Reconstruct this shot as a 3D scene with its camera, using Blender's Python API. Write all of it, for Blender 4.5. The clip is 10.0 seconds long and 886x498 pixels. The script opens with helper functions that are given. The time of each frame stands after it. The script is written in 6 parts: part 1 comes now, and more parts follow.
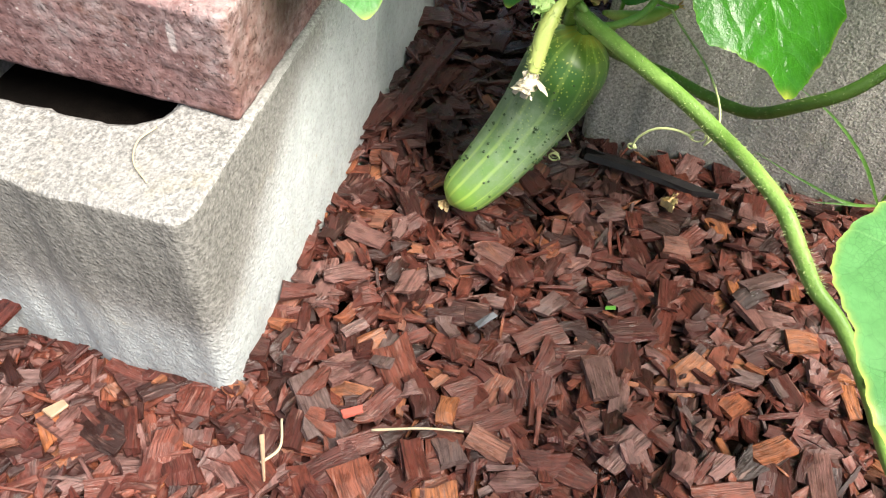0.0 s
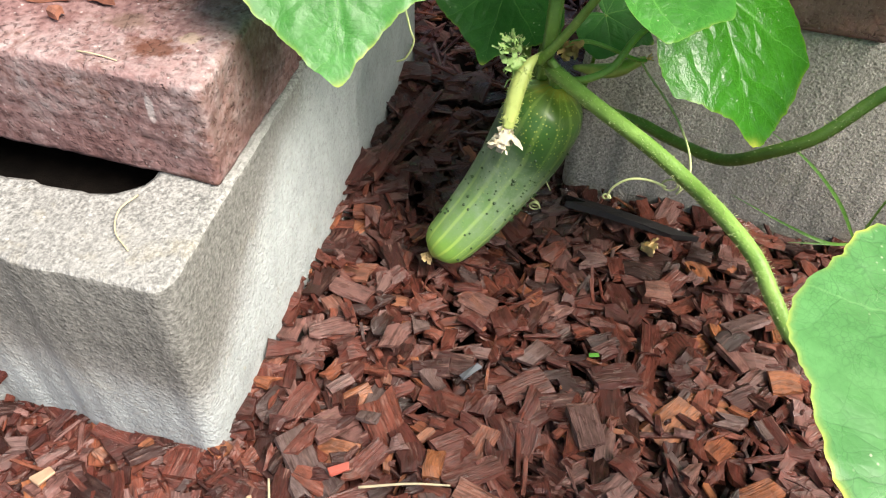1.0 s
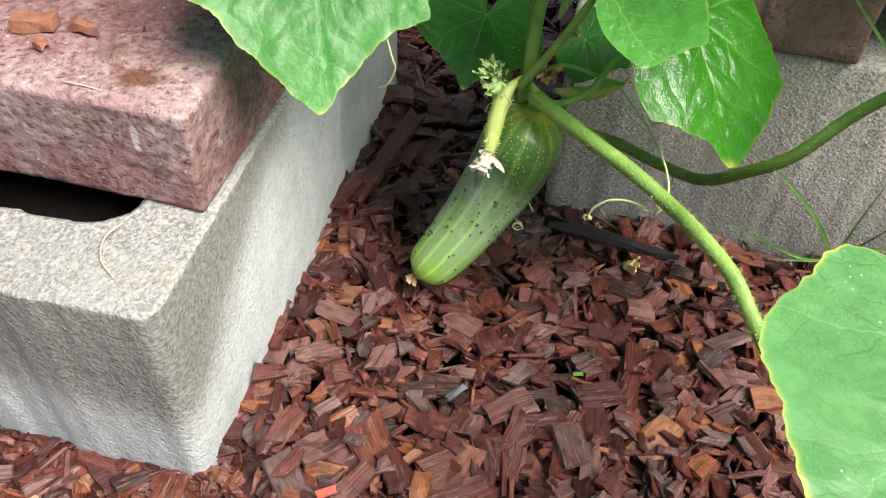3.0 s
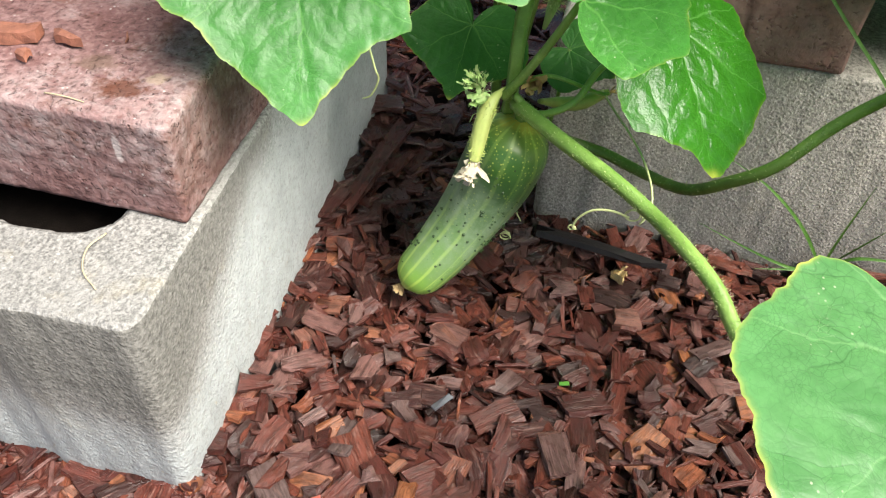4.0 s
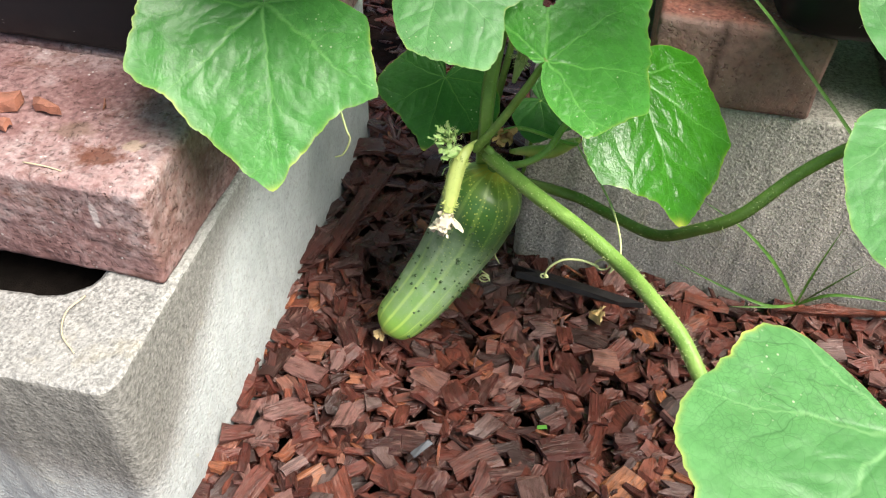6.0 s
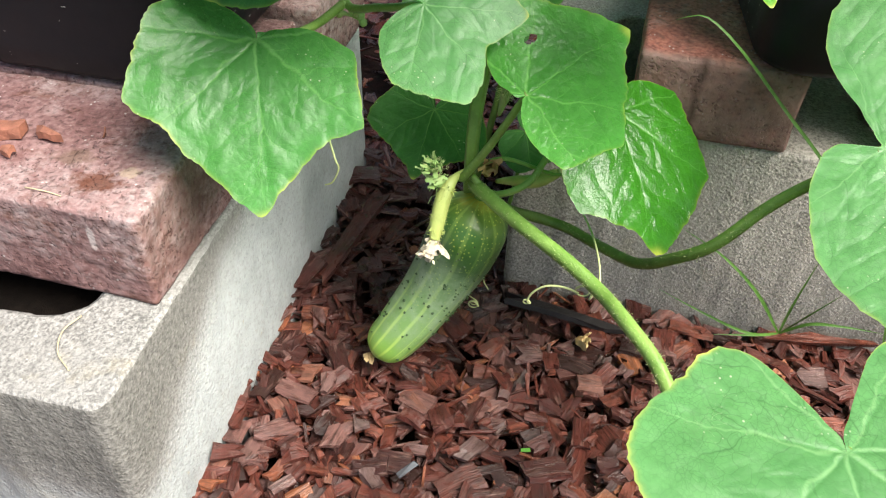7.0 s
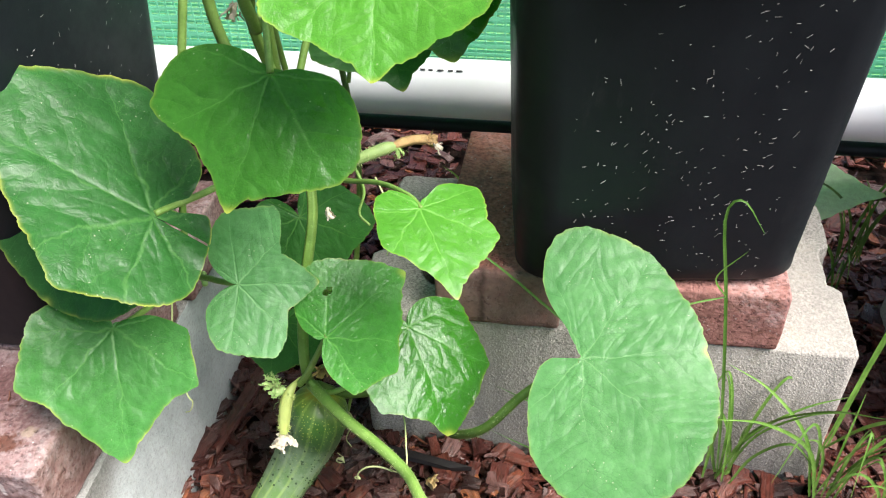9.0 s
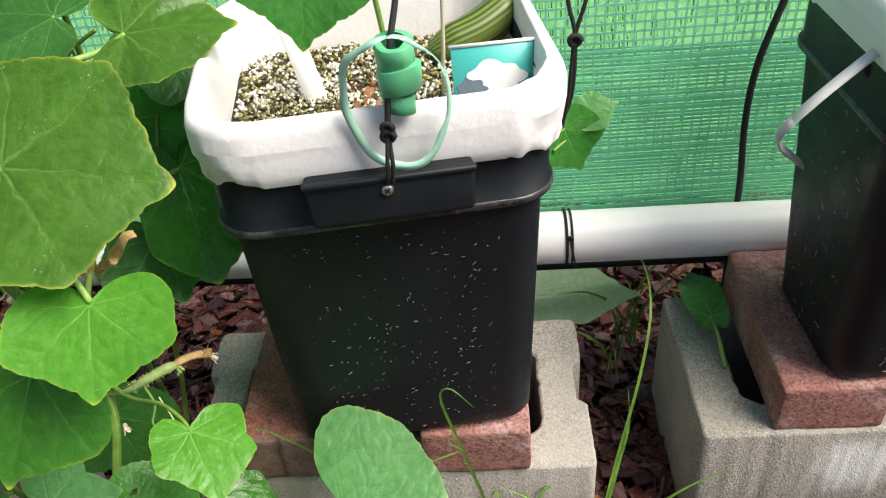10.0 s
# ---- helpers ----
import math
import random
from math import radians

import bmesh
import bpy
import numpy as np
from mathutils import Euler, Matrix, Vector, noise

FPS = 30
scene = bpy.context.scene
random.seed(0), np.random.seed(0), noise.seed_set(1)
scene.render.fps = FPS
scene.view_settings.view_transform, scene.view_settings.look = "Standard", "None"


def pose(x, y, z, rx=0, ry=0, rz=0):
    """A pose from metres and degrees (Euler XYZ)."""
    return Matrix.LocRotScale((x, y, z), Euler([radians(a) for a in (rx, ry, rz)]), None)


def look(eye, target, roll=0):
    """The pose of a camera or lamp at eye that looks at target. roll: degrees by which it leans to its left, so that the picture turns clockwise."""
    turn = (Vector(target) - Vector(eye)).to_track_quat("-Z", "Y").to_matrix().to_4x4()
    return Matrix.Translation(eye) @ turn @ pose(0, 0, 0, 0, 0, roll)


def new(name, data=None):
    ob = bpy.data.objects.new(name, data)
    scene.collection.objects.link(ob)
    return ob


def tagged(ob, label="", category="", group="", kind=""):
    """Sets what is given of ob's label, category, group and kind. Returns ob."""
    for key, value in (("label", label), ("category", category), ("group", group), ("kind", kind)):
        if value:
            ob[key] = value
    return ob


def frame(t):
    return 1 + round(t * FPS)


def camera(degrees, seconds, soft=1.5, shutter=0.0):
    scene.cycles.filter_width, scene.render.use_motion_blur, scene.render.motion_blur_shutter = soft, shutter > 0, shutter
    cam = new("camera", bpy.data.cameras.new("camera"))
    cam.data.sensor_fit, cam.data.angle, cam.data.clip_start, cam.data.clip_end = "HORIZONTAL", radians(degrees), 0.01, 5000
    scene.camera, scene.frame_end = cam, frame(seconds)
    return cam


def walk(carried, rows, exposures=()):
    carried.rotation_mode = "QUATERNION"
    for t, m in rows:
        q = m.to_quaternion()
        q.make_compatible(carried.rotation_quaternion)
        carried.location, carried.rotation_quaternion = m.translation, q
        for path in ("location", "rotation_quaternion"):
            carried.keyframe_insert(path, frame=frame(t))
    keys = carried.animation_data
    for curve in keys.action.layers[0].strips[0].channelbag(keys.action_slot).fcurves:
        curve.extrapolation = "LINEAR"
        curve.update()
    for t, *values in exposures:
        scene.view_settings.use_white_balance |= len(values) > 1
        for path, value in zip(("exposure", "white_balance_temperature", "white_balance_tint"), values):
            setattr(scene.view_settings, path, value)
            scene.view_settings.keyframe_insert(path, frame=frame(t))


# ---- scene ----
cam = camera(56.5, 10.0, 1.15)
PATH = [
    (0, (0.169, -0.177, 0.403), (-0.156, 1.051, -1.141), 4.0),
    (0.5, (0.167, -0.164, 0.412), (-0.183, 1.095, -1.101), 1.8),
    (1, (0.176, -0.173, 0.413), (-0.164, 1.128, -1.068), 2.3),
    (1.5, (0.177, -0.175, 0.415), (-0.154, 1.152, -1.045), 2.6),
    (2, (0.177, -0.176, 0.412), (-0.144, 1.158, -1.043), 2.7),
    (2.5, (0.177, -0.175, 0.417), (-0.145, 1.16, -1.037), 2.4),
    (4, (0.185, -0.172, 0.42), (-0.134, 1.182, -1.017), 2.5),
    (4.5, (0.187, -0.168, 0.424), (-0.131, 1.191, -1.008), 2.4),
    (5, (0.188, -0.172, 0.425), (-0.13, 1.195, -1.0), 2.3),
    (5.5, (0.192, -0.17, 0.431), (-0.128, 1.203, -0.987), 1.9),
    (6, (0.196, -0.163, 0.44), (-0.129, 1.222, -0.966), 1.5),
    (7.3, (0.217, -0.173, 0.451), (-0.156, 1.257, -0.897), 1.7),
    (7.5, (0.222, -0.17, 0.451), (-0.169, 1.258, -0.893), 1.8),
    (8, (0.235, -0.166, 0.476), (-0.167, 1.27, -0.857), 1.1),
    (8.5, (0.269, -0.179, 0.516), (-0.102, 1.276, -0.804), -0.3),
    (8.7, (0.289, -0.19, 0.547), (-0.045, 1.321, -0.721), -0.5),
    (9, (0.322, -0.18, 0.624), (0.011, 1.325, -0.657), -2.8),
    (9.1, (0.332, -0.181, 0.653), (0.044, 1.333, -0.622), -3.6),
    (9.3, (0.369, -0.186, 0.709), (0.1, 1.345, -0.549), -5.4),
    (9.5, (0.398, -0.182, 0.749), (0.196, 1.365, -0.503), -5.8),
    (9.7, (0.43, -0.176, 0.776), (0.276, 1.372, -0.48), -5.8),
    (10, (0.454, -0.179, 0.794), (0.344, 1.379, -0.455), -5.3),
]
walk(cam, [(t, look(eye, target, roll)) for t, eye, target, roll in PATH],
     [(0.0, 1.2, 6700, 10), (0.5, 1.02, 6700, 10), (2.5, 0.95, 6600, 9), (5.0, 1.0, 6600, 10), (7.5, 1.02, 6550, 10), (8.5, 0.98, 6400, 11), (9.0, 1.02, 6350, 12), (9.3, 1.08, 6350, 13), (9.5, 0.95, 6500, 12), (10.0, 0.55, 6800, 11)])

# ---------------------------------------------------------------- world, sun
world = bpy.data.worlds.new("world")
scene.world = world
world.use_nodes = True
wn = world.node_tree
wn.nodes.clear()
sky = wn.nodes.new("ShaderNodeTexSky")
sky.sky_type = "NISHITA"
sky.sun_disc = False
sky.sun_elevation = radians(55)
sky.sun_rotation = radians(110)
sky.air_density, sky.dust_density = 1.0, 3.0
bgn = wn.nodes.new("ShaderNodeBackground")
bgn.inputs["Strength"].default_value = 0.085
wout = wn.nodes.new("ShaderNodeOutputWorld")
wn.links.new(sky.outputs[0], bgn.inputs[0])
wn.links.new(bgn.outputs[0], wout.inputs[0])

sun = new("sun", bpy.data.lights.new("sun", "SUN"))
sun.data.energy = 5.0
sun.data.angle = radians(40)
sun.data.color = (1.0, 0.96, 0.9)
sun.matrix_world = look((0.66, -0.24, 1.0), (0, 0, 0))


# ---------------------------------------------------------------- helpers
def part(name, bm, material, parent=None, label="", smooth=True):
    """Links a bmesh as one mesh object under a thing."""
    me = bpy.data.meshes.new(name)
    bm.to_mesh(me)
    bm.free()
    if smooth:
        me.shade_smooth()
    me.materials.append(material)
    ob = new(name, me)
    if parent is not None:
        ob.parent = parent
    if label:
        ob["label"] = label
    return ob


def raw(name, verts, faces, material, parent=None, label="", smooth=False):
    me = bpy.data.meshes.new(name)
    me.from_pydata([tuple(v) for v in verts], [], faces)
    me.update()
    if smooth:
        me.shade_smooth()
    me.materials.append(material)
    ob = new(name, me)
    if parent is not None:
        ob.parent = parent
    if label:
        ob["label"] = label
    return ob


def thing(name, label, category, group="", kind="", at=(0, 0, 0), rz=0):
    ob = new(name)
    ob.empty_display_size = 0.02
    ob.matrix_basis = pose(*at, 0, 0, rz)
    return tagged(ob, label, category, group, kind)


def spline(points, n):
    """Catmull-Rom through the points, n samples."""
    p = np.array(points, float)
    p = np.vstack([2 * p[0] - p[1], p, 2 * p[-1] - p[-2]])
    k = len(p) - 3
    out = []
    for u in np.linspace(0, k - 1e-9, n):
        i = int(u)
        t = u - i
        a, b, c, d = p[i], p[i + 1], p[i + 2], p[i + 3]
        out.append(0.5 * (2 * b + (c - a) * t + (2 * a - 5 * b + 4 * c - d) * t ** 2 + (3 * b - a - 3 * c + d) * t ** 3))
    return np.array(out)


def tube_data(points, radii, n=40, seg=10, ridges=0.0):
    """Verts and faces of a round tube along a smooth line."""
    c = spline(points, n)
    r = np.interp(np.linspace(0, 1, n), np.linspace(0, 1, len(radii)), radii)
    t = np.gradient(c, axis=0)
    t /= np.linalg.norm(t, axis=1)[:, None]
    ref = np.array([0.3, 0.2, 1.0]) if abs(t[0][2]) < 0.8 else np.array([1.0, 0.1, 0.0])
    verts, faces = [], []
    a = np.cross(t[0], ref)
    for i in range(n):
        a = a - t[i] * a.dot(t[i])
        a /= np.linalg.norm(a)
        b = np.cross(t[i], a)
        for j in range(seg):
            w = 2 * math.pi * j / seg
            rr = r[i] * (1 + ridges * math.cos(5 * w))
            verts.append(c[i] + rr * (math.cos(w) * a + math.sin(w) * b))
    for i in range(n - 1):
        for j in range(seg):
            k = (j + 1) % seg
            faces.append((i * seg + j, i * seg + k, (i + 1) * seg + k, (i + 1) * seg + j))
    faces.append(tuple(range(seg - 1, -1, -1)))
    faces.append(tuple(range((n - 1) * seg, n * seg)))
    return verts, faces


def tube(name, points, radii, material, parent=None, label="", n=40, seg=10, ridges=0.0):
    v, f = tube_data(points, radii, n, seg, ridges)
    return raw(name, v, f, material, parent, label, smooth=True)


def box_bm(sx, sy, sz, bevel=0.0, seg=2, center=(0, 0, 0)):
    bm = bmesh.new()
    bmesh.ops.create_cube(bm, size=1, matrix=Matrix.Translation(center) @ Matrix.Diagonal((sx, sy, sz, 1)))
    if bevel:
        bmesh.ops.bevel(bm, geom=bm.edges[:], offset=bevel, segments=seg, profile=0.5, affect="EDGES")
    return bm


def rounded_rect(w, d, r, k=8):
    pts = []
    for cx, cy, a0 in ((w / 2 - r, d / 2 - r, 0), (-w / 2 + r, d / 2 - r, 90), (-w / 2 + r, -d / 2 + r, 180), (w / 2 - r, -d / 2 + r, 270)):
        for i in range(k + 1):
            a = radians(a0 + 90 * i / k)
            pts.append((cx + r * math.cos(a), cy + r * math.sin(a)))
    return pts


def loft(name, rings, material, parent=None, label="", cap_bottom=True, cap_top=False):
    """Rings are lists of 3D points of one length."""
    n = len(rings[0])
    verts = [p for ring in rings for p in ring]
    faces = []
    for i in range(len(rings) - 1):
        for j in range(n):
            k = (j + 1) % n
            faces.append((i * n + j, i * n + k, (i + 1) * n + k, (i + 1) * n + j))
    if cap_bottom:
        faces.append(tuple(range(n - 1, -1, -1)))
    if cap_top:
        faces.append(tuple(range((len(rings) - 1) * n, len(rings) * n)))
    return raw(name, verts, faces, material, parent, label, smooth=True)


# ---------------------------------------------------------------- materials
class Mat:
    """A small wrapper round a node material."""

    def __init__(self, name, rough=0.6, metal=0.0, spec=0.5):
        self.m = bpy.data.materials.new(name)
        self.m.use_nodes = True
        self.t = self.m.node_tree
        self.bsdf = self.t.nodes["Principled BSDF"]
        self.out = self.t.nodes["Material Output"]
        self.bsdf.inputs["Roughness"].default_value = rough
        self.bsdf.inputs["Metallic"].default_value = metal
        self.bsdf.inputs["Specular IOR Level"].default_value = spec
        self.coord = self.t.nodes.new("ShaderNodeTexCoord").outputs["Object"]

    def put(self, socket, value):
        if isinstance(value, bpy.types.NodeSocket):
            self.t.links.new(value, socket)
        elif isinstance(value, (tuple, list)) and len(value) == 3 and socket.type == "RGBA":
            socket.default_value = (*value, 1)
        else:
            socket.default_value = value

    def noise(self, scale, detail=4.0, rough=0.55, vector=None, distortion=0.0):
        n = self.t.nodes.new("ShaderNodeTexNoise")
        self.put(n.inputs["Vector"], vector or self.coord)
        n.inputs["Scale"].default_value = scale
        n.inputs["Detail"].default_value = detail
        n.inputs["Roughness"].default_value = rough
        n.inputs["Distortion"].default_value = distortion
        return n.outputs["Fac"]

    def voronoi(self, scale, vector=None, output="Distance", feature="F1", randomness=1.0):
        n = self.t.nodes.new("ShaderNodeTexVoronoi")
        n.feature = feature
        self.put(n.inputs["Vector"], vector or self.coord)
        n.inputs["Scale"].default_value = scale
        n.inputs["Randomness"].default_value = randomness
        return n.outputs[output]

    def ramp(self, fac, *stops):
        n = self.t.nodes.new("ShaderNodeValToRGB")
        e = n.color_ramp.elements
        while len(e) < len(stops):
            e.new(0.5)
        for el, (p, c) in zip(e, stops):
            el.position = p
            el.color = (*c, 1) if isinstance(c, (tuple, list)) else (c, c, c, 1)
        self.put(n.inputs[0], fac)
        return n.outputs[0]

    def mix(self, fac, a, b, blend="MIX"):
        n = self.t.nodes.new("ShaderNodeMix")
        n.data_type, n.blend_type = "RGBA", blend
        self.put(n.inputs[0], fac)
        self.put(n.inputs[6], a)
        self.put(n.inputs[7], b)
        return n.outputs[2]

    def math(self, op, a, b=0.5):
        n = self.t.nodes.new("ShaderNodeMath")
        n.operation = op
        self.put(n.inputs[0], a)
        self.put(n.inputs[1], b)
        return n.outputs[0]

    def scaled(self, vector, sx, sy, sz):
        n = self.t.nodes.new("ShaderNodeMapping")
        n.inputs["Scale"].default_value = (sx, sy, sz)
        self.put(n.inputs["Vector"], vector)
        return n.outputs[0]

    def attr(self, name):
        n = self.t.nodes.new("ShaderNodeAttribute")
        n.attribute_name = name
        return n.outputs["Fac"]

    def random(self):
        return self.t.nodes.new("ShaderNodeObjectInfo").outputs["Random"]

    def island(self):
        return self.t.nodes.new("ShaderNodeNewGeometry").outputs["Random Per Island"]

    def uv(self):
        return self.t.nodes.new("ShaderNodeTexCoord").outputs["UV"]

    def colour(self, c):
        self.put(self.bsdf.inputs["Base Color"], c)
        return self

    def rough(self, r):
        self.put(self.bsdf.inputs["Roughness"], r)
        return self

    def bump(self, height, strength=0.5, distance=0.002, over=None):
        n = self.t.nodes.new("ShaderNodeBump")
        n.inputs["Strength"].default_value = strength
        n.inputs["Distance"].default_value = distance
        self.put(n.inputs["Height"], height)
        if over is not None:
            self.put(n.inputs["Normal"], over)
        self.put(self.bsdf.inputs["Normal"], n.outputs[0])
        return n.outputs[0]


def concrete_material(name, tone, patch=None, paler=False):
    m = Mat(name, 0.92, spec=0.2)
    fine = m.noise(480, 2, 0.7)
    mid = m.noise(190, 3, 0.65)
    big = m.noise(9, 5, 0.6)
    base = m.ramp(fine, (0.36, tuple(0.5 * c for c in tone)), (0.5, tone), (0.64, tuple(min(0.85, 1.3 * c) for c in tone)))
    base = m.mix(m.ramp(mid, (0.34, 0.4), (0.5, 0.0)), base, tuple(0.6 * c for c in tone))
    base = m.mix(m.ramp(big, (0.4, 0.0), (0.75, 0.5)), base, tuple(0.72 * c for c in tone))
    stones = m.ramp(m.voronoi(260), (0.16, 1.0), (0.26, 0.0))
    pick = m.ramp(m.voronoi(260, output="Color"), (0.72, 0.0), (0.8, 0.8))
    base = m.mix(m.math("MULTIPLY", stones, pick), base, tuple(min(0.9, 1.7 * c) for c in tone))
    pits = m.ramp(m.voronoi(360, m.scaled(m.coord, 1.1, 0.9, 1.05)), (0.2, 1.0), (0.34, 0.0))
    some = m.ramp(m.noise(150, 3), (0.4, 0.15), (0.5, 1.0))
    grain = m.ramp(m.noise(340, 2, 0.7), (0.36, 0.45), (0.46, 0.0))
    base = m.mix(grain, base, tuple(0.42 * c for c in tone))
    base = m.mix(m.math("MULTIPLY", m.math("MULTIPLY", pits, some), 0.6), base, tuple(0.35 * c for c in tone))
    wash = m.ramp(m.noise(5, 6, 0.7, distortion=0.8), (0.42, 0.0), (0.62, 0.55))
    base = m.mix(wash, base, tuple(1.25 * c for c in tone))
    moss = m.ramp(m.noise(24, 4, 0.7), (0.6, 0.0), (0.78, 0.45))
    base = m.mix(moss, base, (0.34, 0.29, 0.18))
    if patch:
        # a pale patch on one face
        off = m.t.nodes.new("ShaderNodeVectorMath")
        off.operation = "SUBTRACT"
        m.put(off.inputs[0], m.coord)
        off.inputs[1].default_value = patch
        far = m.t.nodes.new("ShaderNodeVectorMath")
        far.operation = "LENGTH"
        m.put(far.inputs[0], m.scaled(off.outputs[0], 1 / 0.055, 1 / 0.03, 1 / 0.05))
        patch_reach = m.math("ADD", far.outputs["Value"], m.math("MULTIPLY", m.math("SUBTRACT", m.noise(45, 5, 0.7), 0.5), 1.1))
        base = m.mix(m.ramp(patch_reach, (0.45, 0.8), (1.0, 0.0)), base, (0.6, 0.6, 0.58))
    if paler:
        # sides paler from the ground up, rising to one end, and darker above
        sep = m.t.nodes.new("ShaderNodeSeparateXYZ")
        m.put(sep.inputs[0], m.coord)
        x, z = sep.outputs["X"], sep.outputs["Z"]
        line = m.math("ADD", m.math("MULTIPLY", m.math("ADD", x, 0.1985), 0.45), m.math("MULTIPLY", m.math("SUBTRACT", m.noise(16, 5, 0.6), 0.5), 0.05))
        below_line = m.math("ADD", m.math("MULTIPLY", m.math("SUBTRACT", m.math("ADD", line, 0.016), z), 13.0), 0.5)
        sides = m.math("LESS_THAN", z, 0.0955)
        dark_high = m.math("MULTIPLY", m.ramp(below_line, (0.1, 0.75), (0.65, 0.0)), sides)
        base = m.mix(dark_high, base, m.ramp(m.noise(300, 3, 0.8), (0.35, (0.06, 0.058, 0.05)), (0.65, (0.19, 0.185, 0.165))))
        pale_low = m.math("MULTIPLY", m.math("MULTIPLY", m.ramp(below_line, (0.35, 0.0), (0.85, 0.8)), sides), m.ramp(m.noise(260, 2, 0.7), (0.36, 0.6), (0.5, 1.0)))
        base = m.mix(pale_low, base, m.ramp(m.noise(40, 5, 0.7), (0.35, (0.39, 0.42, 0.42)), (0.65, (0.51, 0.55, 0.545))))
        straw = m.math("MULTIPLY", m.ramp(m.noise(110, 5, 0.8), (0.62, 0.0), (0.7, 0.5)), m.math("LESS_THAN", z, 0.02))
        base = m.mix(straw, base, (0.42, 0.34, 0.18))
    m.colour(base)
    h = m.math("ADD", m.math("MULTIPLY", fine, 0.8), m.math("MULTIPLY", mid, 1.2))
    grit = m.ramp(m.voronoi(420), (0.0, 1.0), (0.5, 0.0))
    m.bump(m.math("ADD", h, m.math("MULTIPLY", grit, 0.5)), 0.6, 0.0013)
    return m.m


def brick_material(name, red, pale, dark, chalk, grey_end=False, marks=()):
    m = Mat(name, 0.9, spec=0.2)
    big = m.noise(15, 5, 0.65)
    fine = m.noise(330, 2, 0.6)
    mid = m.noise(130, 3, 0.6)
    base = m.ramp(big, (0.34, dark), (0.5, red), (0.66, pale))
    base = m.mix(m.ramp(fine, (0.36, 0.5), (0.5, 0.0)), base, tuple(0.38 * c for c in red))
    base = m.mix(m.ramp(fine, (0.54, 0.0), (0.7, 0.3)), base, tuple(min(0.7, 1.5 * c) for c in pale))
    base = m.mix(m.ramp(mid, (0.34, 0.7), (0.48, 0.0)), base, dark)
    white = m.math("MULTIPLY", m.ramp(m.noise(13, 6, 0.75), (0.5, 0.0), (0.64, 1.0)), m.ramp(m.noise(170, 4, 0.7), (0.42, 0.1), (0.58, 1.0)))
    base = m.mix(m.math("MULTIPLY", white, chalk), base, (0.6, 0.55, 0.53))
    grit = m.math("MULTIPLY", m.ramp(m.voronoi(240), (0.1, 1.0), (0.2, 0.0)), m.ramp(m.noise(70, 3), (0.5, 0.0), (0.62, 0.8)))
    base = m.mix(grit, base, (0.55, 0.5, 0.47))
    stain = m.ramp(m.noise(26, 5, 0.7, distortion=0.6), (0.57, 0.0), (0.7, 0.75))
    base = m.mix(stain, base, (0.13, 0.055, 0.035))
    if grey_end:
        sep = m.t.nodes.new("ShaderNodeSeparateXYZ")
        m.put(sep.inputs[0], m.coord)
        film = m.ramp(m.math("ADD", m.math("MULTIPLY", sep.outputs["Y"], -1.0), m.math("MULTIPLY", m.math("SUBTRACT", m.noise(70, 4), 0.5), 0.006)), (0.096, 0.0), (0.099, 0.8))
        base = m.mix(film, base, m.ramp(m.noise(50, 5, 0.7), (0.3, (0.13, 0.09, 0.075)), (0.7, (0.27, 0.2, 0.175))))
        line = m.ramp(m.math("ABSOLUTE", m.math("ADD", m.math("ADD", sep.outputs["X"], 0.012), m.math("MULTIPLY", m.math("SUBTRACT", m.noise(60, 3), 0.5), 0.012))), (0.001, 0.8), (0.004, 0.0))
        base = m.mix(m.math("MULTIPLY", line, film), base, (0.03, 0.02, 0.018))
    wobble = m.math("MULTIPLY", m.math("SUBTRACT", m.noise(120, 5, 0.75), 0.5), 1.9)
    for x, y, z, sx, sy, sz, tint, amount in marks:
        # a stain with a shape of its own, one deepened by painted shade, centred on one place of the brick
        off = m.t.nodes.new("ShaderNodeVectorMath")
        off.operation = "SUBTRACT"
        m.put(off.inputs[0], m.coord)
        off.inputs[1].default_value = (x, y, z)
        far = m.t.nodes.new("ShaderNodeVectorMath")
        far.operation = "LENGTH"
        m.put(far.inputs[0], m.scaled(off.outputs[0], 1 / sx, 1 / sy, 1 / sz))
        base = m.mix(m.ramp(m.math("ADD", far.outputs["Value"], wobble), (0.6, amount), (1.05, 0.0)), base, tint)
    pits = m.math("MULTIPLY", m.ramp(m.math("ADD", m.voronoi(330), m.math("MULTIPLY", m.noise(500, 2), 0.35)), (0.26, 1.0), (0.42, 0.0)), m.ramp(m.noise(90, 3, 0.7), (0.46, 0.0), (0.62, 1.0)))
    crack = m.math("MULTIPLY", m.ramp(m.noise(330, 2, 0.7, distortion=0.6), (0.34, 1.0), (0.4, 0.0)), m.ramp(m.noise(55, 3, 0.7), (0.4, 0.2), (0.6, 1.0)))
    pits = m.math("MAXIMUM", pits, crack)
    base = m.mix(m.math("MULTIPLY", pits, 0.45), base, (0.085, 0.042, 0.038))
    m.colour(base)
    m.bump(m.math("SUBTRACT", m.math("ADD", m.math("MULTIPLY", fine, 0.8), m.math("MULTIPLY", mid, 0.9)), m.math("MULTIPLY", pits, 1.3)), 0.7, 0.0014)
    return m.m


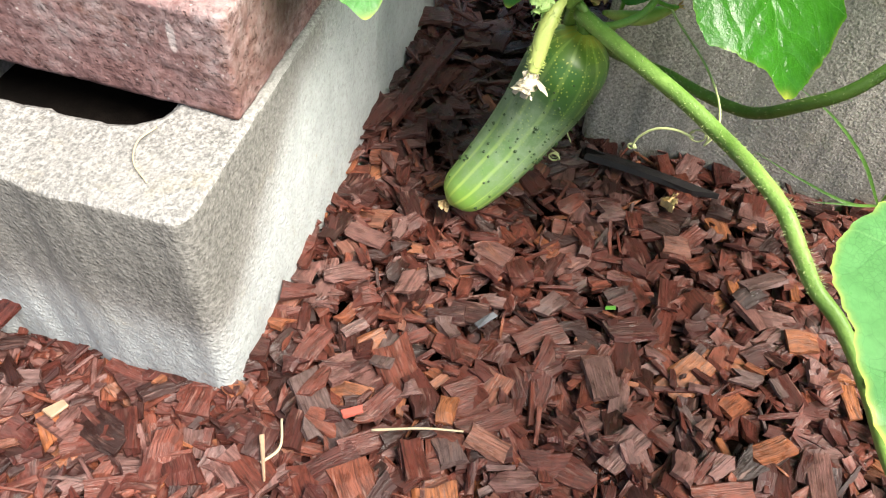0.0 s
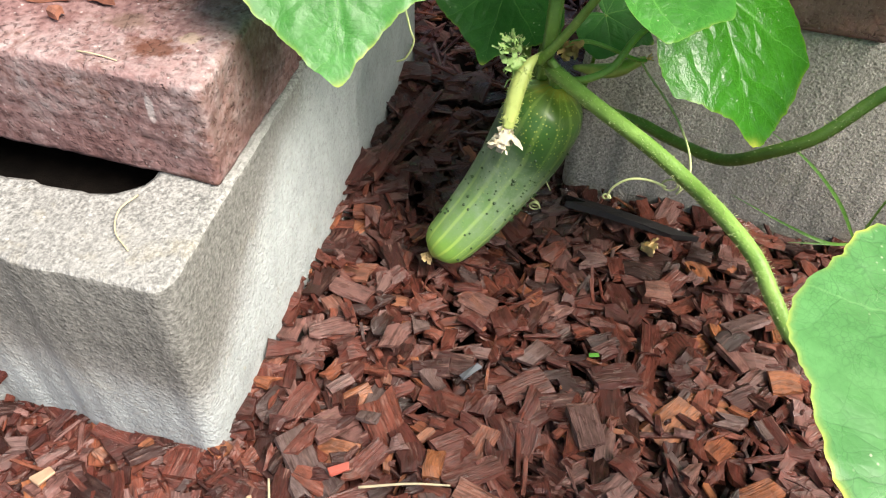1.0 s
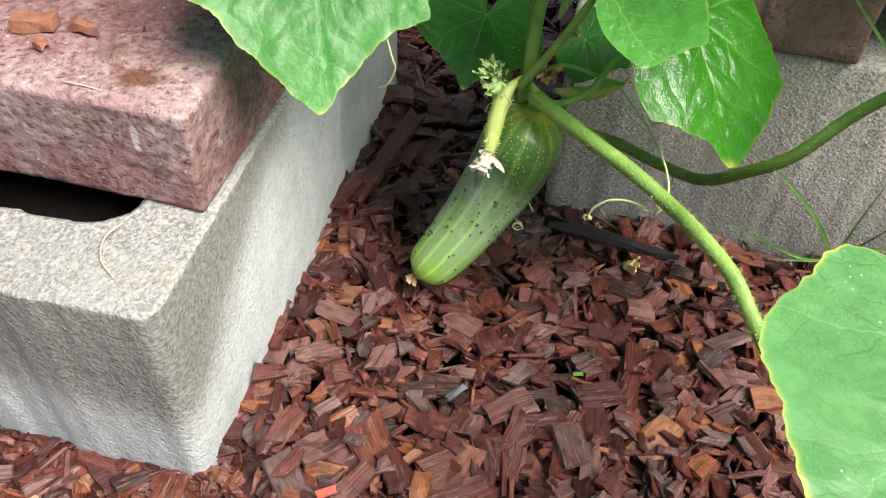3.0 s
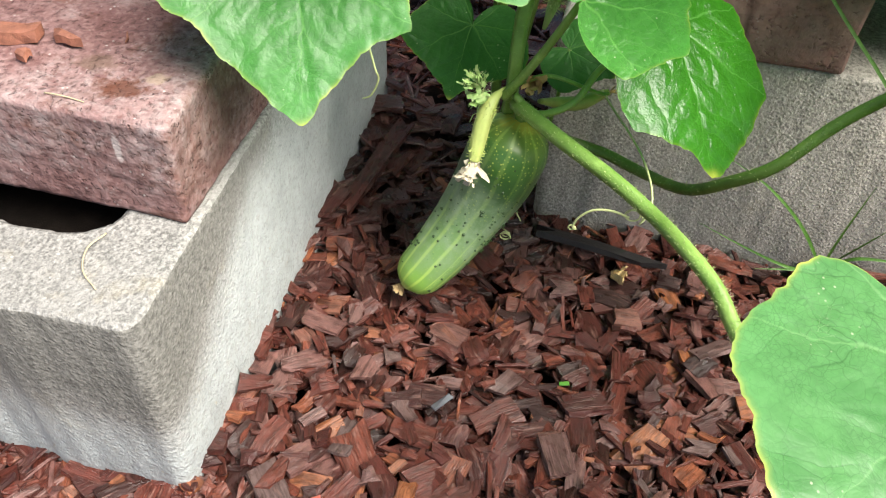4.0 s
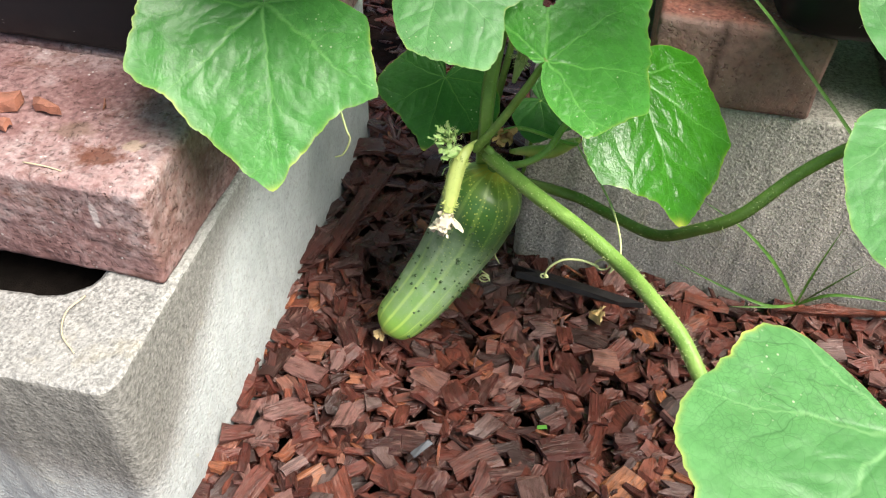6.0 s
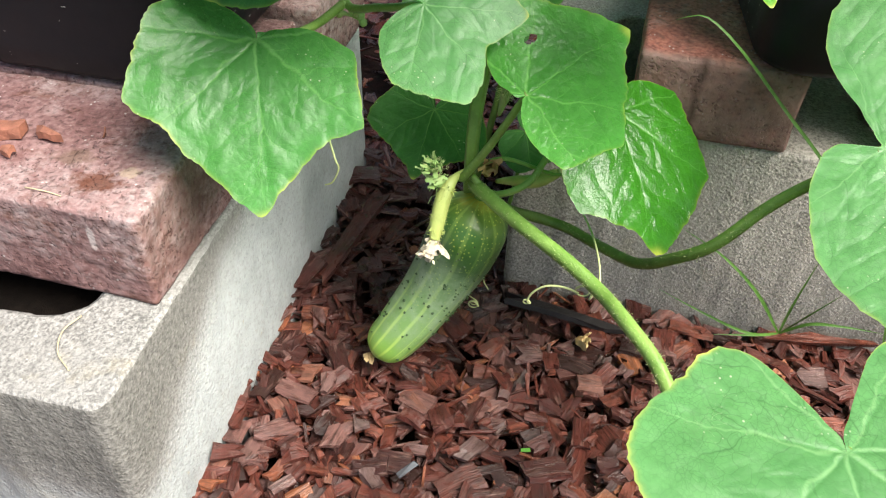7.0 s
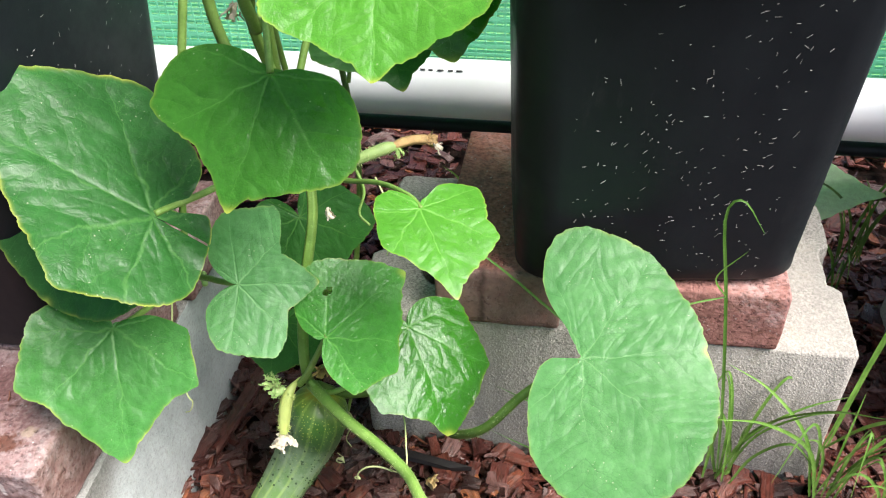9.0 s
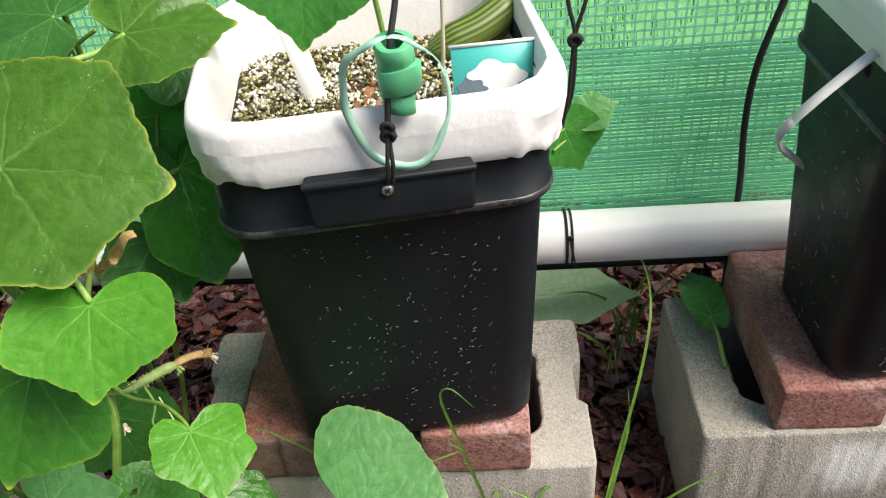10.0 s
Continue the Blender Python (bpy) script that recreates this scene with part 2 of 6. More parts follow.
def black_plastic_material():
    m = Mat("black_plastic", 0.45, spec=0.3)
    dust = m.ramp(m.noise(9, 6, 0.7, m.scaled(m.coord, 1.0, 1.0, 0.45)), (0.4, 0.0), (0.75, 0.8))
    base = m.mix(dust, (0.0045, 0.0068, 0.0092), (0.0105, 0.0138, 0.017))
    scuff = m.math("MULTIPLY", m.ramp(m.noise(55, 5, 0.75, m.scaled(m.coord, 1.0, 1.0, 0.25)), (0.6, 0.0), (0.74, 0.6)), m.ramp(m.noise(11, 3), (0.45, 0.0), (0.65, 1.0)))
    m.colour(m.mix(scuff, base, (0.021, 0.023, 0.025)))
    m.rough(m.ramp(m.noise(30, 5, 0.7), (0.3, 0.4), (0.75, 0.62)))
    m.bump(m.noise(900, 2), 0.12, 0.0004)
    return m.m


def worn_edge_material():
    m = Mat("worn_highlit_edge", 0.3, spec=0.5)
    # greys lighter than the bin: wear, and the ridge's highlight painted in
    m.colour(m.ramp(m.noise(60, 5, 0.7), (0.4, (0.012, 0.012, 0.014)), (0.7, (0.07, 0.07, 0.075))))
    m.rough(m.ramp(m.noise(40, 4, 0.6), (0.35, 0.2), (0.7, 0.5)))
    return m.m


def leaf_material(name, deep, mid, light, gloss, paler=0.0, quilt=0.5, side=0.25, spec=0.33, fine=0.12):
    """Lobed leaf: five main veins from the stalk with forked side veins, quilted between them. side: how light the side veins are; below nought they are dark."""
    m = Mat(name, gloss, spec=spec)
    edge = m.attr("edge")
    uv = m.uv()
    shift = m.t.nodes.new("ShaderNodeTexNoise")
    shift.inputs["Detail"].default_value = 3.0
    m.put(shift.inputs["Vector"], m.coord)
    shift.inputs["Scale"].default_value = 45.0
    bent = m.mix(0.17, uv, shift.outputs["Color"], "ADD")
    sep = m.t.nodes.new("ShaderNodeSeparateXYZ")
    m.put(sep.inputs[0], bent)
    x, y = m.math("SUBTRACT", sep.outputs["X"], 0.085), m.math("SUBTRACT", sep.outputs["Y"], 0.085)
    r = m.math("SQRT", m.math("ADD", m.math("MULTIPLY", x, x), m.math("MULTIPLY", y, y)))
    turn = m.math("ABSOLUTE", m.math("ARCTAN2", x, y))
    off = turn
    for a in (0.84, 1.71, 2.5):
        off = m.math("MINIMUM", off, m.math("ABSOLUTE", m.math("SUBTRACT", turn, a)))
    v = m.math("MULTIPLY", r, m.math("SINE", off))
    u = m.math("MULTIPLY", r, m.math("COSINE", off))
    slim = m.math("MAXIMUM", m.math("SUBTRACT", 1.15, r), 0.25)
    main = m.ramp(m.math("DIVIDE", v, slim), (0.003, 1.0), (0.011, 0.0))
    other = m.math("MULTIPLY", m.math("GREATER_THAN", x, 0.0), 0.43)
    fork = m.math("ABSOLUTE", m.math("SUBTRACT", m.math("FRACT", m.math("ADD", m.math("MULTIPLY", m.math("SUBTRACT", u, m.math("MULTIPLY", v, 0.85)), 5.2), other)), 0.5))
    branch = m.math("MULTIPLY", m.ramp(fork, (0.0, 1.0), (0.035, 0.0)), m.ramp(v, (0.0, 1.0), (0.3, 0.45)))
    net = m.voronoi(17, bent, feature="DISTANCE_TO_EDGE")
    mesh_line = m.ramp(net, (0.0, 1.0), (0.035, 0.0))
    n = m.noise(24, 5, 0.6)
    base = m.ramp(n, (0.25, deep), (0.5, mid), (0.78, tuple(1.15 * c for c in mid)))
    base = m.mix(m.ramp(m.noise(130, 4, 0.7), (0.4, 0.3), (0.6, 0.0)), base, tuple(0.7 * c for c in deep))
    patchy = m.ramp(m.noise(38, 3), (0.4, 0.25), (0.6, 1.0))
    tint = light if side > 0 else tuple(0.5 * c for c in deep)
    base = m.mix(m.math("MULTIPLY", m.math("MULTIPLY", mesh_line, patchy), abs(side) * 0.9), base, tint)
    base = m.mix(m.math("MULTIPLY", m.math("MULTIPLY", branch, patchy), abs(side) * 1.3), base, tint)
    base = m.mix(m.math("MULTIPLY", main, m.ramp(r, (0.1, 0.5), (0.9, 0.25))), base, light)
    fade = m.ramp(m.noise(60, 4, 0.6), (0.5, 0.0), (0.72, paler))
    base = m.mix(fade, base, tuple(min(0.6, 1.6 * c) for c in light))
    tiny = m.voronoi(42, bent, feature="DISTANCE_TO_EDGE")
    base = m.mix(m.math("MULTIPLY", m.ramp(tiny, (0.0, 0.45), (0.08, 0.0)), m.ramp(m.noise(30, 3), (0.42, 0.0), (0.6, 1.0))), base, tuple(0.6 * c for c in deep))
    scar = m.math("MULTIPLY", m.ramp(tiny, (0.0, 0.55), (0.03, 0.0)), m.ramp(m.noise(34, 4, 0.7), (0.56, 0.0), (0.66, 0.8)))
    base = m.mix(scar, base, tuple(min(0.6, 1.5 * c) for c in light))
    speck = m.ramp(m.voronoi(300), (0.08, 0.7), (0.15, 0.0))
    spot = m.ramp(m.noise(40, 2), (0.56, 0.0), (0.64, 1.0))
    base = m.mix(m.math("MULTIPLY", speck, spot), base, (0.55, 0.6, 0.42))
    base = m.mix(edge, base, (0.6, 0.6, 0.1))
    m.colour(base)
    m.rough(m.ramp(m.noise(90, 4, 0.6), (0.35, max(0.05, gloss - 0.06)), (0.7, gloss + 0.1)))
    puff = m.math("MULTIPLY", m.math("MULTIPLY", m.ramp(fork, (0.0, 0.0), (0.3, 1.0)), m.ramp(v, (0.0, 0.0), (0.07, 1.0))), m.ramp(m.noise(34, 3), (0.35, 0.35), (0.6, 1.0)))
    cells = m.ramp(net, (0.0, 0.0), (0.3, 1.0))
    h = m.math("ADD", m.math("MULTIPLY", puff, 0.9), m.math("ADD", m.math("MULTIPLY", cells, fine), m.math("MULTIPLY", m.ramp(tiny, (0.0, 0.0), (0.25, 1.0)), 0.08)))
    m.bump(h, quilt, 0.0011)
    tr = m.t.nodes.new("ShaderNodeBsdfTranslucent")
    m.put(tr.inputs["Color"], m.mix(1.0, base, (1.05, 1.62, 0.75), "MULTIPLY"))
    mx = m.t.nodes.new("ShaderNodeMixShader")
    mx.inputs[0].default_value = 0.35
    m.put(mx.inputs[1], m.bsdf.outputs[0])
    m.put(mx.inputs[2], tr.outputs[0])
    m.put(m.out.inputs["Surface"], mx.outputs[0])
    return m.m


def stem_material(name, a, b):
    m = Mat(name, 0.45, spec=0.4)
    base = m.ramp(m.noise(60, 4, 0.6), (0.3, a), (0.7, b))
    pale = m.ramp(m.noise(420, 4, 0.75), (0.56, 0.0), (0.72, 0.55))
    base = m.mix(pale, base, tuple(min(0.7, 1.5 * c + 0.04) for c in b))
    base = m.mix(m.ramp(m.noise(22, 4, 0.6), (0.4, 0.55), (0.6, 0.0)), base, tuple(0.7 * c for c in a))
    m.colour(base)
    m.bump(m.noise(700, 3), 0.4, 0.0008)
    return m.m


def plain(name, c, rough=0.6, metal=0.0, vary=0.25, scale=40, bump=0.2, spec=0.5):
    m = Mat(name, rough, metal, spec)
    n = m.noise(scale, 5, 0.65)
    m.colour(m.ramp(n, (0.3, tuple(x * (1 - vary) for x in c)), (0.7, tuple(min(0.9, x * (1 + 0.4 * vary)) for x in c))))
    m.bump(m.noise(scale * 9, 4), bump, 0.0008)
    return m.m


def chip_material(name, per_object):
    m = Mat(name, 0.45, spec=0.4)
    uv = m.uv()
    rnd = m.random() if per_object else m.island()
    tone = m.ramp(rnd, (0.0, (0.022, 0.009, 0.007)), (0.15, (0.058, 0.016, 0.0125)), (0.4, (0.1, 0.026, 0.0185)),
                  (0.62, (0.146, 0.039, 0.0255)), (0.77, (0.205, 0.06, 0.036)), (0.81, (0.36, 0.125, 0.048)), (0.84, (0.2, 0.095, 0.08)), (0.94, (0.19, 0.09, 0.077)), (1.0, (0.13, 0.088, 0.08)))
    grain = m.noise(1.0, 4, 0.7, m.scaled(uv, 45, 900, 1), 0.3)
    coarse = m.noise(1.0, 3, 0.6, m.scaled(uv, 22, 260, 1), 0.3)
    tone = m.mix(m.ramp(grain, (0.34, 0.6), (0.5, 0.0)), tone, (0.02, 0.008, 0.006))
    tone = m.mix(m.ramp(coarse, (0.36, 0.5), (0.5, 0.0)), tone, (0.02, 0.008, 0.005))
    blotch = m.ramp(m.noise(1.0, 4, 0.7, m.scaled(uv, 110, 170, 1)), (0.4, 0.5), (0.54, 0.0))
    tone = m.mix(blotch, tone, (0.024, 0.009, 0.006))
    pale = m.math("MULTIPLY", m.ramp(m.noise(1.0, 4, 0.6, m.scaled(uv, 60, 420, 1)), (0.54, 0.0), (0.68, 0.75)), m.ramp(m.noise(1.0, 2, 0.5, m.scaled(uv, 30, 40, 1)), (0.45, 0.0), (0.6, 1.0)))
    tone = m.mix(pale, tone, (0.27, 0.15, 0.12))
    # shade round the plant's foot, painted in as a darker patch of chips
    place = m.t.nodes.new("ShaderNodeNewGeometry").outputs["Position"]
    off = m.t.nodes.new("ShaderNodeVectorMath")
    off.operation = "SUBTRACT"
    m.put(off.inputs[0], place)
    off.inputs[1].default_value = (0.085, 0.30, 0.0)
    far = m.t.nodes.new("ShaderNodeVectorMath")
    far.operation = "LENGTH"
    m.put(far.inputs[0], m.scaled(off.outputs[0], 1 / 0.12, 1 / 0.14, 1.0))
    foot_shade = m.ramp(m.math("ADD", far.outputs["Value"], m.math("MULTIPLY", m.math("SUBTRACT", m.noise(26, 4, 0.6, place), 0.5), 0.8)), (0.6, 0.6), (1.1, 0.0))
    tone = m.mix(foot_shade, tone, (0.011, 0.006, 0.005))
    m.colour(tone)
    m.rough(m.ramp(m.noise(1.0, 3, 0.5, m.scaled(uv, 90, 200, 1)), (0.35, 0.2), (0.65, 0.48)))
    m.bump(m.math("ADD", grain, coarse), 0.8, 0.0014)
    return m.m


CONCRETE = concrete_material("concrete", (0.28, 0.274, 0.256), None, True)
CONCRETE_B = concrete_material("concrete_weathered", (0.36, 0.335, 0.298))
CONCRETE_C = concrete_material("concrete_pale_patch", (0.32, 0.3, 0.262), (-0.045, -0.097, 0.045))
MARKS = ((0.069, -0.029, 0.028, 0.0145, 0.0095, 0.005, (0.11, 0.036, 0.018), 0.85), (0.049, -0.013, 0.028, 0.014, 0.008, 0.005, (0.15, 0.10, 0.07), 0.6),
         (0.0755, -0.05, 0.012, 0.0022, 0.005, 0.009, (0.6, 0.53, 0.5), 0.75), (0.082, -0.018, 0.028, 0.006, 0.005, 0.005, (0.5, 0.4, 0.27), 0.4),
         # brown dirt on the right end, deepened to stand in for its shade
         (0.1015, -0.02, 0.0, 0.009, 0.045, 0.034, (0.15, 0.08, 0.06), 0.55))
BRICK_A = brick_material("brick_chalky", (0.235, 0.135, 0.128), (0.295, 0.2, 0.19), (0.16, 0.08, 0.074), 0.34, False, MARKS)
BRICK_PINK = brick_material("brick_pink", (0.27, 0.155, 0.145), (0.35, 0.235, 0.22), (0.17, 0.088, 0.082), 0.42)
BRICK_B = brick_material("brick_red", (0.32, 0.15, 0.128), (0.38, 0.21, 0.185), (0.23, 0.11, 0.092), 0.35)
BRICK_GREY = brick_material("brick_grey_end", (0.36, 0.135, 0.10), (0.44, 0.2, 0.15), (0.2, 0.1, 0.08), 0.2, True)
BLACK = black_plastic_material()
BLACK_EDGE = worn_edge_material()
FLECK = plain("pale_fleck", (0.36, 0.355, 0.33), 0.8, vary=0.6, scale=25)
LEAF = leaf_material("leaf_green", (0.042, 0.178, 0.031), (0.074, 0.268, 0.055), (0.195, 0.464, 0.122), 0.3, 0.0, 0.28, 0.24, 0.34, 0.16)
LEAF_ROUGH = leaf_material("leaf_blistered", (0.043, 0.19, 0.028), (0.074, 0.282, 0.046), (0.2, 0.5, 0.112), 0.28, 0.03, 0.26, 0.25, 0.33, 0.4)
LEAF_BRIGHT = leaf_material("leaf_bright", (0.032, 0.135, 0.012), (0.052, 0.2, 0.022), (0.14, 0.34, 0.07), 0.28, 0.0, 0.5, 0.22)
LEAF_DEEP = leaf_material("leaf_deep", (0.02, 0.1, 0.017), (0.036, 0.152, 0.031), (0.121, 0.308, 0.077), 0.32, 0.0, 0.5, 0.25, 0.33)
LEAF_OLIVE = leaf_material("leaf_olive", (0.042, 0.115, 0.013), (0.07, 0.182, 0.023), (0.15, 0.29, 0.06), 0.32, 0.04, 0.4, 0.18, 0.34, 0.25)
LEAF_PALE = leaf_material("leaf_pale", (0.068, 0.225, 0.064), (0.112, 0.305, 0.098), (0.24, 0.47, 0.19), 0.32, 0.03, 0.25, -0.5, 0.3, 0.14)
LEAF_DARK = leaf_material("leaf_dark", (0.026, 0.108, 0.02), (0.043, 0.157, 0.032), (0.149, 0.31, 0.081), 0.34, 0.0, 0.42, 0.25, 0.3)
LEAF_GLOSS = leaf_material("leaf_glossy", (0.022, 0.12, 0.007), (0.038, 0.185, 0.014), (0.127, 0.36, 0.07), 0.2, 0.0, 0.7, 0.28, 0.42)
LEAF_LIME = leaf_material("leaf_lime", (0.062, 0.24, 0.02), (0.095, 0.32, 0.032), (0.22, 0.48, 0.1), 0.32, 0.0, 0.4, 0.22)
STEM = stem_material("stem_green", (0.14, 0.27, 0.045), (0.25, 0.4, 0.09))
STEM_MID = stem_material("stem_mid", (0.13, 0.25, 0.04), (0.25, 0.4, 0.09))
STEM_DARK = stem_material("stem_dark", (0.08, 0.16, 0.025), (0.16, 0.27, 0.05))
TENDRIL = plain("tendril", (0.5, 0.55, 0.25), 0.5)
STRAW = plain("straw", (0.5, 0.42, 0.27), 0.8)
PETAL = plain("withered_petal", (0.62, 0.52, 0.36), 0.75)
TAN_PETAL = plain("tan_petal", (0.5, 0.36, 0.18), 0.8, vary=0.4, scale=200)
ORANGE_PETAL = plain("orange_petal", (0.56, 0.36, 0.15), 0.75, vary=0.45, scale=160, bump=0.5)
PVC = plain("white_pvc", (0.88, 0.88, 0.87), 0.35, vary=0.06, scale=12, bump=0.03)
BAG = plain("white_bag", (0.8, 0.79, 0.78), 0.42, vary=0.06, scale=22, bump=0.5)
NET = plain("green_net", (0.34, 0.8, 0.6), 0.35, vary=0.2, scale=20)
_net = NET.node_tree
_through = _net.nodes.new("ShaderNodeBsdfTranslucent")
_through.inputs["Color"].default_value = (0.45, 0.95, 0.7, 1)
_blend = _net.nodes.new("ShaderNodeMixShader")
_blend.inputs[0].default_value = 0.45
_surface = next(n for n in _net.nodes if n.type == "OUTPUT_MATERIAL").inputs["Surface"]
_net.links.new(_surface.links[0].from_socket, _blend.inputs[1])
_net.links.new(_through.outputs[0], _blend.inputs[2])
_net.links.new(_blend.outputs[0], _surface)
CORD = plain("black_cord", (0.012, 0.012, 0.013), 0.75, scale=300, bump=0.6)
TAPE_THIN = plain("green_tape_single", (0.36, 0.66, 0.5), 0.4, vary=0.15)
TAPE = plain("green_tape", (0.1, 0.43, 0.21), 0.45, vary=0.15)
STEEL = plain("steel", (0.5, 0.5, 0.5), 0.35, metal=0.9, vary=0.1)
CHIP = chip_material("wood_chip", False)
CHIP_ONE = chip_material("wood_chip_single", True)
ORANGE_BARK = plain("orange_bark", (0.3, 0.12, 0.075), 0.7, vary=0.5, scale=130, bump=0.6)
CHARRED = plain("charred_bark", (0.014, 0.011, 0.011), 0.5, vary=0.6, scale=90, bump=0.8)
GRASS_DARK = stem_material("grass_blade_dark", (0.045, 0.12, 0.014), (0.1, 0.22, 0.035))
GRASS = stem_material("grass_blade", (0.07, 0.17, 0.02), (0.2, 0.36, 0.07))

TOP = 0.1436          # top of the blocks above the mulch
BTOP = 0.2            # top of the bricks


# ---------------------------------------------------------------- ground
def ground_material():
    m = Mat("ground_soil_and_lawn", 0.95, spec=0.2)
    soil = m.ramp(m.noise(60, 6, 0.7), (0.35, (0.008, 0.005, 0.004)), (0.7, (0.035, 0.014, 0.009)))
    lawn = m.ramp(m.noise(14, 5, 0.6), (0.3, (0.105, 0.29, 0.115)), (0.7, (0.16, 0.39, 0.155)))
    sep = m.t.nodes.new("ShaderNodeSeparateXYZ")
    m.put(sep.inputs[0], m.coord)
    m.colour(m.mix(m.ramp(m.math("ADD", sep.outputs["Y"], m.math("MULTIPLY", m.noise(8), 0.08)), (0.93, 0.0), (0.99, 1.0)), soil, lawn))
    m.bump(m.noise(120, 6, 0.7), 0.8, 0.006)
    return m.m


def build_ground():
    xs = np.concatenate([[-2000, -60, -6], np.linspace(-1.2, 2.2, 60), [6, 60, 2000]])
    ys = np.concatenate([[-2000, -60, -6], np.linspace(-0.9, 2.4, 60), [6, 60, 2000]])
    verts, faces = [], []
    for y in ys:
        for x in xs:
            near = abs(x) < 3 and abs(y) < 3
            verts.append((x, y, -0.04 + (0.006 * noise.noise((x * 6, y * 6, 0.3)) if near else 0)))
    n = len(xs)
    for i in range(len(ys) - 1):
        for j in range(n - 1):
            faces.append((i * n + j, i * n + j + 1, (i + 1) * n + j + 1, (i + 1) * n + j))
    tagged(raw("ground", verts, faces, ground_material(), smooth=True), "dark soil bed under wood mulch with lawn beyond", "ground", kind="structure")


build_ground()


# ---------------------------------------------------------------- concrete blocks
def closed_spline(points, bevel, depth, name):
    cu = bpy.data.curves.new(name, "CURVE")
    cu.dimensions, cu.fill_mode = "2D", "BOTH"
    cu.extrude, cu.bevel_depth, cu.bevel_resolution = depth / 2 - bevel, bevel, 1
    for pts in points:
        sp = cu.splines.new("POLY")
        sp.points.add(len(pts) - 1)
        for q, (x, y) in zip(sp.points, pts):
            q.co = (x, y, 0, 1)
        sp.use_cyclic_u = True
    ob = new(name, cu)
    bpy.context.view_layer.update()
    me = bpy.data.meshes.new_from_object(ob.evaluated_get(bpy.context.evaluated_depsgraph_get()))
    bpy.data.objects.remove(ob)
    bpy.data.curves.remove(cu)
    return me


def densify(pts, step, amp, seed):
    out = []
    for i in range(len(pts)):
        a, b = Vector(pts[i]), Vector(pts[(i + 1) % len(pts)])
        k = max(1, int((b - a).length / step))
        for j in range(k):
            p = a.lerp(b, j / k)
            w = noise.noise((p.x * 90, p.y * 90, seed)) * amp + noise.noise((p.x * 330, p.y * 330, seed + 5)) * amp * 0.5
            nrm = Vector((-(b - a).y, (b - a).x)).normalized()
            p = p + nrm * w
            out.append((p.x, p.y))
    return out


def core_outline(cx, w, d, seed, pinch):
    """A core with rounded corners that is pinched where the mould's bar was."""
    pts = []
    for x, y in rounded_rect(w, d, 0.026, 6):
        pts.append((cx + x * (1 - pinch * math.exp(-(y / 0.02) ** 2)), y))
    return densify(pts, 0.004, 0.0022, seed)


def concrete_block(label, at, rz, material, seed, groove=0.010, rough_edge=0.0017, lo=(-0.026, -0.018), hi=(0.03, 0.038), rc=0.004):
    """A two-core block, 397 x 194 x 194 mm, sunk 50 mm into the mulch."""
    ob = thing("concrete_block", label, "concrete block", "concrete blocks", at=at, rz=rz)
    L, W = 0.397, 0.194
    g = groove
    outer = [(-L / 2, -W / 2), (L / 2, -W / 2), (L / 2, lo[0]), (L / 2 - g, lo[1]), (L / 2 - g, hi[0]), (L / 2, hi[1]), (L / 2, W / 2),
             (-L / 2, W / 2), (-L / 2, hi[1]), (-L / 2 + g, hi[0]), (-L / 2 + g, lo[1]), (-L / 2, lo[0])]
    soft = []
    for x, y in outer:
        if abs(abs(x) - L / 2) < 1e-6 and abs(abs(y) - W / 2) < 1e-6:
            cx, cy = x - math.copysign(rc, x), y - math.copysign(rc, y)
            a0 = math.degrees(math.atan2(math.copysign(1, y), math.copysign(1, x)))
            soft += [(cx + rc * math.cos(radians(a0 + d)), cy + rc * math.sin(radians(a0 + d))) for d in (-45, -30, -15, 0, 15, 30, 45)]
        else:
            soft.append((x, y))
    outline = densify(soft, 0.004 if rough_edge > 0.001 else 0.008, rough_edge, seed)
    holes = [core_outline(-0.088, 0.137, 0.128, seed + 1, 0.1), core_outline(0.088, 0.137, 0.128, seed + 2, 0.1)]
    me = closed_spline([outline, *[h[::-1] for h in holes]], 0.003, 0.194, "block_body")
    me.shade_smooth()
    me.materials.clear()
    me.materials.append(material)
    body = new("body", me)
    body.parent = ob
    body.location = (0, 0, TOP - 0.097)
    mod = body.modifiers.new("edge", "EDGE_SPLIT")
    mod.split_angle = radians(50)
    return ob


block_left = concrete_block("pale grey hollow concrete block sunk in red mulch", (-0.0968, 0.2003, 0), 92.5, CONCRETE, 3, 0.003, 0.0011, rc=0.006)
concrete_block("weathered grey hollow concrete block carrying two bricks", (0.345, 0.397, 0), 0, CONCRETE_B, 11, rough_edge=0.0013)
concrete_block("weathered grey concrete block with open core", (0.8515, 0.4265, 0), 0.5, CONCRETE_C, 23, 0.0015, 0.0013)

# near-black filler added unseen, its colour standing for shade in the hollow core
soil = loft("soil_fill", [[(-0.088 + x, y, z) for x, y in rounded_rect(0.139, 0.132, 0.026, 6)] for z in (-0.02, TOP - 0.034)], plain("core_shade", (0.012, 0.009, 0.007), 0.95, vary=0.5, scale=120, bump=0.8, spec=0.1), block_left, "near-black filler added for the hollow core's shade", cap_top=True)


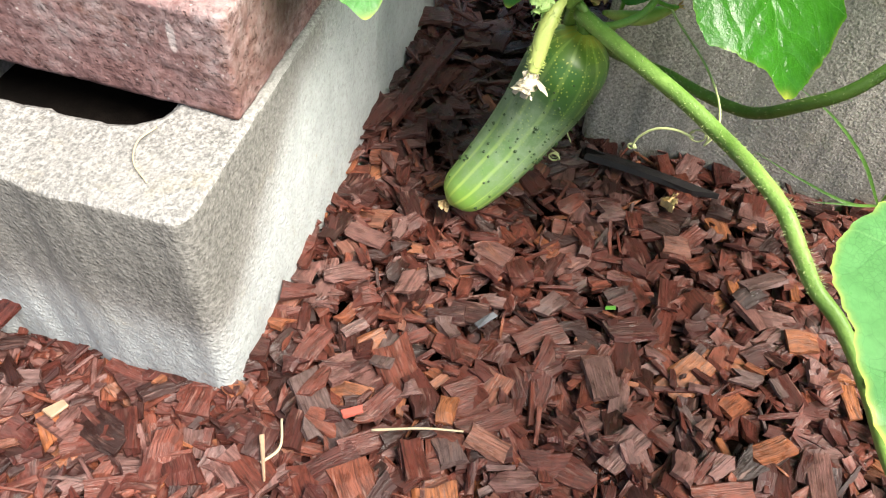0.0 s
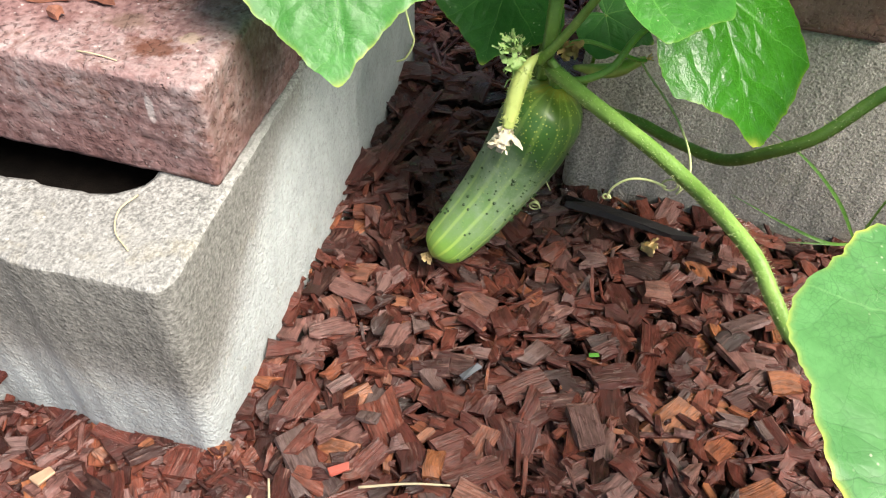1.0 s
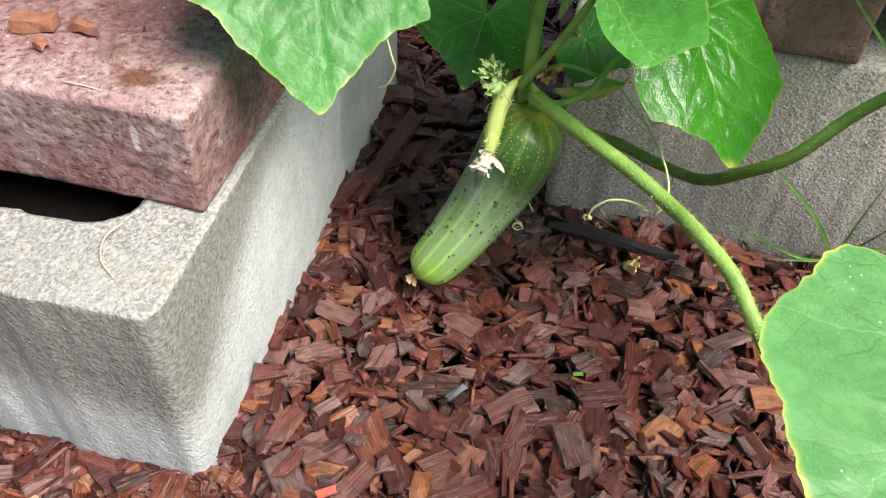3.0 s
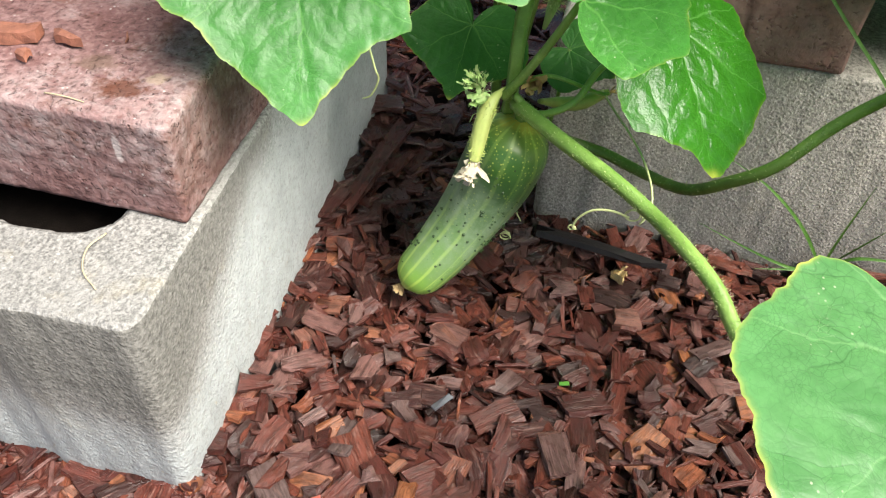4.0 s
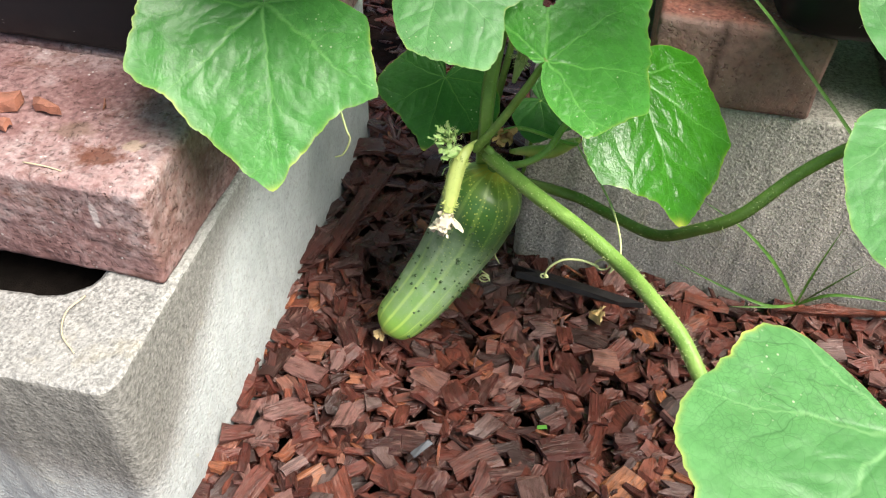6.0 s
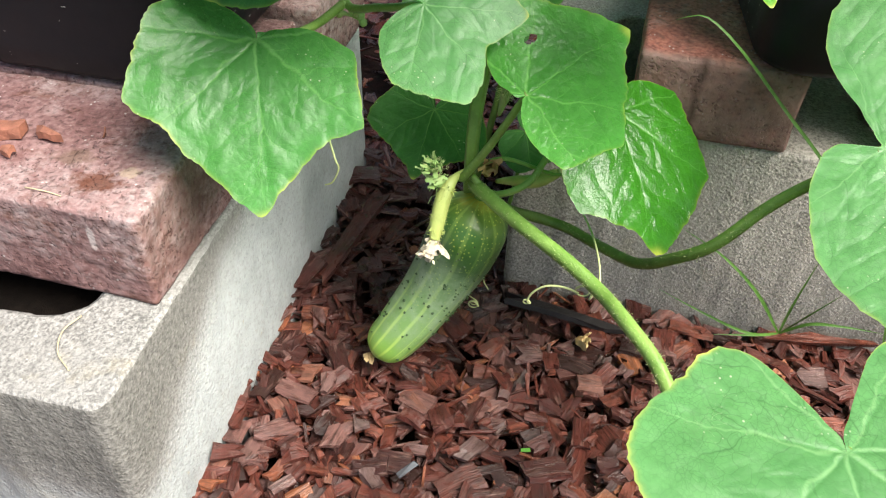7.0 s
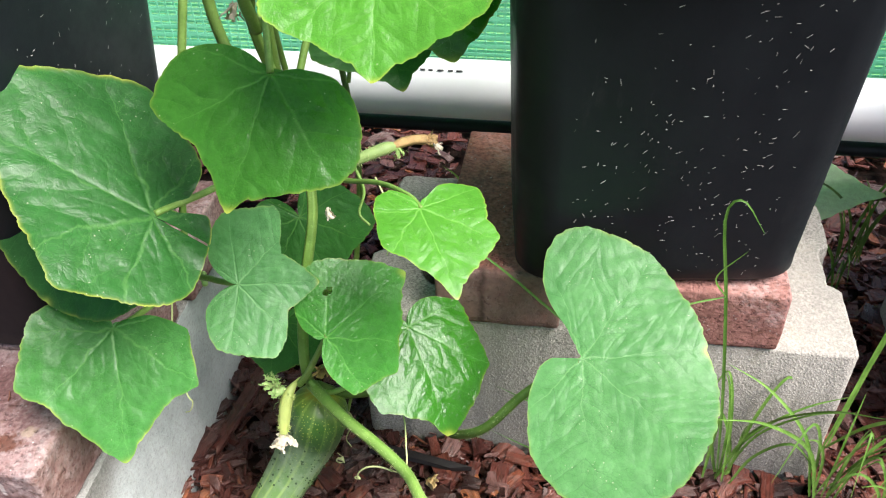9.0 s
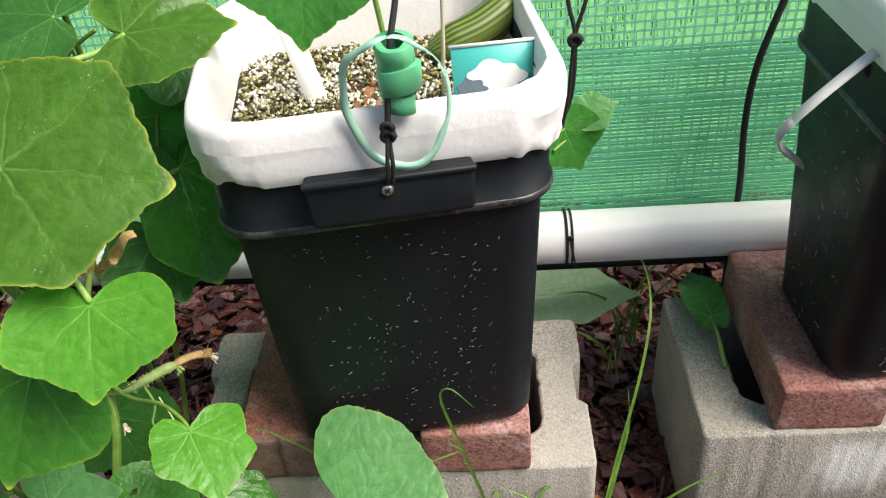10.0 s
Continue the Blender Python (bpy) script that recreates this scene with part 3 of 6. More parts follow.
# ---------------------------------------------------------------- bricks
def brick_thing(label, at, size, rz, material, seed, cuts=9):
    bm = box_bm(*size, 0.0026, 2)
    bmesh.ops.subdivide_edges(bm, edges=[e for e in bm.edges if e.calc_length() > 0.03], cuts=cuts, use_grid_fill=True)
    for v in bm.verts:
        n = noise.noise_vector(v.co * 45 + Vector((seed, 0, 0)))
        v.co += n * 0.0011 + noise.noise_vector(v.co * 170) * (0.0007 if cuts > 20 else 0.0)
    ob = part("paving_brick", bm, material)
    ob.matrix_basis = pose(at[0], at[1], at[2], 0, 0, rz)
    return tagged(ob, label, "brick", "bricks on the blocks")


BH = BTOP - TOP
BZ = TOP + BH / 2 + 0.0006
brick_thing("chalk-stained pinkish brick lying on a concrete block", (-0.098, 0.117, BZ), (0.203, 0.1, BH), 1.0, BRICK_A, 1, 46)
brick_thing("pinkish brick under a black planter bin", (-0.1, 0.2195, BZ), (0.203, 0.1, BH), 1.0, BRICK_PINK, 5)
brick_thing("pinkish brick under a black planter bin", (-0.096, 0.335, BZ), (0.203, 0.1, BH), 1.0, BRICK_PINK, 9)
brick_thing("red brick with grey stained front under a bin", (0.2655, 0.396, BZ), (0.1, 0.203, BH), 0, BRICK_GREY, 13)
brick_thing("pink-red brick under a black planter bin", (0.434, 0.396, BZ), (0.1, 0.203, BH), 0, BRICK_B, 17)
brick_thing("red brick with pale front corner under a bin", (0.768, 0.4315, BZ), (0.1, 0.203, BH), 0, BRICK_B, 21)
brick_thing("red brick under a black planter bin", (0.92, 0.4315, BZ), (0.1, 0.203, BH), 0, BRICK_B, 25)


# ---------------------------------------------------------------- planter bins
def ring_at(w, d, r, z, bulge=0.0, k=8):
    return [(x, y, z) for x, y in rounded_rect(w, d, r, k)]


def planter_bin(label, at, rz, h=0.33, flecks=260, seed=1, w0=0.195, d0=0.145, w1=0.238, d1=0.212, coarse=1.0):
    ob = thing("planter_bin", label, "planter bin", "black planter bins", at=at, rz=rz)
    ridge = h * 0.802
    rings = []
    def wd(z):
        f = z / h
        return w0 + (w1 - w0) * f, d0 + (d1 - d0) * f
    rings.append(ring_at(w0 - 0.02, d0 - 0.02, 0.022, 0.0))
    for z in (0.003, 0.008):
        w, d = wd(z)
        s = 0.006 if z < 0.005 else 0.0
        rings.append(ring_at(w - s, d - s, 0.028, z))
    for z in np.linspace(0.02, ridge - 0.003, 12):
        w, d = wd(z)
        rings.append(ring_at(w, d, 0.03, z))
    w, d = wd(ridge)
    for dz, grow in ((0.0, 0.0), (0.0006, 0.011), (0.002, 0.0135), (0.005, 0.0135), (0.0065, 0.0085), (0.045, 0.010), (0.065, 0.011)):
        rings.append(ring_at(w + grow, d + grow, 0.032, ridge + dz))
    for dz, grow in ((0.066, 0.006), (0.045, 0.004), (-0.05, -0.03)):
        rings.append(ring_at(w + grow, d + grow, 0.03, ridge + dz))
    loft("body", rings, BLACK, ob)
    w, d = wd(ridge)
    ledge = [ring_at(w + g, d + g, 0.033, ridge + z) for z, g in ((-0.0006, 0.008), (-0.0012, 0.0115), (0.0, 0.0142), (0.0028, 0.0148), (0.0052, 0.0138), (0.0058, 0.008))]
    loft("collar_ridge", ledge, BLACK_EDGE, ob, "worn edge with its highlight in lighter grey", cap_bottom=False)
    # pale flecks of dried perlite and grass stuck to the walls
    rnd = random.Random(seed)
    verts, faces = [], []
    for _ in range(flecks):
        z = 0.012 + (h * 0.76) * rnd.random() ** 1.25
        w, d = wd(z)
        side = rnd.choice((0, 0, 0, 1, 2))
        u = rnd.uniform(-0.5, 0.5)
        if side == 0:
            c, tx = Vector((u * (w - 0.07), -d / 2 - 0.0004, z)), Vector((1, 0, 0))
        elif side == 1:
            c, tx = Vector((w / 2 + 0.0004, u * (d - 0.07), z)), Vector((0, 1, 0))
        else:
            c, tx = Vector((-w / 2 - 0.0004, u * (d - 0.07), z)), Vector((0, 1, 0))
        nrm = (tx.cross(Vector((0, 0, 1)))).normalized()
        if nrm.dot(Vector((c.x, c.y, 0))) < 0:
            nrm = -nrm
        a = rnd.gauss(0.5, 0.8)
        l, t = (0.0003 + 0.0014 * rnd.random() ** 2.2) * coarse, rnd.uniform(0.00012, 0.00028) * coarse
        ax = tx * math.cos(a) + Vector((0, 0, 1)) * math.sin(a)
        ay = nrm.cross(ax)
        b = len(verts)
        for sx, sy, sn in ((-1, -1, 0), (1, -0.5, 0), (1, 0.6, 0), (-1, 1, 0), (0, 0, 1)):
            verts.append(c + ax * l * sx + ay * t * sy + nrm * t * 0.8 * sn)
        faces += [(b, b + 1, b + 4), (b + 1, b + 2, b + 4), (b + 2, b + 3, b + 4), (b + 3, b, b + 4)]
    tagged(raw("fleck", verts, faces, FLECK, ob, "dried pale perlite flecks"), kind="stuff")
    return ob


def bag_liner(parent_at, rz, w, d):
    """A white bag folded out over the rim, open inside, with a loose hem."""
    ob = thing("bag_liner", "white plastic bag folded over the rim of a black bin", "bag", at=parent_at, rz=rz)
    def ring(g, z, i, seed=0.0, flutter=0.0):
        out = []
        for k, (x, y) in enumerate(rounded_rect(w + 2 * g, d + 2 * g, 0.045, 30)):
            a = math.atan2(y, x)
            ca, sa = math.cos(a), math.sin(a)
            wob = noise.noise((ca * 2.2, sa * 2.2, i * 0.5 + seed)) * 0.0024 + noise.noise((ca * 8, sa * 8, i * 1.6 + seed)) * 0.0018 + noise.noise((ca * 20, sa * 20, i * 0.7 + seed)) * 0.0008
            wob += flutter * (noise.noise((ca * 14, sa * 14, 3.0)) * 0.0022 + noise.noise((ca * 30, sa * 30, 6.0)) * 0.0012)
            dz = flutter * (noise.noise((ca * 6, sa * 6, 7.0)) * 0.006 + noise.noise((ca * 20, sa * 20, 2.0)) * 0.003)
            s = 1 + wob / 0.12
            out.append((x * s, y * s, z + dz))
        return out
    prof = [(0.003, 0.5075, 1.0), (0.0045, 0.511, 0.75), (0.005, 0.517, 0.45), (0.0055, 0.525, 0.2), (0.0062, 0.534, 0.05), (0.0058, 0.544, 0.0), (0.0035, 0.5515, 0.0), (-0.001, 0.554, 0.0), (-0.005, 0.5515, 0.0), (-0.0065, 0.544, 0.0), (-0.0075, 0.53, 0.0), (-0.009, 0.51, 0.0), (-0.012, 0.48, 0.0)]
    rings = [ring(g, z, i * 0.6, 0.0, f) for i, (g, z, f) in enumerate(prof)]
    loft("folded_rim", rings[4:9], BAG, ob, cap_bottom=False)
    loft("hem", rings[:5], BAG, ob, cap_bottom=False)
    loft("lining", rings[8:], BAG, ob, cap_bottom=False)
    return ob


bin_mid = planter_bin("tall black plastic bin with white flecks", (0.3755, 0.366, BTOP + 0.002), 8, seed=3, flecks=430, coarse=1.25, w0=0.209, w1=0.222)
planter_bin("black plastic bin standing on pinkish bricks", (-0.088, 0.262, BTOP + 0.002), 91, seed=5, flecks=220)
planter_bin("black plastic bin standing on red bricks", (0.852, 0.412, BTOP + 0.002), 3, seed=8, flecks=420, coarse=2.1)

# ---------------------------------------------------------------- pipe and net fence
pipe = thing("pvc_pipe", "white plastic pipe running along the net fence", "pipe", at=(0, 0.562, 0.209))
tube("barrel", [(-1.2, 0, 0), (0, 0, 0), (1.0, 0, 0), (2.6, 0, 0)], [0.030, 0.030], PVC, pipe, n=24, seg=36)


def net_fence():
    ob = thing("net_fence", "green plastic mesh netting standing behind a white pipe", "fence", at=(0, 0.602, 0.0))
    rnd = random.Random(4)
    x0, x1, z0, z1, p = -0.8, 1.8, 0.18, 0.85, 0.0098
    def strand(name, lines, w):
        verts, faces = [], []
        for pts in lines:
            for i, (x, y, z, ux, uz) in enumerate(pts):
                b = len(verts)
                verts += [(x - ux * w, y - 0.0004, z - uz * w), (x + ux * w, y - 0.0004, z + uz * w), (x + ux * w, y + 0.0004, z + uz * w), (x - ux * w, y + 0.0004, z - uz * w)]
                if i:
                    a = b - 4
                    for k in range(4):
                        faces.append((a + k, a + (k + 1) % 4, b + (k + 1) % 4, b + k))
        return tagged(raw(name, verts, faces, NET, ob), kind="stuff")
    def sway(x, z):
        return 0.006 * noise.noise((x * 2.2, z * 2.2, 1.0)) + 0.008 * noise.noise((x * 0.7, z * 0.8, 5.0))
    vert = []
    for i in range(int((x1 - x0) / p)):
        x = x0 + i * p
        vert.append([(x + 0.006 * noise.noise((x * 3, z * 4, 9.0)), sway(x, z), z, 1, 0) for z in np.linspace(z0, z1, 16)])
    hori = []
    for i in range(int((z1 - z0) / p)):
        z = z0 + i * p
        hori.append([(x, sway(x, z), z + 0.006 * noise.noise((x * 3, z * 4, 3.0)), 0, 1) for x in np.linspace(x0, x1, 40)])
    fold = []
    for i in range(int(0.235 / 0.0046)):
        z = z0 + i * 0.0046
        fold.append([(x, 0.014 + sway(x, z), z + 0.004 * noise.noise((x * 3, z * 4, 6.0)), 0, 1) for x in np.linspace(x0, x1, 40)])
    strand("fold_strand", fold, 0.0014)
    strand("upright_strand", vert, 0.0010)
    strand("cross_strand", hori, 0.0014)
    return ob


net_fence()


# ---------------------------------------------------------------- cucumber
def cucumber_material():
    m = Mat("cucumber_skin", 0.33, spec=0.5)
    uv = m.uv()
    sep = m.t.nodes.new("ShaderNodeSeparateXYZ")
    m.put(sep.inputs[0], uv)
    v = m.math("ADD", sep.outputs["Y"], m.math("MULTIPLY", m.math("SUBTRACT", m.noise(40, 4), 0.5), 0.16))
    body = m.ramp(v, (0.0, (0.25, 0.42, 0.075)), (0.18, (0.17, 0.33, 0.06)), (0.4, (0.1, 0.205, 0.05)), (0.58, (0.055, 0.12, 0.035)), (0.68, (0.018, 0.055, 0.014)), (0.8, (0.022, 0.08, 0.012)), (0.9, (0.045, 0.14, 0.016)), (0.955, (0.15, 0.24, 0.025)), (1.0, (0.55, 0.5, 0.06)))
    stripe = m.t.nodes.new("ShaderNodeTexWave")
    stripe.wave_type, stripe.bands_direction = "BANDS", "X"
    m.put(stripe.inputs["Vector"], uv)
    stripe.inputs["Scale"].default_value = 4.0
    stripe.inputs["Distortion"].default_value = 1.2
    stripe.inputs["Detail"].default_value = 2.0
    streak = m.math("MULTIPLY", m.ramp(stripe.outputs["Fac"], (0.78, 0.0), (0.97, 1.0)), m.ramp(v, (0.0, 1.0), (0.25, 0.7), (0.5, 0.2), (0.75, 0.1), (0.9, 0.22), (1.0, 0.6)))
    body = m.mix(streak, body, (0.36, 0.52, 0.1))
    dots = m.math("MULTIPLY", m.ramp(m.voronoi(420), (0.14, 1.0), (0.26, 0.0)), m.ramp(v, (0.1, 0.15), (0.76, 0.3), (0.9, 1.0)))
    body = m.mix(dots, body, (0.42, 0.48, 0.09))
    haze = m.ramp(m.noise(90, 5, 0.7), (0.4, 0.15), (0.7, 0.6))
    low = m.ramp(v, (0.15, 0.0), (0.35, 1.0), (0.6, 1.0), (0.72, 0.15))
    body = m.mix(m.math("MULTIPLY", haze, low), body, (0.26, 0.33, 0.24))
    m.colour(body)
    m.bump(m.noise(160, 4), 0.15, 0.002)
    return m.m


CUKE = cucumber_material()
CUKE_WART = plain("wart_dark", (0.03, 0.065, 0.018), 0.5)


def cucumber():
    axis = [(0.0795, 0.1715, 0.0135), (0.0935, 0.182, 0.030), (0.1135, 0.201, 0.060), (0.1275, 0.214, 0.092), (0.1365, 0.219, 0.127)]
    ob = thing("cucumber", "ripening green cucumber with pale striped tip resting on mulch", "cucumber", at=axis[0])
    n, seg = 60, 48
    c = spline(axis, n) - np.array(axis[0])
    u = np.linspace(0, 1, n)
    prof = np.interp(u, [0, 0.02, 0.06, 0.14, 0.3, 0.5, 0.7, 0.85, 0.93, 0.98, 1.0], [0.002, 0.008, 0.0125, 0.0158, 0.0182, 0.0206, 0.0238, 0.0245, 0.0212, 0.0125, 0.004])
    prof = np.convolve(np.pad(prof, 2, "edge"), [0.1, 0.2, 0.4, 0.2, 0.1], "valid")
    t = np.gradient(c, axis=0)
    t /= np.linalg.norm(t, axis=1)[:, None]
    a = np.cross(t[0], (0, 0, 1))
    a /= np.linalg.norm(a)
    verts, faces, frames = [], [], []
    for i in range(n):
        a = a - t[i] * a.dot(t[i])
        a /= np.linalg.norm(a)
        b = np.cross(t[i], a)
        frames.append((a.copy(), b.copy()))
        for j in range(seg):
            w = 2 * math.pi * j / seg
            lump = 1 + 0.02 * math.cos(6 * w) * math.sin(math.pi * u[i]) + 0.03 * noise.noise((math.cos(w) * 1.5, math.sin(w) * 1.5, u[i] * 5))
            verts.append(c[i] + prof[i] * lump * (math.cos(w) * a + math.sin(w) * b))
    for i in range(n - 1):
        for j in range(seg):
            k = (j + 1) % seg
            faces.append((i * seg + j, i * seg + k, (i + 1) * seg + k, (i + 1) * seg + j))
    faces.append(tuple(range(seg - 1, -1, -1)))
    faces.append(tuple(range((n - 1) * seg, n * seg)))
    fruit = raw("fruit", verts, faces, CUKE, ob, smooth=True)
    lay = fruit.data.uv_layers.new(name="UVMap")
    for poly in fruit.data.polygons:
        for li in poly.loop_indices:
            vi = fruit.data.loops[li].vertex_index
            lay.data[li].uv = ((vi % seg) / seg, u[vi // seg])
    rnd = random.Random(6)
    wv, wf = [], []
    for _ in range(260):
        uu = min(0.86, max(0.16, rnd.gauss(0.52, 0.15)))
        i = min(n - 1, int(uu * n))
        w = rnd.uniform(0, 2 * math.pi)
        fa, fb = frames[i]
        d = math.cos(w) * fa + math.sin(w) * fb
        p = c[i] + prof[i] * 0.985 * d
        s = rnd.uniform(0.0004, 0.00085)
        e1 = t[i]
        e2 = np.cross(d, e1)
        b = len(wv)
        for k in range(6):
            q = math.pi * k / 3
            wv.append(p + s * 1.5 * (math.cos(q) * e1 + math.sin(q) * e2))
        wv.append(p + d * s * 2.6)
        wf += [(b + k, b + (k + 1) % 6, b + 6) for k in range(6)]
    tagged(raw("wart", wv, wf, CUKE_WART, ob, "dark raised warts on the skin", smooth=True), kind="stuff")
    tip = -0.001 * t[0] - 0.002 * frames[0][1]
    pv, pf = [], []
    for k in range(7):
        q = 2 * math.pi * k / 7
        d = -t[0] * rnd.uniform(0.5, 1.0) + 0.8 * (math.cos(q) * frames[0][0] + math.sin(q) * frames[0][1])
        b = len(pv)
        s = rnd.uniform(0.004, 0.0075)
        e = np.cross(d, t[0]) * 0.0034
        pv += [tip - e, tip + e, tip + d * s + e * 0.6, tip + d * s - e * 0.6, tip + d * s * 0.5 + t[0] * -0.0015]
        pf += [(b, b + 1, b + 4), (b + 1, b + 2, b + 4), (b + 2, b + 3, b + 4), (b + 3, b, b + 4)]
    raw("blossom_end", pv, pf, TAN_PETAL, ob, "dried straw-coloured blossom remnant")
    return ob


cucumber()


# ---------------------------------------------------------------- leaves
SHAPES = {
    "quad_up": [(0, 1.05), (6, 0.98), (16, 0.93), (32, 0.83), (47, 0.8), (58, 0.77), (75, 0.65), (91, 0.47), (110, 0.3), (135, 0.14), (178, 0.04)],
    "quad_low": [(0, 1.05), (4, 0.97), (9, 0.88), (18, 0.79), (26, 0.77), (46, 0.7), (60, 0.74), (72, 0.79), (77, 0.72), (89, 0.67), (106, 0.65), (114, 0.52), (126, 0.38), (143, 0.19), (155, 0.08), (178, 0.04)],
    "slim_right": [(0, 1.02), (4, 1.0), (17, 0.92), (29, 0.87), (40, 0.83), (49, 0.85), (61, 0.72), (78, 0.62), (98, 0.59), (109, 0.48), (124, 0.37), (147, 0.21), (170, 0.08), (178, 0.04)],
    "slim_left": [(0, 1.02), (4, 0.95), (9, 0.83), (20, 0.8), (29, 0.77), (40, 0.8), (46, 0.76), (58, 0.67), (73, 0.52), (95, 0.36), (120, 0.25), (150, 0.12), (178, 0.04)],
    "cleft": [(0, 1.0), (10, 0.86), (34, 0.82), (50, 0.92), (61, 0.99), (72, 0.89), (90, 0.82), (105, 0.72), (114, 0.64), (125, 0.49), (135, 0.36), (145, 0.22), (155, 0.1), (178, 0.04)],
    "penta": [(0, 1.0), (9, 0.86), (30, 0.76), (48, 0.76), (60, 0.81), (64, 0.82), (74, 0.7), (90, 0.63), (108, 0.63), (114, 0.61), (128, 0.5), (142, 0.36), (153, 0.2), (165, 0.1), (178, 0.04)],
    "wide": [(0, 1.0), (10, 0.86), (30, 0.8), (46, 0.84), (52, 0.86), (62, 0.76), (87, 0.66), (110, 0.64), (130, 0.58), (150, 0.48), (168, 0.3), (178, 0.05)],
    "heart": [(0, 1.0), (10, 0.84), (34, 0.77), (50, 0.84), (64, 0.93), (76, 0.86), (95, 0.7), (118, 0.6), (138, 0.5), (151, 0.39), (160, 0.24), (168, 0.12), (178, 0.04)],
    "notch_up": [(0, 1.0), (36, 1.08), (59, 1.26), (75, 1.34), (90, 1.44), (99, 1.41), (107, 1.27), (116, 1.03), (122, 0.78), (126, 0.48), (138, 0.31), (156, 0.22), (164, 0.22), (168, 0.5), (178, 0.62)],
    "notch_low": [(0, 1.0), (53, 1.22), (73, 1.36), (92, 1.47), (107, 1.43), (134, 1.14), (149, 0.92), (172, 0.69), (178, 0.64)],
    "near_left": [(0, 1.0), (40, 0.98), (60, 0.9), (72, 0.83), (85, 0.83), (93, 0.785), (100, 0.725), (108, 0.66), (116, 0.615), (126, 0.605), (136, 0.57), (142, 0.52), (147, 0.44), (150, 0.34), (153, 0.24), (160, 0.12), (178, 0.05)],
    "near_right": [(0, 1.0), (40, 1.02), (70, 1.0), (97, 0.96), (105, 0.94), (114, 0.89), (127, 0.83), (138, 0.74), (146, 0.64), (151, 0.57), (155, 0.46), (157, 0.3), (162, 0.15), (178, 0.05)],
    "narrow": [(0, 1.0), (10, 0.9), (26, 0.82), (40, 0.78), (54, 0.62), (80, 0.46), (105, 0.4), (135, 0.34), (160, 0.2), (178, 0.03)],
    "bl_low": [(0, 0.9), (6, 0.79), (13, 0.69), (28, 0.61), (43, 0.57), (58, 0.57), (69, 0.6), (80, 0.54), (93, 0.49), (123, 0.47), (140, 0.43), (151, 0.38), (165, 0.33), (178, 0.31)],
    "bl_up": [(0, 0.9), (5, 1.02), (10, 1.09), (14, 1.04), (27, 0.92), (43, 0.82), (55, 0.79), (62, 0.76), (85, 0.49), (105, 0.38), (122, 0.2), (131, 0.1), (140, 0.12), (148, 0.27), (166, 0.3), (178, 0.31)],
    "deep_low": [(0, 1.0), (19, 1.02), (39, 1.06), (55, 1.01), (71, 0.8), (83, 0.6), (110, 0.45), (140, 0.3), (165, 0.15), (178, 0.05)],
    "deep_up": [(0, 1.0), (19, 0.98), (41, 1.06), (47, 1.07), (60, 0.98), (80, 0.8), (110, 0.6), (140, 0.4), (165, 0.2), (178, 0.05)],
    "star_up": [(0, 1.0), (6, 0.9), (20, 0.75), (35, 0.64), (45, 0.72), (60, 1.02), (65, 1.05), (80, 0.94), (103, 0.88), (125, 0.62), (140, 0.44), (155, 0.2), (168, 0.1), (178, 0.04)],
    "star_low": [(0, 1.0), (6, 0.9), (14, 0.8), (29, 0.68), (36, 0.72), (50, 0.88), (62, 1.0), (67, 1.0), (75, 0.93), (88, 0.87), (109, 0.82), (130, 0.6), (142, 0.5), (155, 0.3), (168, 0.12), (178, 0.04)],
    "fore_right": [(0, 0.98), (5, 0.86), (12, 0.78), (22, 0.7), (32, 0.67), (41, 0.71), (47, 0.75), (56, 0.66), (66, 0.58), (81, 0.53), (87, 0.44), (95, 0.35), (106, 0.25), (113, 0.15), (135, 0.07), (178, 0.04)],
    "fore_left": [(0, 0.98), (7, 0.9), (15, 0.82), (25, 0.75), (32, 0.74), (41, 0.7), (48, 0.69), (58, 0.75), (64, 0.77), (79, 0.66), (94, 0.6), (107, 0.58), (116, 0.52), (131, 0.41), (138, 0.27), (150, 0.14), (178, 0.04)],
    "lime_low": [(0, 0.98), (6, 0.86), (13, 0.8), (25, 0.76), (50, 0.77), (61, 0.62), (98, 0.61), (112, 0.48), (130, 0.33), (139, 0.15), (178, 0.04)],
    "lime_up": [(0, 0.98), (6, 0.8), (13, 0.68), (33, 0.57), (54, 0.6), (81, 0.46), (121, 0.43), (145, 0.36), (158, 0.22), (170, 0.1), (178, 0.04)],
    "drape_right": [(0, 1.01), (5, 0.89), (24, 0.85), (39, 0.88), (49, 0.92), (61, 0.88), (78, 0.72), (91, 0.59), (102, 0.45), (111, 0.28), (130, 0.1), (178, 0.04)],
    "drape_left": [(0, 1.01), (3, 0.97), (13, 0.8), (32, 0.71), (49, 0.8), (63, 0.91), (79, 0.81), (91, 0.72), (103, 0.54), (115, 0.34), (127, 0.13), (178, 0.04)],
}


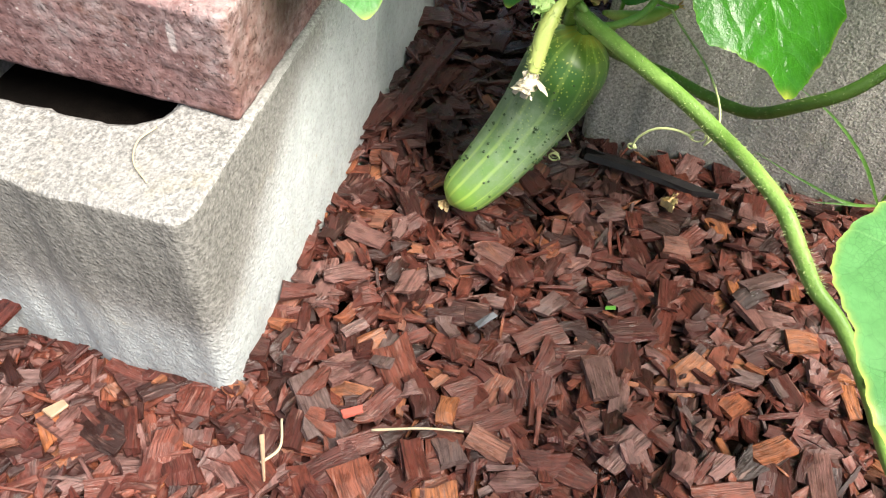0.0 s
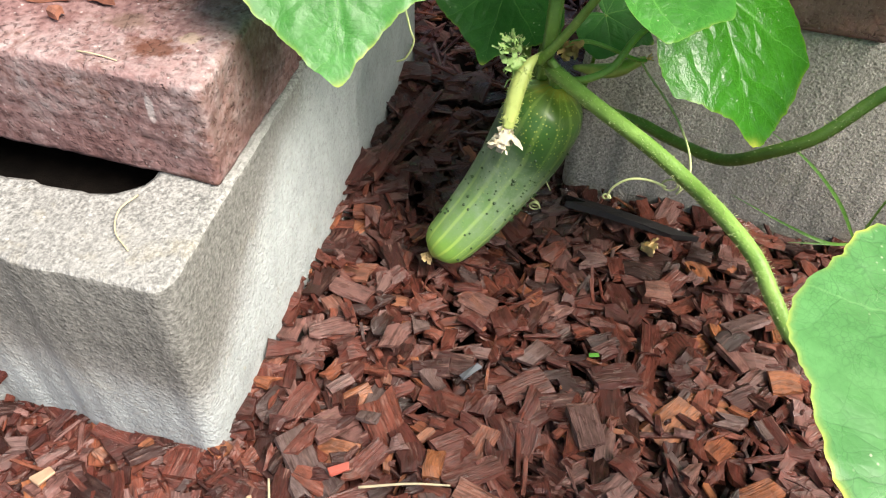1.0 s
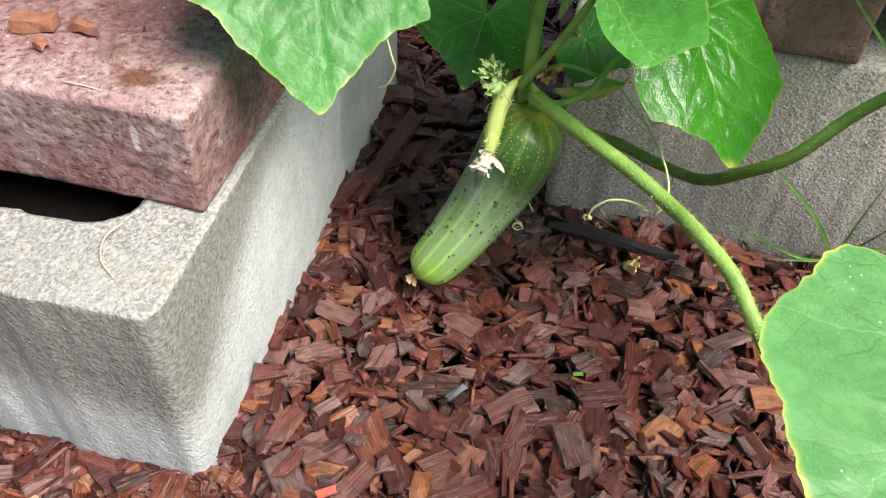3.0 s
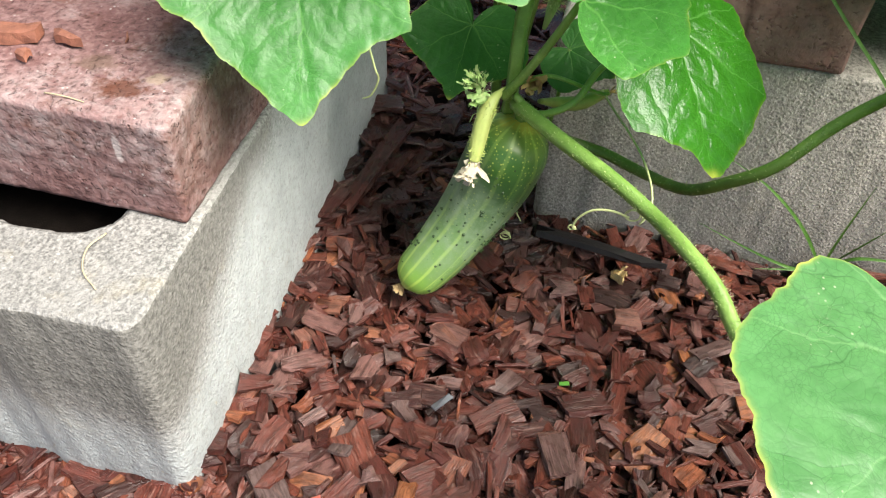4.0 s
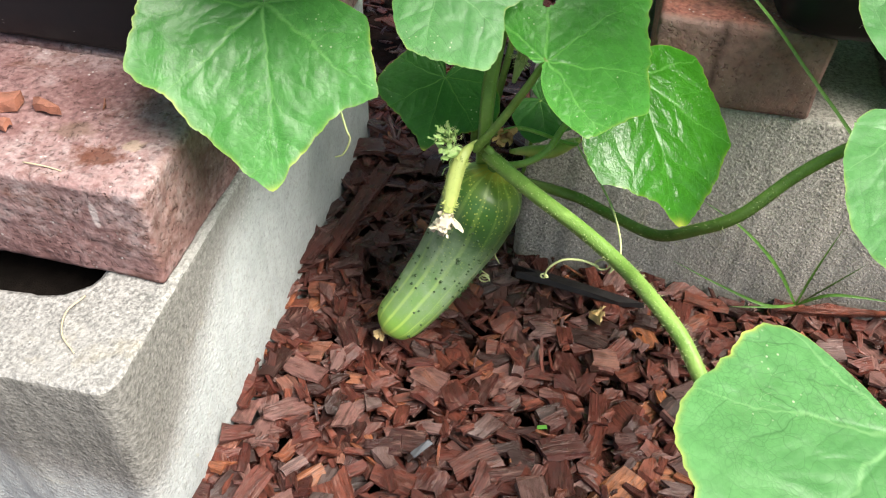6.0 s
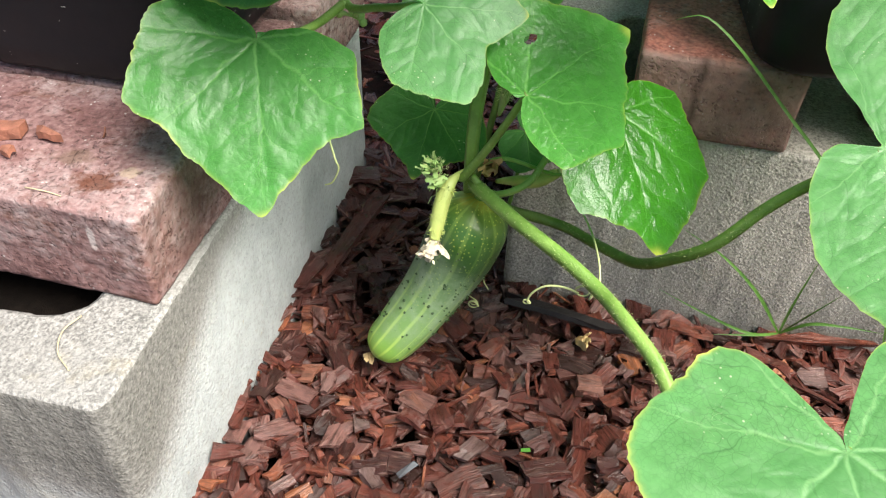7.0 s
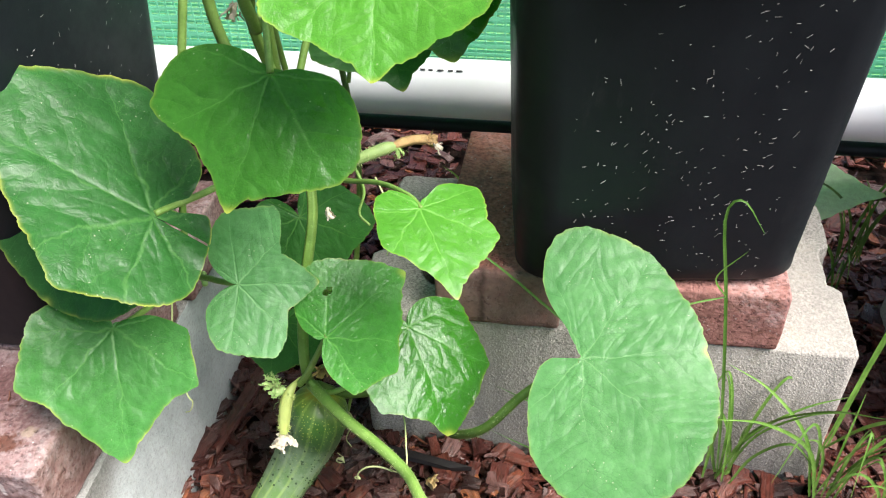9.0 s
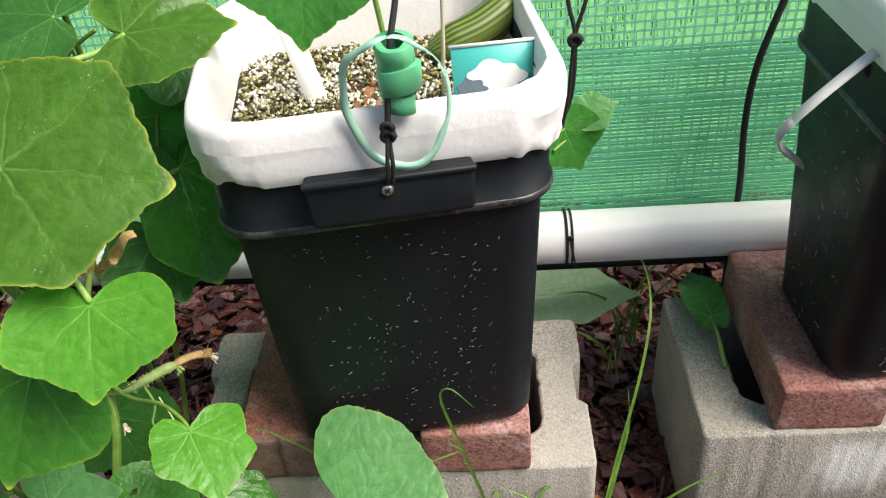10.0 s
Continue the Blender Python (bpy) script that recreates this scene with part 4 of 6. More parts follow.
def leaf_mesh(name, L, shape, wl, wr, cup, droop, wave, seed, rim, pucker=1.0, hub=(0, 0), hole=None):
    """A leaf in its own plane: stalk at the origin, tip at +y, upper face +z."""
    rnd = random.Random(seed)
    rings, m = 44, 300
    sides = [SHAPES[k] for k in (shape if isinstance(shape, tuple) else (shape, shape))]
    ang = np.linspace(-177.5, 177.5, m) if hub == (0, 0) else np.linspace(-180, 180, m)
    def reach(a):
        side = sides[0] if a < 0 else sides[1]
        return float(np.interp(abs(a), [p for p, r in side], [r for p, r in side]))
    base = np.array([reach(a) for a in ang])
    k = np.array([1, 2, 4, 2, 1]) / 10
    base = np.convolve(np.pad(base, 2, "edge"), k, "valid") * 0.4 + base * 0.6
    teeth = np.array([noise.noise((a * 0.45, seed * 3.1, 0)) * 0.013 + 0.011 * abs(math.sin(a * 0.36 + 2 * noise.noise((a * 0.05, seed, 4)))) for a in ang])
    rad = base * (1 + teeth * np.minimum(1, (180 - np.abs(ang)) / 30))
    rad *= 1 + 0.015 * np.array([noise.noise((a * 0.02, seed, 2)) for a in ang])
    x = np.sin(np.radians(ang)) * rad * np.where(ang < 0, wl, wr)
    y = np.cos(np.radians(ang)) * rad
    f = np.linspace(0, 1, rings + 1)[1:] ** 0.9
    X = np.outer(f, x).ravel()
    Y = np.outer(f, y).ravel()
    F = np.repeat(f, m)
    # veins: five or seven from the stalk, each with side veins
    segs = []
    for a0 in (0, 48, -48, 98, -98, 140, -140):
        ln = reach(a0) * 0.96
        sx = (wl if a0 < 0 else wr)
        pts = []
        bend = rnd.uniform(-5, 5)
        for s in np.linspace(0, 1, 7):
            w = math.radians(a0 + bend * s * s)
            pts.append((hub[0] + (math.sin(w) * ln * sx - hub[0]) * s, hub[1] + (math.cos(w) * ln - hub[1]) * s))
        segs += [(pts[i], pts[i + 1], 1.0 - 0.1 * i) for i in range(6)]
        if abs(a0) < 120:
            for s0 in (0.3, 0.48, 0.66, 0.82):
                for sd in (-1, 1):
                    q = pts[int(s0 * 6)]
                    w = math.radians(a0 + sd * rnd.uniform(38, 52))
                    l2 = (1 - s0) * ln * 0.55 + 0.06
                    mid = (q[0] + math.sin(w) * l2 * 0.5 * sx, q[1] + math.cos(w) * l2 * 0.5)
                    w2 = w - math.radians(sd * 14)
                    end = (mid[0] + math.sin(w2) * l2 * 0.5 * sx, mid[1] + math.cos(w2) * l2 * 0.5)
                    segs += [(q, mid, 0.5), (mid, end, 0.35)]
    vein = np.zeros_like(X)
    dist = np.full_like(X, 9.0)
    for (ax, ay), (bx, by), wgt in segs:
        dx, dy = bx - ax, by - ay
        t = np.clip(((X - ax) * dx + (Y - ay) * dy) / (dx * dx + dy * dy + 1e-9), 0, 1)
        d = np.hypot(X - ax - t * dx, Y - ay - t * dy)
        vein = np.maximum(vein, wgt * np.exp(-(d / (0.004 + 0.008 * wgt)) ** 2))
        dist = np.minimum(dist, d / (0.6 + 0.4 * wgt))
    pk = np.array([noise.noise((a * 7, b * 7, seed)) for a, b in zip(X, Y)])
    pk2 = np.array([noise.noise((a * 17, b * 17, seed + 3)) for a, b in zip(X, Y)])
    Z = pucker * 0.011 * np.minimum(dist, 0.10) + 0.006 * pk + 0.002 * pk2 - 0.003 * vein
    Z += cup * (X ** 2) + droop * np.maximum(Y, 0) ** 2
    Z += wave * F ** 2 * np.array([noise.noise((math.degrees(math.atan2(a, b)) * 0.025, seed, 8.0)) for a, b in zip(X, Y)])
    verts = [(0.0, 0.0, 0.0)] + list(zip(X * L, Y * L, Z * L))
    verts_flat = np.array([(p[0] / L, p[1] / L) for p in verts])
    faces = []
    for j in range(m - 1):
        faces.append((0, 1 + j + 1, 1 + j))
    for i in range(rings - 1):
        for j in range(m - 1):
            a = 1 + i * m + j
            faces.append((a, a + 1, a + m + 1, a + m))
    if hole:
        # a small tear eaten through the blade
        gone = np.hypot((verts_flat[:, 0] - hole[0]) / 0.024, (verts_flat[:, 1] - hole[1]) / 0.05) < 1
        faces = [f for f in faces if not any(gone[i] for i in f)]
    me = bpy.data.meshes.new(name)
    me.from_pydata(verts, [], faces)
    me.shade_smooth()
    flat = np.column_stack([np.concatenate([[0.0], X]) - hub[0], np.concatenate([[0.0], Y]) - hub[1]]).astype(np.float32)
    corner = np.empty(len(me.loops), np.int32)
    me.loops.foreach_get("vertex_index", corner)
    me.uv_layers.new(name="UVMap").data.foreach_set("uv", flat[corner].ravel())
    tip = np.exp(-((Y - 1) / 0.045) ** 2 - (X / 0.05) ** 2)
    ragged = np.array([0.5 + 0.9 * noise.noise((a * 5, b * 5, seed + 9)) for a, b in zip(X, Y)])
    edge = rim * np.clip((F - 0.975) / 0.025, 0, 1) * np.clip(ragged + 0.05, 0, 1) + 0.6 * tip * np.clip((F - 0.9) / 0.1, 0, 1)
    ea = me.attributes.new("edge", "FLOAT", "POINT")
    ea.data.foreach_set("value", np.concatenate([[0.0], np.clip(edge, 0, 1)]).astype(np.float32))
    return me


def leaf(stalk, tip, up, material, parent, shape="penta", wl=1.0, wr=1.0, cup=0.12, droop=-0.12, wave=0.05, seed=1, rim=0.6, label="", pucker=1.0, name="leaf", hub=(0, 0), hole=None):
    """Hangs a leaf from its stalk point to its tip, upper face towards up."""
    s, t, n = Vector(stalk), Vector(tip), Vector(up)
    L = (t - s).length
    y = (t - s).normalized()
    x = y.cross(n).normalized()
    z = x.cross(y)
    me = leaf_mesh(name, L, shape, wl, wr, cup, droop, wave, seed, rim, pucker, hub, hole)
    me.materials.append(material)
    ob = new(name, me)
    ob.matrix_world = Matrix(((x.x, y.x, z.x, s.x), (x.y, y.y, z.y, s.y), (x.z, y.z, z.z, s.z), (0, 0, 0, 1)))
    ob.parent = parent
    if label:
        ob["label"] = label
    return ob


# ---------------------------------------------------------------- the cucumber vine
plant = thing("cucumber_plant", "cucumber vine with broad lobed leaves climbing between bins", "plant", at=(0, 0, 0))
NODE = (0.1295, 0.216, 0.146)
tube("main_stem", [(0.105, 0.29, -0.02), (0.118, 0.268, 0.06), NODE, (0.1305, 0.22, 0.19), (0.1348, 0.236, 0.235), (0.1375, 0.262, 0.275), (0.130, 0.28, 0.31), (0.118, 0.285, 0.36), (0.120, 0.262, 0.43), (0.14, 0.27, 0.52), (0.13, 0.3, 0.66), (0.12, 0.33, 0.85)],
     [0.0034, 0.0036, 0.004, 0.0036, 0.0034, 0.0034, 0.0036, 0.0038], STEM_MID, plant, n=110, seg=20, ridges=0.1)
tube("fruit_stalk", [NODE, (0.1325, 0.2165, 0.139), (0.1355, 0.2185, 0.131), (0.1362, 0.219, 0.125)], [0.0026, 0.0024, 0.0026, 0.0034], STEM_MID, plant, n=20, seg=15, ridges=0.14)


def stalk(points, r0=0.0022, r1=0.0016, material=None, name="leaf_stalk", n=36):
    return tube(name, points, [r0, r1], material or STEM, plant, n=n, seg=9)


V1 = [(0.135, 0.217, 0.138), (0.150, 0.232, 0.112), (0.170, 0.257, 0.088), (0.19, 0.257, 0.084), (0.213, 0.242, 0.087), (0.238, 0.213, 0.104), (0.256, 0.190, 0.134), (0.273, 0.184, 0.154), (0.293, 0.195, 0.174), (0.309, 0.2, 0.189), (0.325, 0.194, 0.211), (0.333, 0.190, 0.224)]
tube("leaf_stalk", V1, [0.0038, 0.0036, 0.0035, 0.0034, 0.0032, 0.0026], STEM_DARK, plant, n=80, seg=12, ridges=0.08)
V2 = [(0.133, 0.212, 0.1435), (0.163, 0.187, 0.143), (0.195, 0.168, 0.138), (0.2185, 0.152, 0.133), (0.2345, 0.129, 0.137), (0.25, 0.111, 0.134), (0.2625, 0.098, 0.1225), (0.2725, 0.089, 0.113), (0.288, 0.079, 0.104), (0.308, 0.066, 0.082), (0.335, 0.052, 0.045), (0.37, 0.04, 0.006)]
tube("creeping_stem", V2, [0.0044, 0.0042, 0.004, 0.0039, 0.0037, 0.0035, 0.0035], STEM, plant, n=100, seg=12, ridges=0.08)

tube("leaf_stalk", [(0.306, 0.067, 0.084), (0.309, 0.045, 0.13), (0.305, 0.022, 0.2), (0.299, 0.004, 0.23)], [0.0028, 0.0024], STEM, plant, n=30, seg=9)
leaf((0.039, 0.145, 0.258), (0.063, 0.0825, 0.204), (0.29, -0.56, 0.77), LEAF, plant, ("fore_right", "fore_left"), 1.0, 1.0, cup=0.08, droop=-0.06, wave=0.03, seed=1, rim=0.55)
leaf((0.109, 0.187, 0.267), (0.159, 0.203, 0.261), (0.29, -0.62, 0.72), LEAF_PALE, plant, ("star_up", "star_low"), 1.0, 1.0, cup=0.12, droop=-0.05, seed=2, rim=0.35)
leaf((0.163, 0.187, 0.226), (0.206, 0.237, 0.247), (0.1, -0.52, 0.85), LEAF_ROUGH, plant, ("quad_up", "quad_low"), 1.0, 1.0, hole=(-0.34, 0.31), seed=3, rim=0.3, pucker=1.2)
leaf((0.2085, 0.2325, 0.195), (0.2475, 0.1795, 0.147), (0.43, -0.32, 0.84), LEAF_GLOSS, plant, ("slim_right", "slim_left"), 1.0, 1.0, cup=-0.08, droop=-0.08, wave=0.03, seed=4, rim=0.25, pucker=1.2)
leaf((0.2305, 0.2035, 0.3275), (0.2625, 0.151, 0.309), (0.3, -0.35, 0.88), LEAF_LIME, plant, ("lime_low", "lime_up"), 1.0, 1.0, wave=0.03, seed=5, rim=0.5)
leaf((0.347, 0.190, 0.225), (0.412, 0.204, 0.231), (0.0, -0.38, 0.925), LEAF_PALE, plant, ("notch_up", "notch_low"), 1.0, 1.0, hub=(-0.048, -0.194), cup=0.05, droop=-0.05, seed=6, rim=0.35)
leaf((0.299, 0.003, 0.231), (0.318, -0.081, 0.222), (0.08, -0.08, 1), LEAF_PALE, plant, ("near_right", "near_left"), 1.0, 1.0, cup=0.08, wave=0.02, seed=7, rim=0.8)
leaf((0.165, 0.172, 0.429), (0.152, 0.116, 0.386), (0.05, -0.58, 0.8), LEAF_BRIGHT, plant, ("drape_right", "drape_left"), 1.0, 1.0, cup=-0.1, seed=8, rim=0.35, pucker=1.3)
leaf((0.228, 0.161, 0.4925), (0.234, 0.114, 0.463), (0.05, -0.56, 0.8), LEAF_LIME, plant, "cleft", 1.04, 1.0, seed=9, rim=0.4)
leaf((0.085, 0.156, 0.345), (-0.008, 0.148, 0.415), (0.6, -0.2, 0.77), LEAF_DEEP, plant, ("bl_low", "bl_up"), 1.0, 1.0, cup=0.04, droop=-0.03, seed=10, rim=0.8, pucker=1.2)
leaf((0.038, 0.183, 0.325), (0.010, 0.131, 0.294), (0.05, -0.54, 0.84), LEAF_DARK, plant, ("deep_low", "deep_up"), 1.0, 1.0, seed=11, rim=0.4)
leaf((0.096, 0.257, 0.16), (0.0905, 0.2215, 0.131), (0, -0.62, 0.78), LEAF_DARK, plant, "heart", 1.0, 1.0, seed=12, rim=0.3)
leaf((0.182, 0.21, 0.557), (0.279, 0.2, 0.549), (0.02, -0.6, 0.8), LEAF_OLIVE, plant, "wide", 1.0, 1.0, seed=13, rim=0.5)
leaf((0.209, 0.359, 0.569), (0.287, 0.365, 0.574), (0, -0.5, 0.85), LEAF_OLIVE, plant, "penta", 0.9, 0.9, wave=0.2, seed=14, rim=0.6)
leaf((0.201, 0.394, 0.434), (0.231, 0.325, 0.365), (0.1, -0.68, 0.72), LEAF_GLOSS, plant, "narrow", 0.85, 0.85, cup=-0.3, seed=15, rim=0.3)
leaf((0.351, 0.311, 0.630), (0.345, 0.29, 0.577), (0, -0.9, 0.4), LEAF, plant, "heart", 0.9, 0.9, seed=16, rim=0.2)
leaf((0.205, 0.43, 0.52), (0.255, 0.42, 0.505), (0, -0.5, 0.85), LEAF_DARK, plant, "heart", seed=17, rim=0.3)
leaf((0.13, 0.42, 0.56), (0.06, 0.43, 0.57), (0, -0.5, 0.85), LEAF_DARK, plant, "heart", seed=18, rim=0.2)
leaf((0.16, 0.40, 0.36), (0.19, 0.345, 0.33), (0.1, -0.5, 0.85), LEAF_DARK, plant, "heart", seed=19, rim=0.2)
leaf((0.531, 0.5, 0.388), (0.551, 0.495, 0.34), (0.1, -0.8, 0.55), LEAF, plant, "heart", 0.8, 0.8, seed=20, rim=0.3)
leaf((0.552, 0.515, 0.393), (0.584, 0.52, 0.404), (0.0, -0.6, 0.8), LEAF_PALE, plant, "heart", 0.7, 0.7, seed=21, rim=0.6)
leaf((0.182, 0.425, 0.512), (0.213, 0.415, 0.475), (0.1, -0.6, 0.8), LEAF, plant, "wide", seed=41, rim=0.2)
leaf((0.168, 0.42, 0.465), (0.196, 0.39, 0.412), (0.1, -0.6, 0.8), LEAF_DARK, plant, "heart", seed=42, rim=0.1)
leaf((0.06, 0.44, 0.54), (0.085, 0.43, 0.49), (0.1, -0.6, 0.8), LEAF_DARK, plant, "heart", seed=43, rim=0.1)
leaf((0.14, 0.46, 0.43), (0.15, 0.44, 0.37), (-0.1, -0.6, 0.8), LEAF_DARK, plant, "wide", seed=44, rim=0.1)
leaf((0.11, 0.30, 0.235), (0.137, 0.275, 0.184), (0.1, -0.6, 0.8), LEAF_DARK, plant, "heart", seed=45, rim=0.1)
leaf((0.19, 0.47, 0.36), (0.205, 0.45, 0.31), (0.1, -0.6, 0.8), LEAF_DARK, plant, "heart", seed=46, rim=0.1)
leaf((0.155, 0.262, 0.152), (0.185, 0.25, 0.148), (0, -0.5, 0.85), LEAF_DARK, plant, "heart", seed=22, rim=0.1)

stalk([(0.127, 0.205, 0.151), (0.14, 0.197, 0.176), (0.153, 0.19, 0.204), (0.163, 0.188, 0.226)], 0.0027, 0.0019, STEM_MID)
stalk([(0.132, 0.21, 0.15), (0.146, 0.208, 0.141), (0.165, 0.212, 0.15), (0.176, 0.222, 0.168), (0.194, 0.230, 0.185), (0.2085, 0.233, 0.194)], 0.0023, 0.0018)
stalk([(0.132, 0.218, 0.152), (0.15, 0.222, 0.158), (0.176, 0.226, 0.15), (0.183, 0.228, 0.149)], 0.0014, 0.001)
stalk([(0.1, 0.45, 0.5), (0.12, 0.44, 0.5), (0.182, 0.43, 0.51)], 0.0018, 0.0014)
stalk([(0.098, 0.45, 0.56), (0.102, 0.45, 0.53), (0.106, 0.45, 0.504), (0.1, 0.45, 0.45)], 0.002, 0.002, STEM_DARK)
stalk([(0.145, 0.45, 0.535), (0.128, 0.45, 0.525), (0.11, 0.45, 0.509), (0.105, 0.45, 0.48)], 0.0018, 0.0018, STEM_DARK)
# second shoot on the far side of the brick wall
stalk([(0.06, 0.3, 0.42), (0.052, 0.262, 0.33), (0.046, 0.245, 0.27), (0.054, 0.223, 0.243), (0.08, 0.205, 0.252), (0.109, 0.188, 0.266)], 0.003, 0.002, n=50)
stalk([(0.054, 0.223, 0.243), (0.046, 0.2, 0.24), (0.041, 0.17, 0.247), (0.039, 0.146, 0.257)], 0.0026, 0.002)
stalk([(0.046, 0.245, 0.27), (0.045, 0.22, 0.3), (0.042, 0.186, 0.322)], 0.0024, 0.0018)
stalk([(0.128, 0.283, 0.315), (0.12, 0.25, 0.33), (0.105, 0.2, 0.336), (0.086, 0.158, 0.345)], 0.0026, 0.002)
stalk([(0.130, 0.28, 0.312), (0.16, 0.26, 0.305), (0.195, 0.24, 0.318), (0.22, 0.217, 0.327), (0.2305, 0.2045, 0.3275)], 0.002, 0.0014)
stalk([(0.119, 0.265, 0.42), (0.14, 0.23, 0.455), (0.158, 0.195, 0.452), (0.165, 0.173, 0.43)], 0.0026, 0.002)
stalk([(0.13, 0.265, 0.48), (0.165, 0.235, 0.53), (0.2, 0.19, 0.53), (0.228, 0.163, 0.4935)], 0.0028, 0.002)
stalk([(0.122, 0.262, 0.41), (0.13, 0.235, 0.45), (0.15, 0.22, 0.52), (0.182, 0.211, 0.556)], 0.004, 0.003)
stalk([(0.14, 0.28, 0.55), (0.16, 0.32, 0.56), (0.19, 0.35, 0.56), (0.209, 0.359, 0.568)], 0.0028, 0.002)
stalk([(0.125, 0.285, 0.34), (0.14, 0.33, 0.4), (0.17, 0.37, 0.43), (0.201, 0.394, 0.433)], 0.0028, 0.002)
stalk([(0.122, 0.285, 0.35), (0.09, 0.29, 0.37), (0.075, 0.3, 0.42), (0.08, 0.31, 0.48), (0.1, 0.32, 0.55)], 0.0042, 0.0036, STEM_DARK, "side_shoot", 60)
stalk([(0.09, 0.40, 0.0), (0.095, 0.36, 0.2), (0.1, 0.33, 0.35), (0.105, 0.31, 0.5), (0.08, 0.3, 0.62), (0.09, 0.31, 0.8)], 0.0042, 0.0036, STEM, "side_shoot", 60)
stalk([(0.08, 0.46, 0.0), (0.06, 0.46, 0.2), (0.04, 0.47, 0.4), (0.07, 0.46, 0.5), (0.04, 0.46, 0.7)], 0.003, 0.0026, STEM_DARK, "side_shoot", 60)
stalk([(0.1, 0.38, 0.0), (0.12, 0.43, 0.2), (0.09, 0.47, 0.42), (0.12, 0.46, 0.52), (0.1, 0.45, 0.7)], 0.003, 0.0026, STEM_DARK, "side_shoot", 60)
stalk([(0.351, 0.311, 0.630), (0.355, 0.34, 0.66), (0.38, 0.37, 0.6), (0.39, 0.38, 0.5)], 0.0024, 0.002)
stalk([(0.52, 0.49, 0.37), (0.54, 0.505, 0.38), (0.552, 0.515, 0.393)], 0.0014, 0.001)
stalk([(0.5, 0.48, 0.36), (0.515, 0.49, 0.38), (0.531, 0.5, 0.388)], 0.0014, 0.001)
stalk([(0.139, 0.245, 0.05), (0.15, 0.257, 0.1), (0.155, 0.262, 0.152)], 0.0016, 0.0012)
stalk([(0.18, 0.41, 0.44), (0.19, 0.425, 0.49), (0.205, 0.43, 0.52)], 0.0018, 0.0014)
stalk([(0.12, 0.45, 0.5), (0.13, 0.43, 0.53), (0.13, 0.42, 0.56)], 0.0018, 0.0014)
stalk([(0.13, 0.4, 0.3), (0.14, 0.41, 0.35), (0.16, 0.40, 0.36)], 0.0018, 0.0014)


def hairs(points, r, count, seed, length=0.0022, width=0.00016, material=None):
    """Fine bristles along a stalk."""
    rnd = random.Random(seed)
    c = spline(points, 60)
    v, f = [], []
    for _ in range(count):
        p = Vector(c[rnd.randrange(60)]) + Vector((rnd.gauss(0, 1), rnd.gauss(0, 1), rnd.gauss(0, 1))) * 0.0003
        d = Vector((rnd.gauss(0, 1), rnd.gauss(0, 1), rnd.gauss(0, 1))).normalized()
        e = d.orthogonal().normalized() * width
        g = d.cross(e)
        b = len(v)
        q = p + d * r * 0.9
        v += [q + e, q - e * 0.5 + g, q - e * 0.5 - g, q + d * length]
        f += [(b, b + 1, b + 3), (b + 1, b + 2, b + 3), (b + 2, b, b + 3)]
    tagged(raw("bristle", v, f, material or TENDRIL, plant), kind="stuff")


hairs(V2[:8], 0.0041, 1500, 1, 0.0022, 0.00013)
hairs(V1[3:9], 0.0039, 300, 2)


def petals(name, at, direction, material, n, size, seed, label, parent=None, wide=1.0):
    """A withered flower: crumpled strips from one point."""
    rnd = random.Random(seed)
    d = Vector(direction).normalized()
    e = d.orthogonal().normalized()
    g = d.cross(e)
    v, f = [], []
    for k in range(n):
        a = 2 * math.pi * k / n + rnd.uniform(-0.3, 0.3)
        out = e * math.cos(a) + g * math.sin(a)
        side = d.cross(out)
        w = size * rnd.uniform(0.1, 0.22) * wide
        b = len(v)
        p = Vector(at)
        curlback = rnd.uniform(-0.25, 0.5)
        for j in range(8):
            s = j / 7
            c = p + d * size * (s - 0.35 * max(0, s - 0.6) * rnd.uniform(0, 2)) + out * size * (0.1 + 0.3 * s + curlback * s * s)
            c += Vector((rnd.gauss(0, 1), rnd.gauss(0, 1), rnd.gauss(0, 1))) * size * 0.045
            ww = w * (0.35 + 0.65 * math.sin(math.pi * (0.1 + 0.75 * s))) * rnd.uniform(0.6, 1.1)
            v += [c - side * ww, c + out * ww * rnd.uniform(-0.6, 0.6), c + side * ww * rnd.uniform(0.6, 1)]
        for j in range(7):
            q = b + 3 * j
            f += [(q, q + 1, q + 4, q + 3), (q + 1, q + 2, q + 5, q + 4)]
    return raw(name, v, f, material, parent or plant, label, smooth=True)


BUD = stem_material("bud_green", (0.36, 0.56, 0.16), (0.5, 0.68, 0.28))
CREAM = plain("cream_petal", (0.74, 0.66, 0.5), 0.8, vary=0.25, scale=200, bump=0.4)
YOUNG = plain("young_fruit", (0.5, 0.58, 0.17), 0.45, vary=0.15, scale=90)
YOUNG_PALE = plain("pale_fruit", (0.3, 0.42, 0.14), 0.5, vary=0.2, scale=120)
YOUNG_GREEN = plain("small_fruit", (0.34, 0.42, 0.1), 0.45, vary=0.2, scale=90)
tube("young_fruit", [NODE, (0.127, 0.209, 0.153), (0.1228, 0.1995, 0.1525), (0.1197, 0.193, 0.1455), (0.1183, 0.186, 0.134), (0.1178, 0.1795, 0.1225)], [0.0015, 0.0015, 0.0017, 0.0034, 0.0045, 0.0047, 0.0043, 0.003], YOUNG, plant, "small yellow-green unripe cucumber", n=60, seg=18, ridges=0.05)
